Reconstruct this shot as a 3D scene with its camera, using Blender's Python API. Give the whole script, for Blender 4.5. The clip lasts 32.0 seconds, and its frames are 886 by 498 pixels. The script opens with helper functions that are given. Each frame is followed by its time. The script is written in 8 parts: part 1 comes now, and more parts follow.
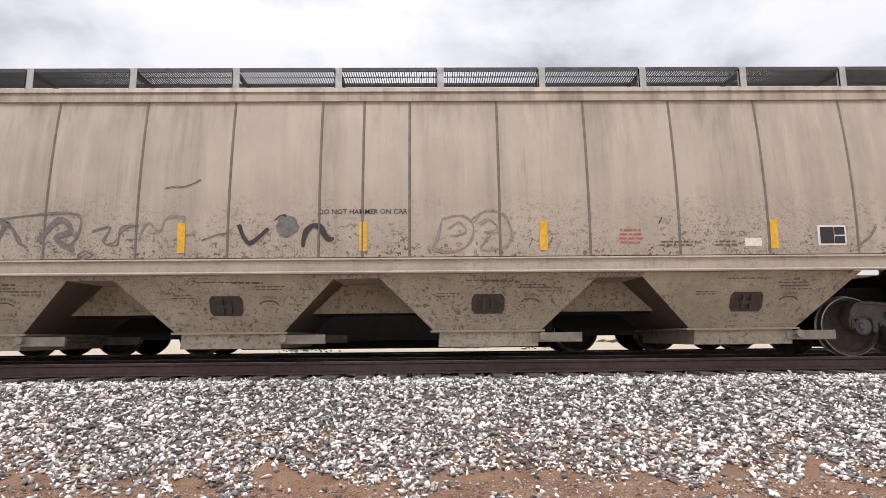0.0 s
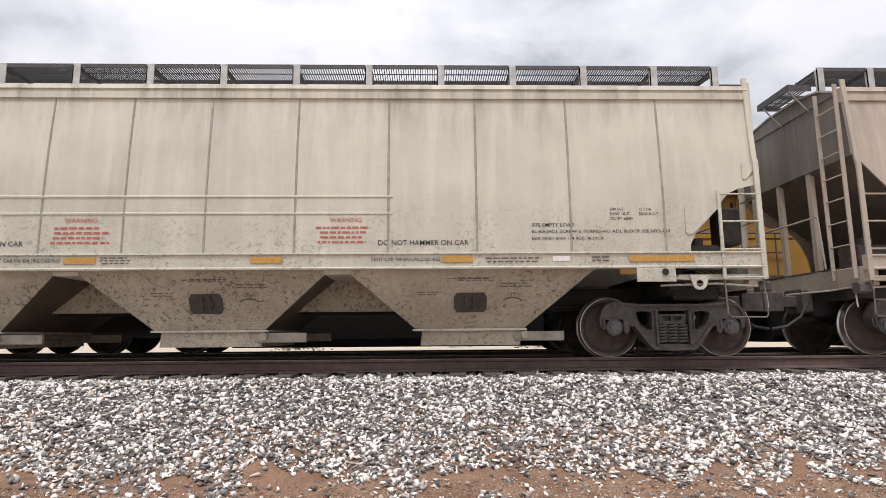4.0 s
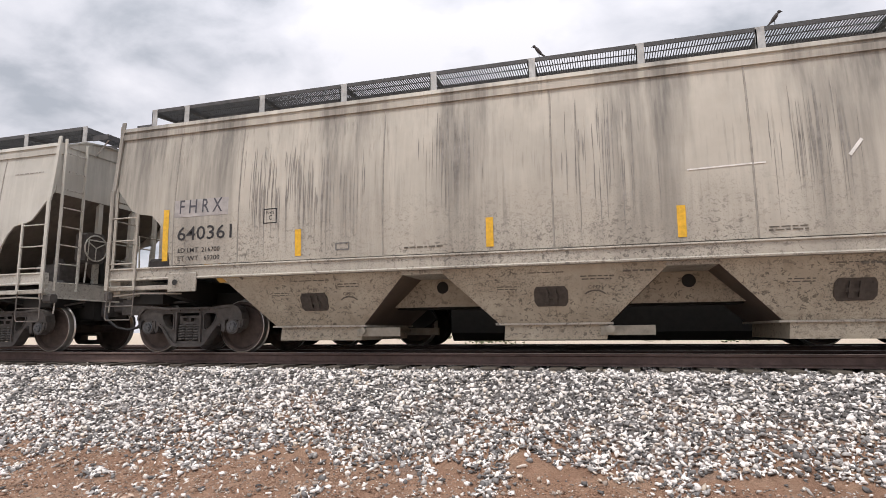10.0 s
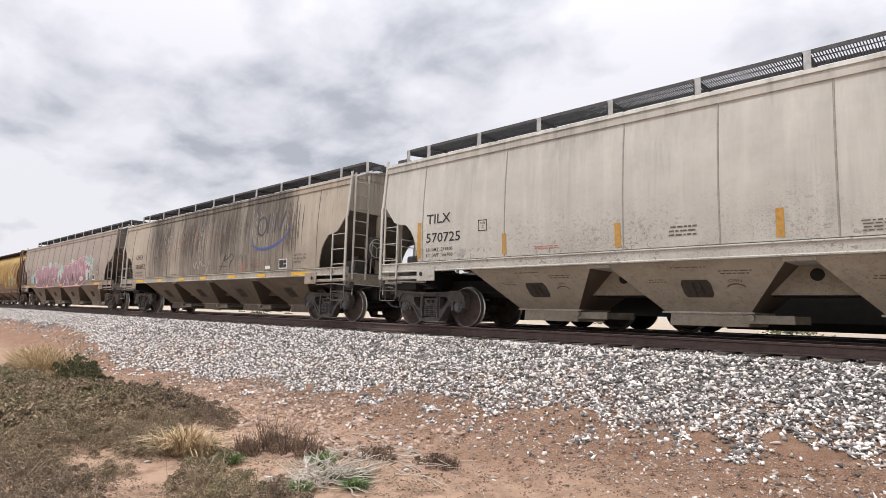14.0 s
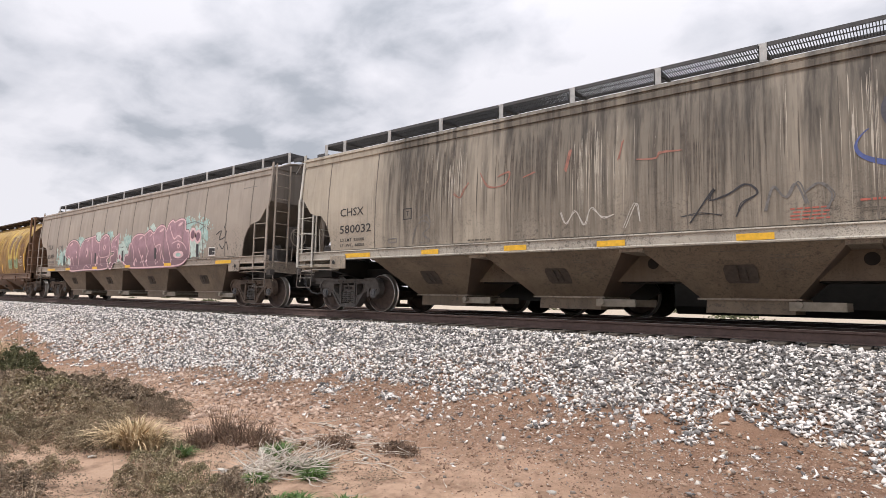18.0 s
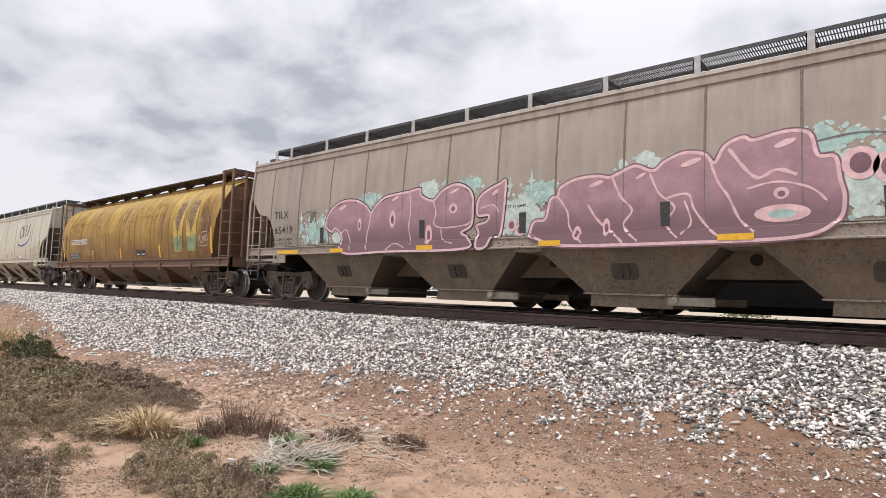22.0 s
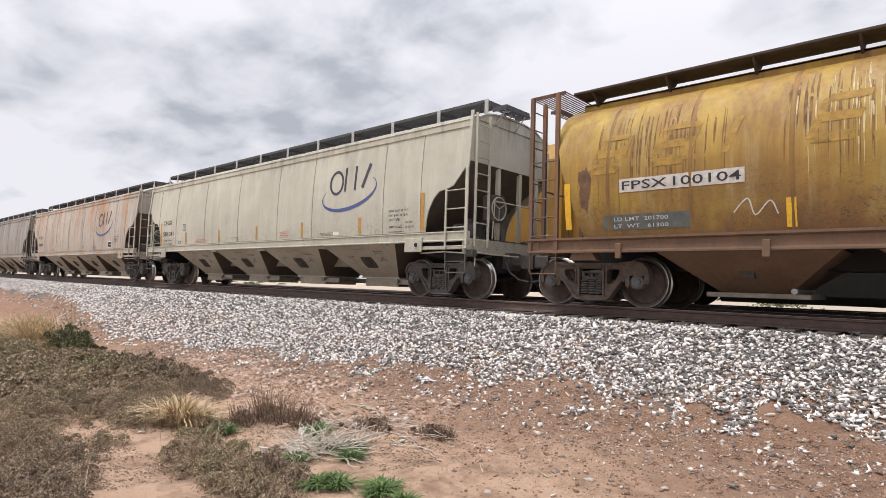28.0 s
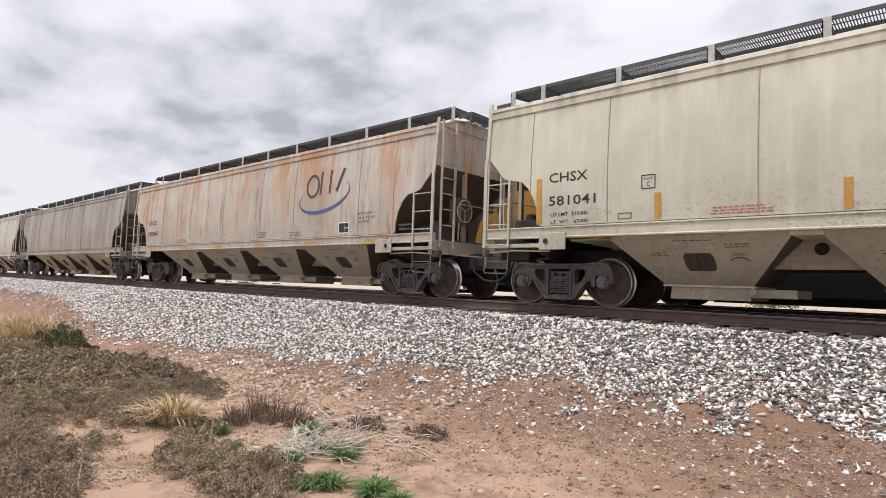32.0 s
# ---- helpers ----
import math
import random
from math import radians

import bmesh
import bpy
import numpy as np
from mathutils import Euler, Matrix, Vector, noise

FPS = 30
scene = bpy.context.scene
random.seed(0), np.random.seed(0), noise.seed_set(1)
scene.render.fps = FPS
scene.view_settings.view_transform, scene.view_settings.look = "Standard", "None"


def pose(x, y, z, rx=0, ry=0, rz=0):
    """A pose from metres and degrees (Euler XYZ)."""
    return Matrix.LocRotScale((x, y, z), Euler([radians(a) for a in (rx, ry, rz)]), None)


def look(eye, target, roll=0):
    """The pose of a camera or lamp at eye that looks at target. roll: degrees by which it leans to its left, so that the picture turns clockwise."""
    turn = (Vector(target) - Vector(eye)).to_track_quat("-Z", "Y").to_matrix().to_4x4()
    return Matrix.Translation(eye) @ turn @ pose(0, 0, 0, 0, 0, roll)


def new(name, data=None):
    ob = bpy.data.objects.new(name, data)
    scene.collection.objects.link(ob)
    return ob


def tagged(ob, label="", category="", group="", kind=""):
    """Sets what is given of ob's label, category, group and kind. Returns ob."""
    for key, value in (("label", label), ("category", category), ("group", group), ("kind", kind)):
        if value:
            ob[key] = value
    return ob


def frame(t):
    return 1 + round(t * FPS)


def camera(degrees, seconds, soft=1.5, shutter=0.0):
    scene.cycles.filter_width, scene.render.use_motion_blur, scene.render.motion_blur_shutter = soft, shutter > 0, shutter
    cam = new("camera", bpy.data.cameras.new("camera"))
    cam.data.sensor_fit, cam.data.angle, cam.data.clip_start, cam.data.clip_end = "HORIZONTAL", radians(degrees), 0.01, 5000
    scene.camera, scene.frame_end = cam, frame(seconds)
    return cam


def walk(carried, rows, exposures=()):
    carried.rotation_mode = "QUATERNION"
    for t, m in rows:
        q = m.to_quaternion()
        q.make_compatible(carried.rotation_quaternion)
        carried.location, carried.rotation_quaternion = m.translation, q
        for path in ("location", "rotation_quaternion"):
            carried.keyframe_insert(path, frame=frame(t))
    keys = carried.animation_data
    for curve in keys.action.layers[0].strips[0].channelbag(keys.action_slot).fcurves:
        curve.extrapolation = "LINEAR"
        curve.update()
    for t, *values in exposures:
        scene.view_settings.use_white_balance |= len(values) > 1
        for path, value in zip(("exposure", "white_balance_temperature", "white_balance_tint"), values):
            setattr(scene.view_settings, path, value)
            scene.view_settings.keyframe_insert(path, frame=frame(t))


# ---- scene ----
from mathutils.geometry import tessellate_polygon

cam = camera(75.26, 32.0, soft=0.7)
PATH = [
    (0.0, pose(0.038, 1.216, 0.351, 98.741, 0.538, -0.779)),
    (0.5, pose(0.033, 1.221, 0.351, 98.788, 0.557, -0.646)),
    (1.0, pose(0.034, 1.209, 0.351, 98.853, 0.641, -0.672)),
    (1.5, pose(0.043, 1.204, 0.351, 98.870, 0.734, -0.858)),
    (2.0, pose(0.053, 1.203, 0.351, 98.835, 0.729, -1.080)),
    (2.5, pose(0.063, 1.211, 0.351, 98.758, 0.695, -1.298)),
    (3.0, pose(0.068, 1.211, 0.350, 98.686, 0.597, -1.439)),
    (3.5, pose(0.070, 1.216, 0.350, 98.611, 0.509, -1.486)),
    (5.5, pose(0.062, 1.228, 0.350, 98.577, 0.260, -1.327)),
    (6.0, pose(0.052, 1.219, 0.350, 98.534, 0.318, -1.125)),
    (6.5, pose(0.032, 1.220, 0.350, 98.429, 0.336, -0.656)),
    (7.0, pose(-0.004, 1.218, 0.350, 98.355, 0.398, 0.160)),
    (7.5, pose(-0.039, 1.233, 0.353, 98.296, 0.463, 1.345)),
    (8.0, pose(-0.124, 1.264, 0.354, 98.286, 0.586, 3.180)),
    (8.5, pose(-0.259, 1.293, 0.355, 98.296, 0.672, 5.957)),
    (9.0, pose(-0.406, 1.303, 0.355, 98.250, 0.781, 9.065)),
    (9.5, pose(-0.574, 1.300, 0.354, 98.206, 0.709, 12.526)),
    (10.0, pose(-0.741, 1.242, 0.353, 98.086, 0.454, 16.175)),
    (10.5, pose(-0.893, 1.144, 0.350, 97.908, 0.022, 20.198)),
    (11.0, pose(-1.051, 1.037, 0.346, 97.679, -0.382, 24.591)),
    (11.5, pose(-0.948, 0.739, 0.338, 97.311, -0.891, 29.159)),
    (12.0, pose(0.066, -0.040, 0.330, 96.566, -1.389, 36.297)),
    (12.5, pose(0.136, -0.072, 0.330, 96.346, -1.806, 40.158)),
    (13.0, pose(0.131, -0.061, 0.331, 96.268, -1.839, 42.719)),
    (13.5, pose(0.114, -0.053, 0.331, 96.283, -1.639, 43.558)),
    (15.5, pose(0.056, -0.030, 0.330, 95.875, -0.486, 39.493)),
    (16.0, pose(0.030, -0.017, 0.330, 95.623, -0.606, 38.797)),
    (16.5, pose(0.022, -0.013, 0.330, 95.467, -0.786, 38.491)),
    (17.0, pose(0.027, -0.015, 0.330, 95.297, -0.965, 38.446)),
    (17.5, pose(0.021, -0.012, 0.330, 95.138, -1.072, 38.573)),
    (18.0, pose(0.020, -0.011, 0.330, 95.058, -1.200, 38.818)),
    (18.5, pose(0.018, -0.010, 0.330, 95.028, -1.307, 39.069)),
    (19.0, pose(0.019, -0.010, 0.330, 95.013, -1.370, 39.184)),
    (19.5, pose(0.014, -0.007, 0.330, 94.976, -1.429, 39.167)),
    (20.0, pose(0.019, -0.010, 0.330, 94.904, -1.489, 39.068)),
    (20.5, pose(0.023, -0.012, 0.330, 94.804, -1.606, 39.044)),
    (21.0, pose(0.019, -0.010, 0.330, 94.712, -1.728, 39.086)),
    (21.5, pose(0.019, -0.011, 0.330, 94.608, -1.899, 39.408)),
    (22.0, pose(0.014, -0.008, 0.330, 94.497, -1.966, 39.784)),
    (22.5, pose(-0.001, 0.000, 0.330, 94.363, -1.953, 40.231)),
    (23.0, pose(-0.012, 0.006, 0.330, 94.219, -1.913, 40.804)),
    (23.5, pose(-0.027, 0.014, 0.330, 94.049, -1.867, 41.272)),
    (24.0, pose(-0.027, 0.014, 0.330, 93.932, -1.813, 41.687)),
    (24.5, pose(-0.020, 0.010, 0.330, 93.836, -1.762, 41.993)),
    (25.0, pose(-0.020, 0.010, 0.330, 93.750, -1.722, 42.096)),
    (25.5, pose(-0.018, 0.009, 0.330, 93.690, -1.678, 42.109)),
    (27.5, pose(-0.008, 0.004, 0.330, 93.497, -1.700, 42.285)),
    (28.0, pose(-0.011, 0.006, 0.330, 93.453, -1.736, 42.387)),
    (28.5, pose(-0.012, 0.006, 0.330, 93.475, -1.781, 42.490)),
    (29.0, pose(-0.012, 0.006, 0.330, 93.524, -1.815, 42.554)),
    (29.5, pose(-0.012, 0.006, 0.330, 93.643, -1.864, 42.526)),
    (30.0, pose(-0.006, 0.003, 0.330, 93.767, -1.888, 42.454)),
    (30.5, pose(0.003, -0.002, 0.330, 93.851, -1.902, 42.370)),
    (31.0, pose(0.007, -0.004, 0.330, 93.806, -1.923, 42.219)),
    (31.5, pose(0.003, -0.002, 0.330, 93.670, -1.893, 42.068)),
    (32.0, pose(0.005, -0.003, 0.330, 93.482, -1.895, 41.872)),
]
walk(cam, PATH)

# how far the train has rolled, in metres, at each time
ROLL = [
    (0.0, 0.00), (0.5, 2.14), (1.0, 4.30), (1.5, 6.51), (2.0, 8.57), (2.5, 10.69), (3.0, 12.83), (3.5, 15.04),
    (5.5, 23.92), (6.0, 26.13), (6.5, 28.21), (7.0, 30.34), (7.5, 32.48), (8.0, 34.66), (8.5, 36.86), (9.0, 38.90),
    (9.5, 40.99), (10.0, 43.14), (10.5, 45.35), (11.0, 47.51), (12.0, 51.71), (12.5, 53.85), (13.0, 55.99), (13.5, 58.31),
    (15.5, 66.97), (16.0, 69.18), (16.5, 71.25), (17.0, 73.36), (17.5, 75.49), (18.0, 77.57), (18.5, 79.64), (19.0, 81.85),
    (19.5, 84.07), (20.0, 86.31), (20.5, 88.46), (21.0, 90.63), (21.5, 92.82), (22.0, 95.03), (22.5, 97.23), (23.0, 99.34),
    (23.5, 101.43), (24.0, 103.57), (24.5, 105.75), (25.0, 107.94), (25.5, 110.05), (27.5, 118.85), (28.0, 120.96), (28.5, 123.18),
    (29.0, 125.43), (29.5, 127.70), (30.0, 129.97), (30.5, 132.24), (31.0, 134.50), (31.5, 136.75), (32.0, 139.01),
]
TRACK_Y = 10.95       # centre line of the near track
LOCO_Y = 15.2         # centre line of the far track
WHEEL_R = 0.457

# ---- world and light: bright overcast ----
world = bpy.data.worlds.new("overcast_sky")
scene.world = world
world.use_nodes = True
wt = world.node_tree
wt.nodes.clear()


def wnode(kind, **kw):
    n = wt.nodes.new(kind)
    for k, v in kw.items():
        n.inputs[k].default_value = v
    return n


sky = wt.nodes.new("ShaderNodeTexSky")
sky.sky_type = "NISHITA"
sky.sun_disc = False
sky.sun_elevation, sky.sun_rotation = radians(52), radians(200)
coord = wt.nodes.new("ShaderNodeTexCoord")
sep = wt.nodes.new("ShaderNodeSeparateXYZ")
wt.links.new(coord.outputs["Generated"], sep.inputs[0])
# clouds lie on a domed layer: divide by the height above a sunk horizon
up = wnode("ShaderNodeMath"); up.operation = "MAXIMUM"; up.inputs[1].default_value = 0.0
wt.links.new(sep.outputs["Z"], up.inputs[0])
dome = wnode("ShaderNodeMath"); dome.operation = "ADD"; dome.inputs[1].default_value = 0.30
wt.links.new(up.outputs[0], dome.inputs[0])
flat = wt.nodes.new("ShaderNodeVectorMath"); flat.operation = "DIVIDE"
wt.links.new(coord.outputs["Generated"], flat.inputs[0])
comb = wt.nodes.new("ShaderNodeCombineXYZ")
for i in range(3):
    wt.links.new(dome.outputs[0], comb.inputs[i])
wt.links.new(comb.outputs[0], flat.inputs[1])
mapping = wnode("ShaderNodeMapping", Scale=(1.0, 1.15, 0.0), Location=(7.3, 4.2, 0.0))
wt.links.new(flat.outputs[0], mapping.inputs["Vector"])
cloud = wnode("ShaderNodeTexNoise", Scale=1.1, Detail=11.0, Roughness=0.5, Distortion=0.15)
wt.links.new(mapping.outputs[0], cloud.inputs["Vector"])
puff = wnode("ShaderNodeTexNoise", Scale=4.0, Detail=7.0, Roughness=0.52, Distortion=0.2)
wt.links.new(mapping.outputs[0], puff.inputs["Vector"])
heap = wnode("ShaderNodeMix", Factor=0.40)
wt.links.new(cloud.outputs["Fac"], heap.inputs["A"]); wt.links.new(puff.outputs["Fac"], heap.inputs["B"])
ramp = wt.nodes.new("ShaderNodeValToRGB")
cr = ramp.color_ramp
cr.elements[0].position, cr.elements[0].color = 0.39, (0.50, 0.525, 0.585, 1)
cr.elements[1].position, cr.elements[1].color = 0.54, (0.945, 0.93, 0.99, 1)
e = cr.elements.new(0.455); e.color = (0.745, 0.75, 0.815, 1)
wt.links.new(heap.outputs["Result"], ramp.inputs["Fac"])
# an overcast sky grows brighter towards the zenith and is pale at the horizon
rise = wt.nodes.new("ShaderNodeMapRange")
for k, v in (("From Min", 0.0), ("From Max", 1.0), ("To Min", 1.0), ("To Max", 3.2)):
    rise.inputs[k].default_value = v
gain = wt.nodes.new("ShaderNodeMath"); gain.operation = "POWER"; gain.inputs[1].default_value = 3.2
wt.links.new(up.outputs[0], gain.inputs[0])
wt.links.new(gain.outputs[0], rise.inputs["Value"])
scaled = wt.nodes.new("ShaderNodeVectorMath"); scaled.operation = "SCALE"
wt.links.new(ramp.outputs["Color"], scaled.inputs[0])
wt.links.new(rise.outputs[0], scaled.inputs["Scale"])
bg_cloud = wnode("ShaderNodeBackground", Strength=0.97)
wt.links.new(scaled.outputs[0], bg_cloud.inputs["Color"])
bg_sky = wnode("ShaderNodeBackground", Strength=0.07)
wt.links.new(sky.outputs[0], bg_sky.inputs["Color"])
both = wt.nodes.new("ShaderNodeMixShader")
both.inputs[0].default_value = 0.9
wt.links.new(bg_sky.outputs[0], both.inputs[1])
wt.links.new(bg_cloud.outputs[0], both.inputs[2])
wout = wt.nodes.new("ShaderNodeOutputWorld")
wt.links.new(both.outputs[0], wout.inputs["Surface"])

sun = bpy.data.lights.new("sun", "SUN")
sun.energy, sun.angle, sun.color = 2.2, radians(12), (1.0, 0.945, 0.895)
sun_ob = new("sun", sun)
sun_ob.matrix_world = look((-6, -4, 30), (0, 9, 0))
scene.view_settings.exposure = 0.0

# ---- mesh helpers ----


class Shape:
    """Gathers plain solids into one mesh."""

    def __init__(self):
        self.v, self.f, self.m = [], [], []
        self.slot = 0

    def add(self, verts, faces):
        n = len(self.v)
        self.v += [tuple(p) for p in verts]
        self.f += [tuple(n + i for i in f) for f in faces]
        self.m += [self.slot] * len(faces)
        return self

    def box(self, x0, x1, y0, y1, z0, z1, ch=0.0):
        """A block with chamfered long edges (ch)."""
        if ch <= 0:
            v = [(x, y, z) for z in (z0, z1) for y in (y0, y1) for x in (x0, x1)]
            return self.add(v, [(0, 2, 3, 1), (4, 5, 7, 6), (0, 1, 5, 4), (2, 6, 7, 3), (0, 4, 6, 2), (1, 3, 7, 5)])
        prof = [(y0 + ch, z0), (y1 - ch, z0), (y1, z0 + ch), (y1, z1 - ch), (y1 - ch, z1), (y0 + ch, z1), (y0, z1 - ch), (y0, z0 + ch)]
        return self.prism([(a, b) for a, b in prof], "x", x0, x1)

    def prism(self, prof, axis, a, b):
        """Extrudes a polygon: axis x takes (y, z), y takes (x, z), z takes (x, y)."""
        def p(q, t):
            return {"x": (t, q[0], q[1]), "y": (q[0], t, q[1]), "z": (q[0], q[1], t)}[axis]
        n = len(prof)
        v = [p(q, a) for q in prof] + [p(q, b) for q in prof]
        f = [tuple(range(n))[::-1], tuple(range(n, 2 * n))] + [(i, (i + 1) % n, n + (i + 1) % n, n + i) for i in range(n)]
        return self.add(v, f)

    def cyl(self, c, axis, r, h, n=16, r2=None):
        """A cylinder from c along an axis."""
        r2 = r if r2 is None else r2
        i = "xyz".index(axis)
        v = []
        for k, rr in ((0, r), (h, r2)):
            for j in range(n):
                a = 2 * math.pi * j / n
                q = [0, 0, 0]
                q[i], q[(i + 1) % 3], q[(i + 2) % 3] = k, rr * math.cos(a), rr * math.sin(a)
                v.append((c[0] + q[0], c[1] + q[1], c[2] + q[2]))
        f = [tuple(range(n))[::-1], tuple(range(n, 2 * n))] + [(j, (j + 1) % n, n + (j + 1) % n, n + j) for j in range(n)]
        return self.add(v, f)

    def tube(self, pts, r, n=6):
        """A bent round bar through points."""
        pts = [Vector(p) for p in pts]
        rings = []
        for i, p in enumerate(pts):
            d = (pts[min(i + 1, len(pts) - 1)] - pts[max(i - 1, 0)]).normalized()
            u = d.orthogonal().normalized() if i == 0 else (u - d * u.dot(d)).normalized()
            w = d.cross(u)
            rr = r if not isinstance(r, (list, tuple)) else r[i]
            rings.append([p + (u * math.cos(2 * math.pi * k / n) + w * math.sin(2 * math.pi * k / n)) * rr for k in range(n)])
        v = [q for ring in rings for q in ring]
        f = []
        for i in range(len(pts) - 1):
            f += [(i * n + k, i * n + (k + 1) % n, (i + 1) * n + (k + 1) % n, (i + 1) * n + k) for k in range(n)]
        f += [tuple(range(n))[::-1], tuple(range((len(pts) - 1) * n, len(pts) * n))]
        return self.add(v, f)

    def lathe(self, prof, c, n=40):
        """Turns (radius, y) pairs about the y axis through c."""
        v = [(c[0] + r * math.cos(2 * math.pi * j / n), c[1] + y, c[2] + r * math.sin(2 * math.pi * j / n)) for r, y in prof for j in range(n)]
        f = []
        for i in range(len(prof) - 1):
            f += [(i * n + j, i * n + (j + 1) % n, (i + 1) * n + (j + 1) % n, (i + 1) * n + j) for j in range(n)]
        return self.add(v, f)

    def sheet(self, outer, inner):
        """A plate with thickness from two equal grids of points."""
        r, c = len(outer), len(outer[0])
        v = [p for row in outer for p in row] + [p for row in inner for p in row]
        k = r * c
        f = []
        for i in range(r - 1):
            for j in range(c - 1):
                a, b, d, e2 = i * c + j, i * c + j + 1, (i + 1) * c + j + 1, (i + 1) * c + j
                f += [(a, b, d, e2), (k + e2, k + d, k + b, k + a)]
        for j in range(c - 1):
            a, b = j, j + 1
            f.append((b, a, k + a, k + b))
            a, b = (r - 1) * c + j, (r - 1) * c + j + 1
            f.append((a, b, k + b, k + a))
        for i in range(r - 1):
            a, b = i * c, (i + 1) * c
            f.append((a, b, k + b, k + a))
            a, b = i * c + c - 1, (i + 1) * c + c - 1
            f.append((b, a, k + a, k + b))
        return self.add(v, f)

    def plate(self, outer, holes, y0, y1):
        """An upright plate of (x, z) outline with holes cut through it."""
        loops = [list(outer)] + [list(q) for q in holes]
        flat2 = [p for q in loops for p in q]
        n = len(flat2)
        tris = tessellate_polygon([[Vector((x, z, 0)) for x, z in q] for q in loops])
        v = [(x, y0, z) for x, z in flat2] + [(x, y1, z) for x, z in flat2]
        f = [tuple(t) for t in tris] + [tuple(n + i for i in t)[::-1] for t in tris]
        k = 0
        for q in loops:
            m = len(q)
            f += [(k + i, k + (i + 1) % m, n + k + (i + 1) % m, n + k + i) for i in range(m)]
            k += m
        return self.add(v, f)

    def mesh(self, name, mats, smooth=False):
        me = bpy.data.meshes.new(name)
        me.from_pydata(self.v, [], self.f)
        for m in (mats if isinstance(mats, (list, tuple)) else [mats]):
            me.materials.append(m)
        if any(self.m):
            me.polygons.foreach_set("material_index", self.m)
        if smooth:
            me.polygons.foreach_set("use_smooth", [True] * len(me.polygons))
            me.set_sharp_from_angle(angle=radians(35))
        bm = bmesh.new(); bm.from_mesh(me)
        bmesh.ops.recalc_face_normals(bm, faces=bm.faces)
        bm.to_mesh(me); bm.free()
        me.update()
        return me


def part(name, shape, material, parent, label="", smooth=False):
    """Links a Shape or mesh as one object under a thing or part."""
    me = shape.mesh(name, material, smooth) if isinstance(shape, Shape) else shape
    ob = new(name, me)
    ob.parent = parent
    if label:
        tagged(ob, label)
    return ob


def thing(name, label, category, group="", kind=""):
    ob = new(name)
    ob.empty_display_size = 0.2
    return tagged(ob, label, category, group, kind)


# ---- materials ----
def material(name, color, rough=0.6, metal=0.0, vary=0.15, scale=6.0, bump=0.0, bump_scale=60.0, island=0.0, ramp=None, rnd=0.0):
    """A surface with variation at two scales; island or rnd varies it piece by piece."""
    m = bpy.data.materials.new(name)
    m.use_nodes = True
    nt = m.node_tree
    b = nt.nodes["Principled BSDF"]
    b.inputs["Roughness"].default_value, b.inputs["Metallic"].default_value = rough, metal
    tc = nt.nodes.new("ShaderNodeTexCoord")
    out = None
    n1 = nt.nodes.new("ShaderNodeTexNoise"); n1.inputs["Scale"].default_value = scale; n1.inputs["Detail"].default_value = 8; n1.inputs["Roughness"].default_value = 0.65
    nt.links.new(tc.outputs["Object"], n1.inputs["Vector"])
    base = nt.nodes.new("ShaderNodeMixRGB"); base.blend_type = "MULTIPLY"
    lo, hi = 1 - vary, 1 + vary * 0.6
    mr = nt.nodes.new("ShaderNodeMapRange")
    for k, v in (("From Min", 0.3), ("From Max", 0.7), ("To Min", lo), ("To Max", hi)):
        mr.inputs[k].default_value = v
    nt.links.new(n1.outputs["Fac"], mr.inputs["Value"])
    base.inputs[0].default_value = 1.0
    if ramp:
        g = nt.nodes.new("ShaderNodeNewGeometry")
        rp = nt.nodes.new("ShaderNodeValToRGB")
        rp.color_ramp.interpolation = "LINEAR"
        els = rp.color_ramp.elements
        els[0].position, els[0].color = ramp[0][0], (*ramp[0][1], 1)
        els[1].position, els[1].color = ramp[-1][0], (*ramp[-1][1], 1)
        for p, c in ramp[1:-1]:
            els.new(p).color = (*c, 1)
        nt.links.new(g.outputs["Random Per Island"], rp.inputs["Fac"])
        nt.links.new(rp.outputs["Color"], base.inputs[1])
    else:
        base.inputs[1].default_value = (*color, 1)
    nt.links.new(mr.outputs[0], base.inputs[2])
    out = base.outputs[0]
    if rnd:
        oi = nt.nodes.new("ShaderNodeObjectInfo")
        mr2 = nt.nodes.new("ShaderNodeMapRange")
        mr2.inputs["To Min"].default_value, mr2.inputs["To Max"].default_value = 1 - rnd, 1 + rnd
        nt.links.new(oi.outputs["Random"], mr2.inputs["Value"])
        mx = nt.nodes.new("ShaderNodeMixRGB"); mx.blend_type = "MULTIPLY"; mx.inputs[0].default_value = 1
        nt.links.new(out, mx.inputs[1]); nt.links.new(mr2.outputs[0], mx.inputs[2])
        out = mx.outputs[0]
    nt.links.new(out, b.inputs["Base Color"])
    if bump:
        n2 = nt.nodes.new("ShaderNodeTexNoise"); n2.inputs["Scale"].default_value = bump_scale; n2.inputs["Detail"].default_value = 6
        nt.links.new(tc.outputs["Object"], n2.inputs["Vector"])
        bp = nt.nodes.new("ShaderNodeBump"); bp.inputs["Strength"].default_value = bump; bp.inputs["Distance"].default_value = 0.02
        nt.links.new(n2.outputs["Fac"], bp.inputs["Height"])
        nt.links.new(bp.outputs[0], b.inputs["Normal"])
    return m


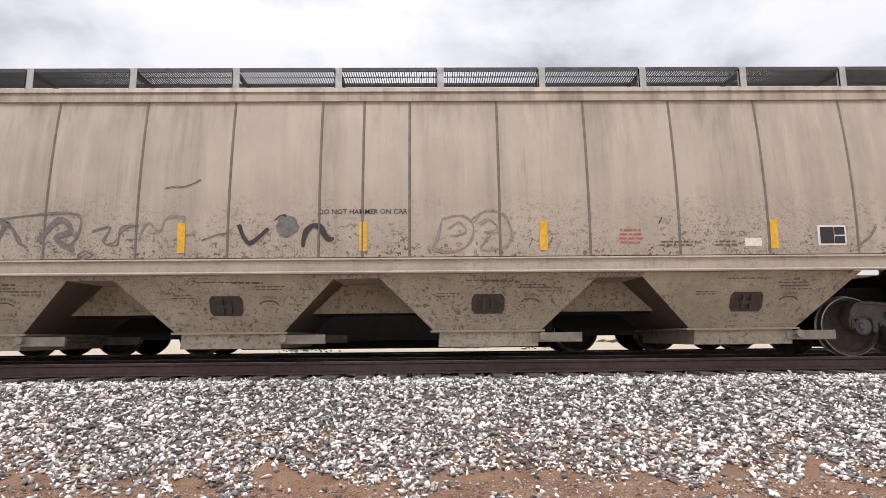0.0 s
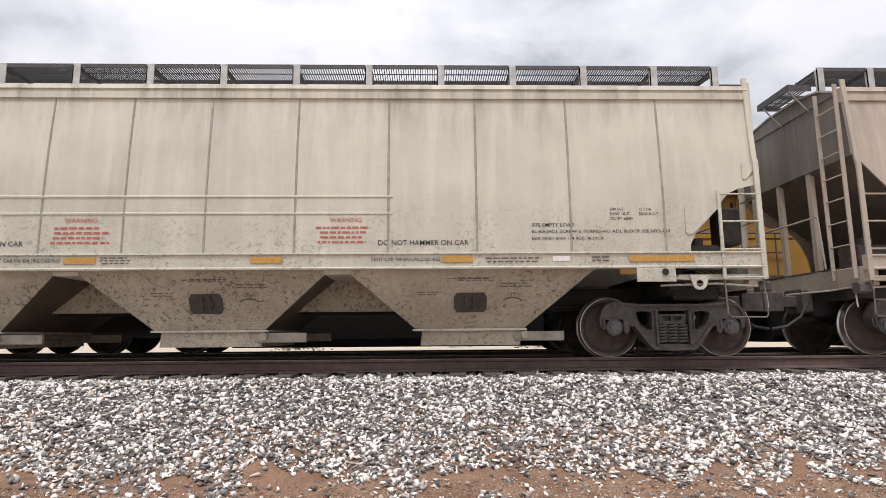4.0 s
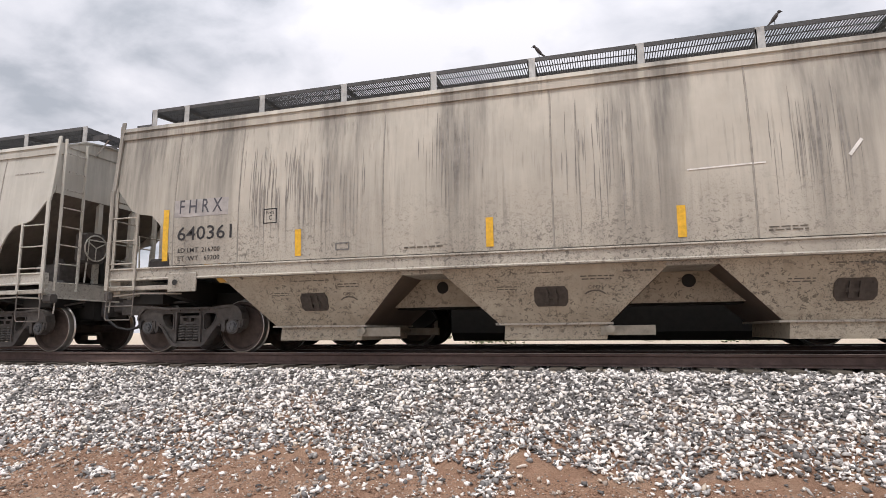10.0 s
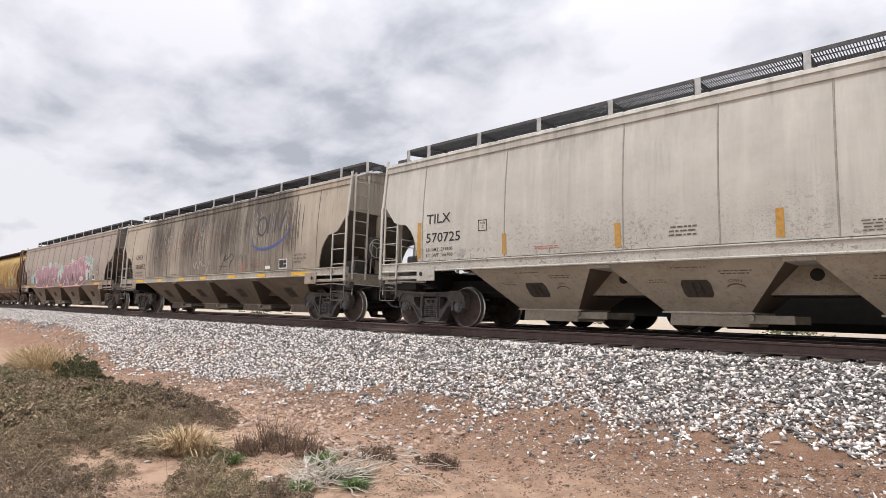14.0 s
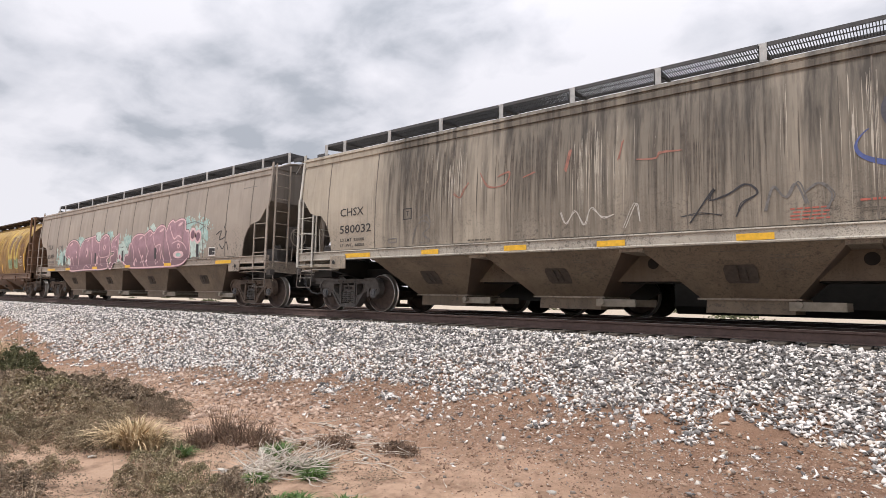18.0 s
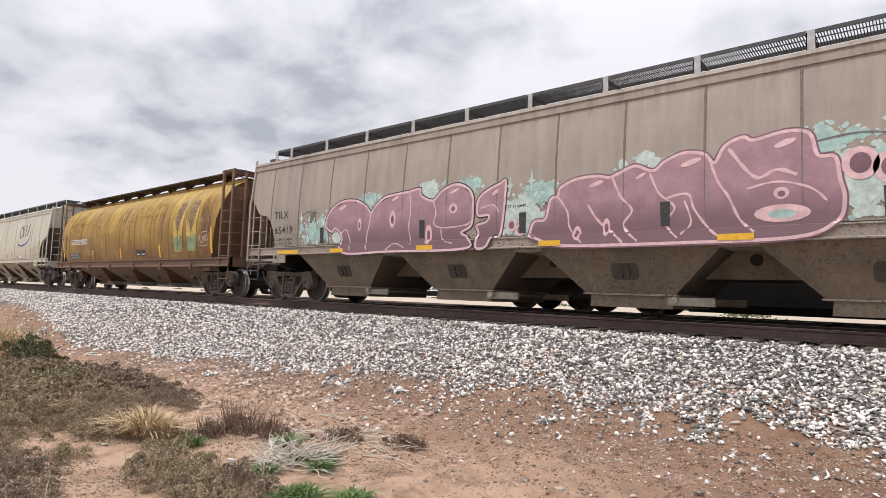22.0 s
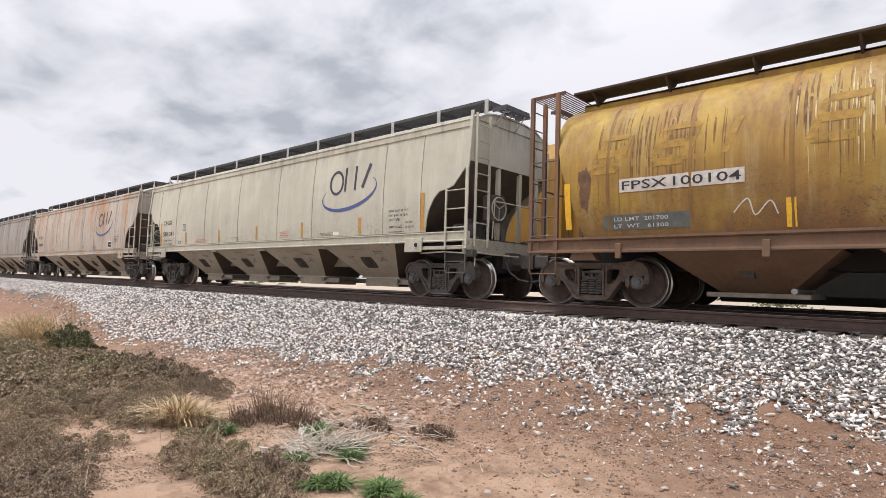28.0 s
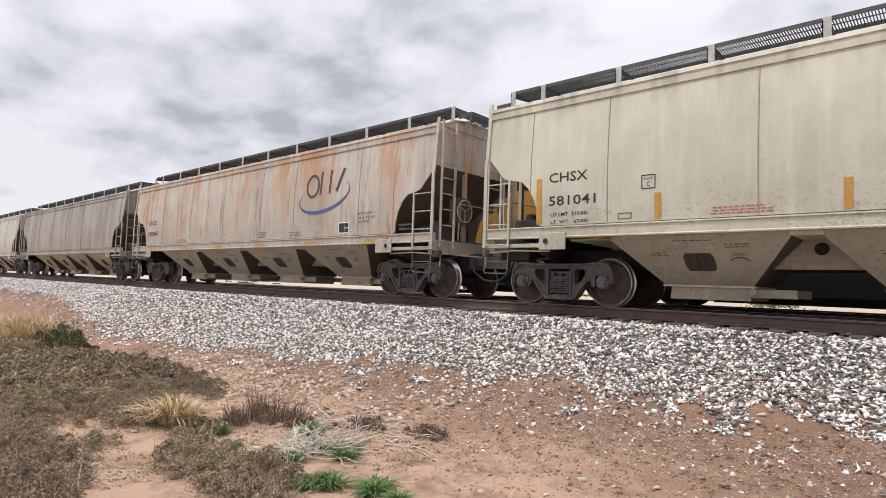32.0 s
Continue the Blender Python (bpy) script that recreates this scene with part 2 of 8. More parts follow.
def car_paint(name, color, streak=(0.08, 0.07, 0.06), streak_amt=0.3, speck_amt=0.5, rust_amt=0.0, seed=0.0, rough=0.62, dirt=(0.30, 0.26, 0.21), dirt_amt=0.35, dirt_top=2.6, wide_at=0.56, wide_scale=1.15, chalk_amt=0.0, clean_ends=None, foot_amt=0.0):
    """Weathered hopper paint: long streaks from the roof, mud specks low down, faint dust and rust."""
    m = bpy.data.materials.new(name)
    m.use_nodes = True
    nt = m.node_tree
    b = nt.nodes["Principled BSDF"]
    b.inputs["Roughness"].default_value = rough
    tc = nt.nodes.new("ShaderNodeTexCoord")

    def noise_at(scale3, scale, detail, rough2, lo, hi, dist=0.0):
        mp = nt.nodes.new("ShaderNodeMapping"); mp.inputs["Scale"].default_value = scale3; mp.inputs["Location"].default_value = (seed, seed * 0.37, seed * 0.71)
        nt.links.new(tc.outputs["Object"], mp.inputs["Vector"])
        n = nt.nodes.new("ShaderNodeTexNoise")
        n.inputs["Scale"].default_value, n.inputs["Detail"].default_value, n.inputs["Roughness"].default_value, n.inputs["Distortion"].default_value = scale, detail, rough2, dist
        nt.links.new(mp.outputs[0], n.inputs["Vector"])
        r = nt.nodes.new("ShaderNodeMapRange")
        r.inputs["From Min"].default_value, r.inputs["From Max"].default_value = lo, hi
        nt.links.new(n.outputs["Fac"], r.inputs["Value"])
        return r.outputs[0]

    def times(a, c):
        n = nt.nodes.new("ShaderNodeMath"); n.operation = "MULTIPLY"; n.use_clamp = True
        nt.links.new(a, n.inputs[0])
        if isinstance(c, float):
            n.inputs[1].default_value = c
        else:
            nt.links.new(c, n.inputs[1])
        return n.outputs[0]

    def band(z0, z1, a, c):
        sp = nt.nodes.new("ShaderNodeSeparateXYZ"); nt.links.new(tc.outputs["Object"], sp.inputs[0])
        r = nt.nodes.new("ShaderNodeMapRange")
        for k, v in (("From Min", z0), ("From Max", z1), ("To Min", a), ("To Max", c)):
            r.inputs[k].default_value = v
        nt.links.new(sp.outputs["Z"], r.inputs["Value"])
        return r.outputs[0]

    def along(x0, x1, a, c):
        sp = nt.nodes.new("ShaderNodeSeparateXYZ"); nt.links.new(tc.outputs["Object"], sp.inputs[0])
        r = nt.nodes.new("ShaderNodeMapRange")
        for k, v in (("From Min", x0), ("From Max", x1), ("To Min", a), ("To Max", c)):
            r.inputs[k].default_value = v
        nt.links.new(sp.outputs["X"], r.inputs["Value"])
        return r.outputs[0]

    def over(below, col, fac):
        mx = nt.nodes.new("ShaderNodeMixRGB")
        if isinstance(below, tuple):
            mx.inputs[1].default_value = (*below, 1)
        else:
            nt.links.new(below, mx.inputs[1])
        mx.inputs[2].default_value = (*col, 1)
        nt.links.new(fac, mx.inputs[0])
        return mx.outputs[0]

    c = over(color, tuple(x * 0.78 for x in color), noise_at((1, 1, 1), 0.7, 6, 0.6, 0.35, 0.7))
    c = over(c, tuple(min(1, x * 1.15) for x in color), times(noise_at((3.2, 3.2, 0.3), 1.4, 5, 0.6, 0.48, 0.72), 0.6))
    c = over(c, dirt, times(times(noise_at((0.5, 0.5, 1.4), 1.1, 7, 0.6, 0.28, 0.6), band(1.2, dirt_top, 1.0, 0.2)), dirt_amt))
    wide = times(noise_at((1.0, 1.0, 0.07), wide_scale, 5, 0.62, wide_at - 0.07, wide_at + 0.1), band(1.3, 3.4, 0.42, 1.0))
    if clean_ends:
        wide = times(times(wide, along(clean_ends[0] - 0.2, clean_ends[0] + 0.7, 0.12, 1.0)), along(clean_ends[1] - 0.7, clean_ends[1] + 0.2, 1.0, 0.12))
    fine = times(noise_at((6.0, 6.0, 0.30), 1.5, 6, 0.62, 0.42, 0.66), wide)
    thin = times(noise_at((16.0, 16.0, 0.5), 1.3, 5, 0.6, 0.54, 0.68), noise_at((0.8, 0.8, 0.8), 0.9, 3, 0.5, 0.45, 0.65))
    c = over(c, streak, times(wide, streak_amt * 0.62))
    c = over(c, streak, times(fine, streak_amt * 1.0))
    c = over(c, tuple(x * 0.8 for x in streak), times(times(noise_at((3.5, 3.5, 0.5), 1.2, 6, 0.65, 0.48, 0.68), band(3.35, 3.95, 0.0, 1.0)), 0.45))
    c = over(c, streak, times(thin, min(0.5, streak_amt * 0.7)))
    if chalk_amt:
        c = over(c, (0.50, 0.45, 0.30), times(noise_at((4.5, 4.5, 0.22), 1.2, 6, 0.65, 0.52, 0.68), chalk_amt))
    if rust_amt:
        ru = times(times(noise_at((1.6, 1.6, 0.45), 0.9, 7, 0.7, 0.46, 0.62), band(1.5, 3.9, 0.25, 1.0)), rust_amt)
        c = over(c, (0.42, 0.19, 0.06), ru)
        c = over(c, (0.25, 0.09, 0.03), times(noise_at((9.0, 9.0, 0.6), 1.1, 6, 0.65, 0.56, 0.68), rust_amt * 0.8))
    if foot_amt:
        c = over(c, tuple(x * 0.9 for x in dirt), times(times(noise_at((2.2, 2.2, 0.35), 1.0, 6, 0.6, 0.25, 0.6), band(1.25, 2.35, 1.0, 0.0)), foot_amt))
    # mud thrown up by the wheels: dense small specks low down, in drifts
    clus = noise_at((1, 1, 1), 1.3, 4, 0.6, 0.38, 0.56)
    low = band(1.45, 2.55, 1.0, 0.0)
    sp1 = noise_at((1, 1, 1.25), 15.0, 4, 0.7, 0.555, 0.59, 0.6)
    sp2 = noise_at((1, 1, 1), 46.0, 2, 0.6, 0.555, 0.60, 0.3)
    mud = (0.035, 0.03, 0.026)
    c = over(c, mud, times(times(times(sp1, clus), low), speck_amt))
    c = over(c, mud, times(times(times(sp2, noise_at((1, 1, 1), 0.8, 3, 0.5, 0.36, 0.6)), low), speck_amt * 0.8))
    c = over(c, tuple(x * 0.7 for x in dirt), times(times(noise_at((1, 1, 1), 5.5, 6, 0.7, 0.52, 0.72), band(0.4, 2.0, 1.0, 0.1)), min(0.75, dirt_amt + 0.1)))
    nt.links.new(c, b.inputs["Base Color"])
    n2 = nt.nodes.new("ShaderNodeTexNoise"); n2.inputs["Scale"].default_value = 1.3; n2.inputs["Detail"].default_value = 3
    nt.links.new(tc.outputs["Object"], n2.inputs["Vector"])
    bp = nt.nodes.new("ShaderNodeBump"); bp.inputs["Strength"].default_value = 0.4; bp.inputs["Distance"].default_value = 0.06
    nt.links.new(n2.outputs["Fac"], bp.inputs["Height"])
    nt.links.new(bp.outputs[0], b.inputs["Normal"])
    return m


M_BLACK = material("lettering_black", (0.025, 0.025, 0.028), 0.6, vary=0.4, scale=25)
M_DARKGREY = material("logo_grey", (0.06, 0.06, 0.075), 0.6, vary=0.3, scale=20)
M_BLUE = material("logo_blue", (0.07, 0.10, 0.27), 0.6, vary=0.25, scale=15)
M_RED = material("lettering_red", (0.42, 0.12, 0.09), 0.65, vary=0.3, scale=25)
M_WHITE = material("placard_white", (0.72, 0.71, 0.68), 0.6, vary=0.2, scale=20)
M_YELLOW = material("reflector_yellow", (0.72, 0.42, 0.03), 0.45, vary=0.25, scale=18)
M_AMBER = material("reflector_faded", (0.47, 0.26, 0.055), 0.5, vary=0.3, scale=18)
M_GRATE = material("galvanized_grating", (0.07, 0.07, 0.072), 0.65, 0.15, vary=0.35, scale=9)
M_GRIME = material("dusty_steel", (0.30, 0.275, 0.225), 0.75, 0.05, vary=0.4, scale=5)
M_GREYSTEEL = material("grey_steel", (0.42, 0.42, 0.41), 0.5, 0.25, vary=0.3, scale=7)
M_TRUCK = material("truck_steel", (0.082, 0.075, 0.070), 0.72, 0.1, vary=0.45, scale=9, bump=0.3)
M_TRUCK_RUST = material("truck_rust", (0.115, 0.088, 0.070), 0.8, 0.1, vary=0.45, scale=9, bump=0.3)
M_WHEEL = material("wheel_plate", (0.078, 0.058, 0.050), 0.7, 0.2, vary=0.5, scale=7, bump=0.2)
M_TREAD = material("wheel_tread", (0.50, 0.48, 0.46), 0.3, 0.9, vary=0.15, scale=30)
M_CAP = material("bearing_cap", (0.13, 0.138, 0.145), 0.5, 0.4, vary=0.5, scale=20)
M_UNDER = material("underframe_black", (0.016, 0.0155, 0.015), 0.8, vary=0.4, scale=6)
M_STEP = material("step_rod", (0.15, 0.135, 0.12), 0.7, 0.2, vary=0.4, scale=12)
M_HOSE = material("rubber_hose", (0.03, 0.03, 0.032), 0.6, vary=0.3, scale=30)
M_SPRING = material("spring_steel", (0.095, 0.088, 0.082), 0.6, 0.2, vary=0.4, scale=30)
M_RAIL = material("rail_steel", (0.115, 0.076, 0.066), 0.75, 0.1, vary=0.35, scale=8, bump=0.2)
M_RAILHEAD = material("rail_head", (0.42, 0.40, 0.38), 0.3, 0.9, vary=0.15, scale=20)
M_TIE = material("creosoted_tie", (0.09, 0.075, 0.06), 0.85, vary=0.5, scale=10, bump=0.5)

# ---- lettering and painted marks ----
FONT_MESHES = {}


def text_points(words):
    """Vertices and faces of a line of text in the built-in font, scaled to a unit box."""
    if words not in FONT_MESHES:
        cu = bpy.data.curves.new("line", "FONT")
        cu.body, cu.resolution_u, cu.offset = words, 2, 0.006
        ob = bpy.data.objects.new("line", cu)
        me = bpy.data.meshes.new_from_object(ob)
        v = np.array([p.co[:2] for p in me.vertices])
        f = [tuple(p.vertices) for p in me.polygons]
        lo, hi = v.min(0), v.max(0)
        FONT_MESHES[words] = ((v - lo) / (hi - lo), f, (hi - lo)[0] / (hi - lo)[1])
        bpy.data.objects.remove(ob); bpy.data.curves.remove(cu); bpy.data.meshes.remove(me)
    return FONT_MESHES[words]


def flat_part(name, verts2, faces, wide, off, mat, parent, label=""):
    """A thin painted shape laid on the side: (x, z) points pressed to the side's curve."""
    me = bpy.data.meshes.new(name)
    me.from_pydata([(x, -wide(z) - off, z) for x, z in verts2], [], faces)
    me.materials.append(mat)
    ob = new(name, me)
    ob.parent = parent
    if label:
        tagged(ob, label)
    return ob


def islands(n, faces):
    """Groups faces that share corners: one group for each letter."""
    root = list(range(n))

    def find(i):
        while root[i] != i:
            root[i] = root[root[i]]
            i = root[i]
        return i
    for f in faces:
        for k in f[1:]:
            root[find(k)] = find(f[0])
    out = {}
    for f in faces:
        out.setdefault(find(f[0]), []).append(f)
    return list(out.values())


def lettering(parent, words, x, z, w, h, wide, mat=None, off=0.006, name="lettering"):
    """A painted line of text; large letters are marks of their own."""
    v, f, _ = text_points(words)
    pts = [(x + p[0] * w, z + p[1] * h) for p in v]
    if h < 0.12:
        return tagged(flat_part(name, pts, f, wide, off, mat or M_BLACK, parent), "line of small stencilled lettering", kind="stuff")
    for group in islands(len(pts), f):
        used = sorted({i for q in group for i in q})
        at = {i: k for k, i in enumerate(used)}
        flat_part("letter", [pts[i] for i in used], [tuple(at[i] for i in q) for q in group], wide, off, mat or M_BLACK, parent)


def patch(parent, x, z, w, h, wide, mat, off=0.004, name="panel_mark", rows=3):
    """A painted or glued rectangle."""
    v, f = [], []
    for k in range(rows + 1):
        v += [(x, z + h * k / rows), (x + w, z + h * k / rows)]
    for k in range(rows):
        f.append((2 * k, 2 * k + 1, 2 * k + 3, 2 * k + 2))
    return flat_part(name, v, f, wide, off, mat, parent)


def small_print(parent, x, z, w, h, rows, wide, mat=None, seed=1, off=0.006):
    """Print too small to read: rows of short bars."""
    rng = random.Random(seed)
    v, f = [], []
    step = h / rows
    for k in range(rows):
        zz = z + h - (k + 1) * step + step * 0.22
        xx, end = x + rng.uniform(0, 0.08) * w, x + w * rng.uniform(0.8, 1.0)
        while xx < end:
            l = min(rng.uniform(0.03, 0.12), end - xx)
            n = len(v)
            v += [(xx, zz), (xx + l, zz), (xx + l, zz + step * 0.42), (xx, zz + step * 0.42)]
            f.append((n, n + 1, n + 2, n + 3))
            xx += l + 0.022
    return tagged(flat_part("small_print", v, f, wide, off, mat or M_FAINT, parent), "rows of fine stencilled print", kind="stuff")


def frame_mark(parent, x, z, w, h, t, wide, mat=None, off=0.006):
    v = [(x, z), (x + w, z), (x + w, z + h), (x, z + h), (x + t, z + t), (x + w - t, z + t), (x + w - t, z + h - t), (x + t, z + h - t)]
    return flat_part("square_outline", v, [(0, 1, 5, 4), (1, 2, 6, 5), (2, 3, 7, 6), (3, 0, 4, 7)], wide, off, mat or M_BLACK, parent)


def ribbon(parent, pts, t, wide, mat, off=0.008, name="paint_line", label=""):
    """A painted line of width t through (x, z) points."""
    v, f = [], []
    for i, (x, z) in enumerate(pts):
        a, b = pts[max(i - 1, 0)], pts[min(i + 1, len(pts) - 1)]
        dx, dz = b[0] - a[0], b[1] - a[1]
        l = math.hypot(dx, dz) or 1
        tt = t[i] if isinstance(t, (list, tuple)) else t
        nx, nz = -dz / l * tt / 2, dx / l * tt / 2
        v += [(x + nx, z + nz), (x - nx, z - nz)]
    for i in range(len(pts) - 1):
        f.append((2 * i, 2 * i + 1, 2 * i + 3, 2 * i + 2))
    return flat_part(name, v, f, wide, off, mat, parent, label)


def curl(points, n=10):
    """A smooth curve through a few points (Catmull-Rom)."""
    p = [points[0]] + list(points) + [points[-1]]
    out = []
    for i in range(1, len(p) - 2):
        for k in range(n):
            t = k / n
            out.append(tuple(0.5 * (2 * p[i][j] + (p[i + 1][j] - p[i - 1][j]) * t + (2 * p[i - 1][j] - 5 * p[i][j] + 4 * p[i + 1][j] - p[i + 2][j]) * t * t
                                    + (3 * p[i][j] - p[i - 1][j] - 3 * p[i + 1][j] + p[i + 2][j]) * t ** 3) for j in range(2)))
    return out + [tuple(points[-1])]


# ---- rolling parts, shared by all cars ----
def wheelset_mesh():
    s = Shape()
    for side in (-1, 1):
        y0 = side * 0.7175
        s.slot = 0
        s.lathe([(0.0, side * 0.10), (0.10, side * 0.10), (0.13, side * 0.075), (0.36, side * 0.035), (0.395, side * 0.085), (0.440, side * 0.092)], (0, y0, 0), 44)
        s.slot = 1
        s.lathe([(0.440, side * 0.092), (0.450, side * 0.090), (0.457, side * 0.078), (0.459, side * -0.015), (0.478, side * -0.026), (0.484, side * -0.036), (0.478, side * -0.045)], (0, y0, 0), 44)
        s.slot = 0
        s.lathe([(0.478, side * -0.045), (0.40, side * -0.045), (0.36, side * -0.01), (0.13, side * -0.05), (0.0, side * -0.06)], (0, y0, 0), 44)
        # lifting holes and hub
        s.cyl((0, y0 + side * 0.09 if side > 0 else y0 - 0.13, 0), "y", 0.085, 0.04, 16)
        s.slot = 2
        s.cyl((0, side * 0.90 if side > 0 else -1.10, 0), "y", 0.10, 0.20, 20)
        s.cyl((0, side * 1.10 if side > 0 else -1.125, 0), "y", 0.075, 0.025, 16)
        for k in range(3):
            a = 2 * math.pi * k / 3
            s.cyl((0.045 * math.cos(a), side * 1.12 if side > 0 else -1.14, 0.045 * math.sin(a)), "y", 0.016, 0.02, 6)
        s.slot = 0
    s.cyl((0, -0.9, 0), "y", 0.085, 1.8, 14)
    return s.mesh("wheelset", [M_WHEEL, M_TREAD, M_CAP], True)


def side_frame_mesh(y, mat):
    """A cast three-window side frame with rims round its windows and open jaws over the bearings."""
    s = Shape()
    a, b = y - 0.09, y + 0.08
    half = [(0.0, 0.80), (0.52, 0.80), (0.72, 0.825), (0.90, 0.835), (1.01, 0.795), (1.085, 0.70), (1.115, 0.58), (1.095, 0.45), (1.055, 0.41), (1.03, 0.45), (1.03, 0.56), (0.99, 0.605),
            (0.80, 0.605), (0.755, 0.565), (0.75, 0.40), (0.715, 0.355), (0.67, 0.385), (0.665, 0.455), (0.62, 0.475), (0.575, 0.445), (0.37, 0.165), (0.30, 0.115), (0.0, 0.105)]
    outer = half + [(-x, z) for x, z in half[::-1] if x > 0]
    window = [(0.325, 0.665), (0.36, 0.69), (0.50, 0.695), (0.565, 0.665), (0.545, 0.58), (0.48, 0.48), (0.36, 0.41), (0.325, 0.43)]
    middle = [(-0.235, 0.70), (0.235, 0.70), (0.235, 0.205), (-0.235, 0.205)]
    s.plate(outer, [window, [(-x, z) for x, z in window[::-1]], middle], a, b)
    # rims proud of the web along the chords and round the windows
    top = [(0.0, 0.765), (0.54, 0.765), (0.73, 0.785), (0.89, 0.79), (0.97, 0.765), (1.045, 0.68), (1.07, 0.58)]
    edge = [(1.115, 0.58), (1.085, 0.70), (1.01, 0.795), (0.90, 0.835), (0.72, 0.825), (0.52, 0.80), (0.0, 0.80)]
    dia = [(0.0, 0.155), (0.275, 0.165), (0.34, 0.215), (0.545, 0.475), (0.62, 0.515), (0.66, 0.50), (0.665, 0.455), (0.62, 0.475), (0.575, 0.445), (0.37, 0.165), (0.30, 0.115), (0.0, 0.105)]
    for sg in (-1, 1):
        for loop in (top + edge, dia, [(0.235, 0.19), (0.272, 0.19), (0.272, 0.715), (0.235, 0.715)]):
            s.plate([(sg * x, z) for x, z in loop], [], a - 0.035, a + 0.005)
        big = [(0.445 + (x - 0.445) * 1.17, 0.57 + (z - 0.57) * 1.13) for x, z in window]
        s.plate([(sg * x, z) for x, z in big], [[(sg * x, z) for x, z in window]], a - 0.018, a + 0.005)
        # adapter, bearing and the wear plates of the jaw
        s.box(sg * 0.89 - 0.13, sg * 0.89 + 0.13, a + 0.01, b - 0.01, 0.565, 0.61, 0.01)
        s.cyl((sg * 0.89, a + 0.0, 0.457), "y", 0.128, 0.15, 22)
        for px in (0.735, 1.05):
            s.box(sg * px - 0.02, sg * px + 0.02, a - 0.02, a + 0.01, 0.43, 0.56)
        for px, pz in ((0.40, 0.75), (0.20, 0.745), (0.46, 0.31), (0.56, 0.43)):
            s.cyl((sg * px, a - 0.025, pz), "y", 0.018, 0.03, 6)
    return s.mesh("side_frame", mat)


def spring_mesh():
    pts = [(0.074 * math.cos(k * 0.62), 0.074 * math.sin(k * 0.62), 0.212 + 0.27 * k / 60) for k in range(61)]
    return Shape().tube(pts, 0.020, 6).mesh("spring", M_SPRING, True)


WHEELSET = wheelset_mesh()
FRAME_NEAR = {False: side_frame_mesh(-1.0, M_TRUCK), True: side_frame_mesh(-1.0, M_TRUCK_RUST)}
FRAME_FAR = side_frame_mesh(1.0, M_TRUCK)
SPRING = spring_mesh()


def bolster_shape():
    s = Shape()
    s.prism([(-1.0, 0.52), (1.0, 0.52), (1.0, 0.64), (0.5, 0.70), (-0.5, 0.70), (-1.0, 0.64)], "x", -0.21, 0.21)
    for y in (-1.075, 1.0):
        s.plate([(-0.20, 0.50), (0.20, 0.50), (0.215, 0.65), (-0.215, 0.65)], [[(-0.13, 0.555), (-0.02, 0.545), (-0.02, 0.615), (-0.15, 0.615)], [(0.02, 0.545), (0.13, 0.555), (0.15, 0.615), (0.02, 0.615)]], y, y + 0.075)
    s.cyl((0, 0, 0.70), "z", 0.2, 0.12, 16)
    s.box(-0.9, 0.9, -0.35, -0.28, 0.32, 0.40)
    s.box(-0.9, 0.9, 0.28, 0.35, 0.32, 0.40)
    for x in (-0.40, 0.40):
        s.box(x - 0.05, x + 0.05, -0.72, 0.72, 0.30, 0.42)
    return s


BOLSTER = bolster_shape().mesh("truck", M_TRUCK)
WHEELSETS = []


def add_truck(car, x, rusty=False):
    tr = part("truck", BOLSTER, None, car, "dark cast-steel freight truck with coil springs")
    tr.location = (x, 0, 0)
    part("side_frame", FRAME_NEAR[rusty], None, tr)
    part("side_frame", FRAME_FAR, None, tr)
    for k in (-0.155, 0.0, 0.155):
        for y in (-1.03,):
            sp = part("spring", SPRING, None, tr)
            sp.location = (k, y, 0)
    for k in (-0.89, 0.89):
        ws = part("wheelset", WHEELSET, None, tr, "worn steel wheelset with bright treads")
        WHEELSETS.append((ws, k))
    return tr


def grating_shape(x0, x1, y0, y1, z, pitch):
    """Open safety grating of flat bars."""
    s = Shape()
    n = max(2, int((x1 - x0) / pitch))
    for k in range(n + 1):
        x = x0 + (x1 - x0) * k / n
        s.box(x - 0.006, x + 0.006, y0, y1, z, z + 0.02)
    m = 2
    for k in range(m + 1):
        y = y0 + (y1 - y0) * k / m
        s.box(x0, x1, y - 0.0045, y + 0.0045, z + 0.003, z + 0.02)
    s.box(x0, x1, y0 - 0.012, y0 + 0.012, z - 0.03, z + 0.035)
    s.box(x0, x1, y1 - 0.012, y1 + 0.012, z - 0.03, z + 0.035)
    return s


def rung_mesh(l, mat, bow=0.0):
    return Shape().tube([(0, 0, 0), (0.02, -bow, 0), (l - 0.02, -bow, 0), (l, 0, 0)], 0.013, 6).mesh("rung", mat)


def profile(points):
    zs, ws = [p[0] for p in points], [p[1] for p in points]
    return lambda z: float(np.interp(z, zs, ws))


CURVED = profile([(0.2, 1.46), (1.25, 1.52), (1.5, 1.555), (2.0, 1.575), (2.5, 1.575), (3.0, 1.555), (3.5, 1.515), (3.88, 1.47), (4.2, 1.45)])
STRAIGHT = profile([(0.2, 1.50), (1.25, 1.56), (1.5, 1.57), (2.4, 1.57), (3.1, 1.545), (3.88, 1.49), (4.2, 1.47)])


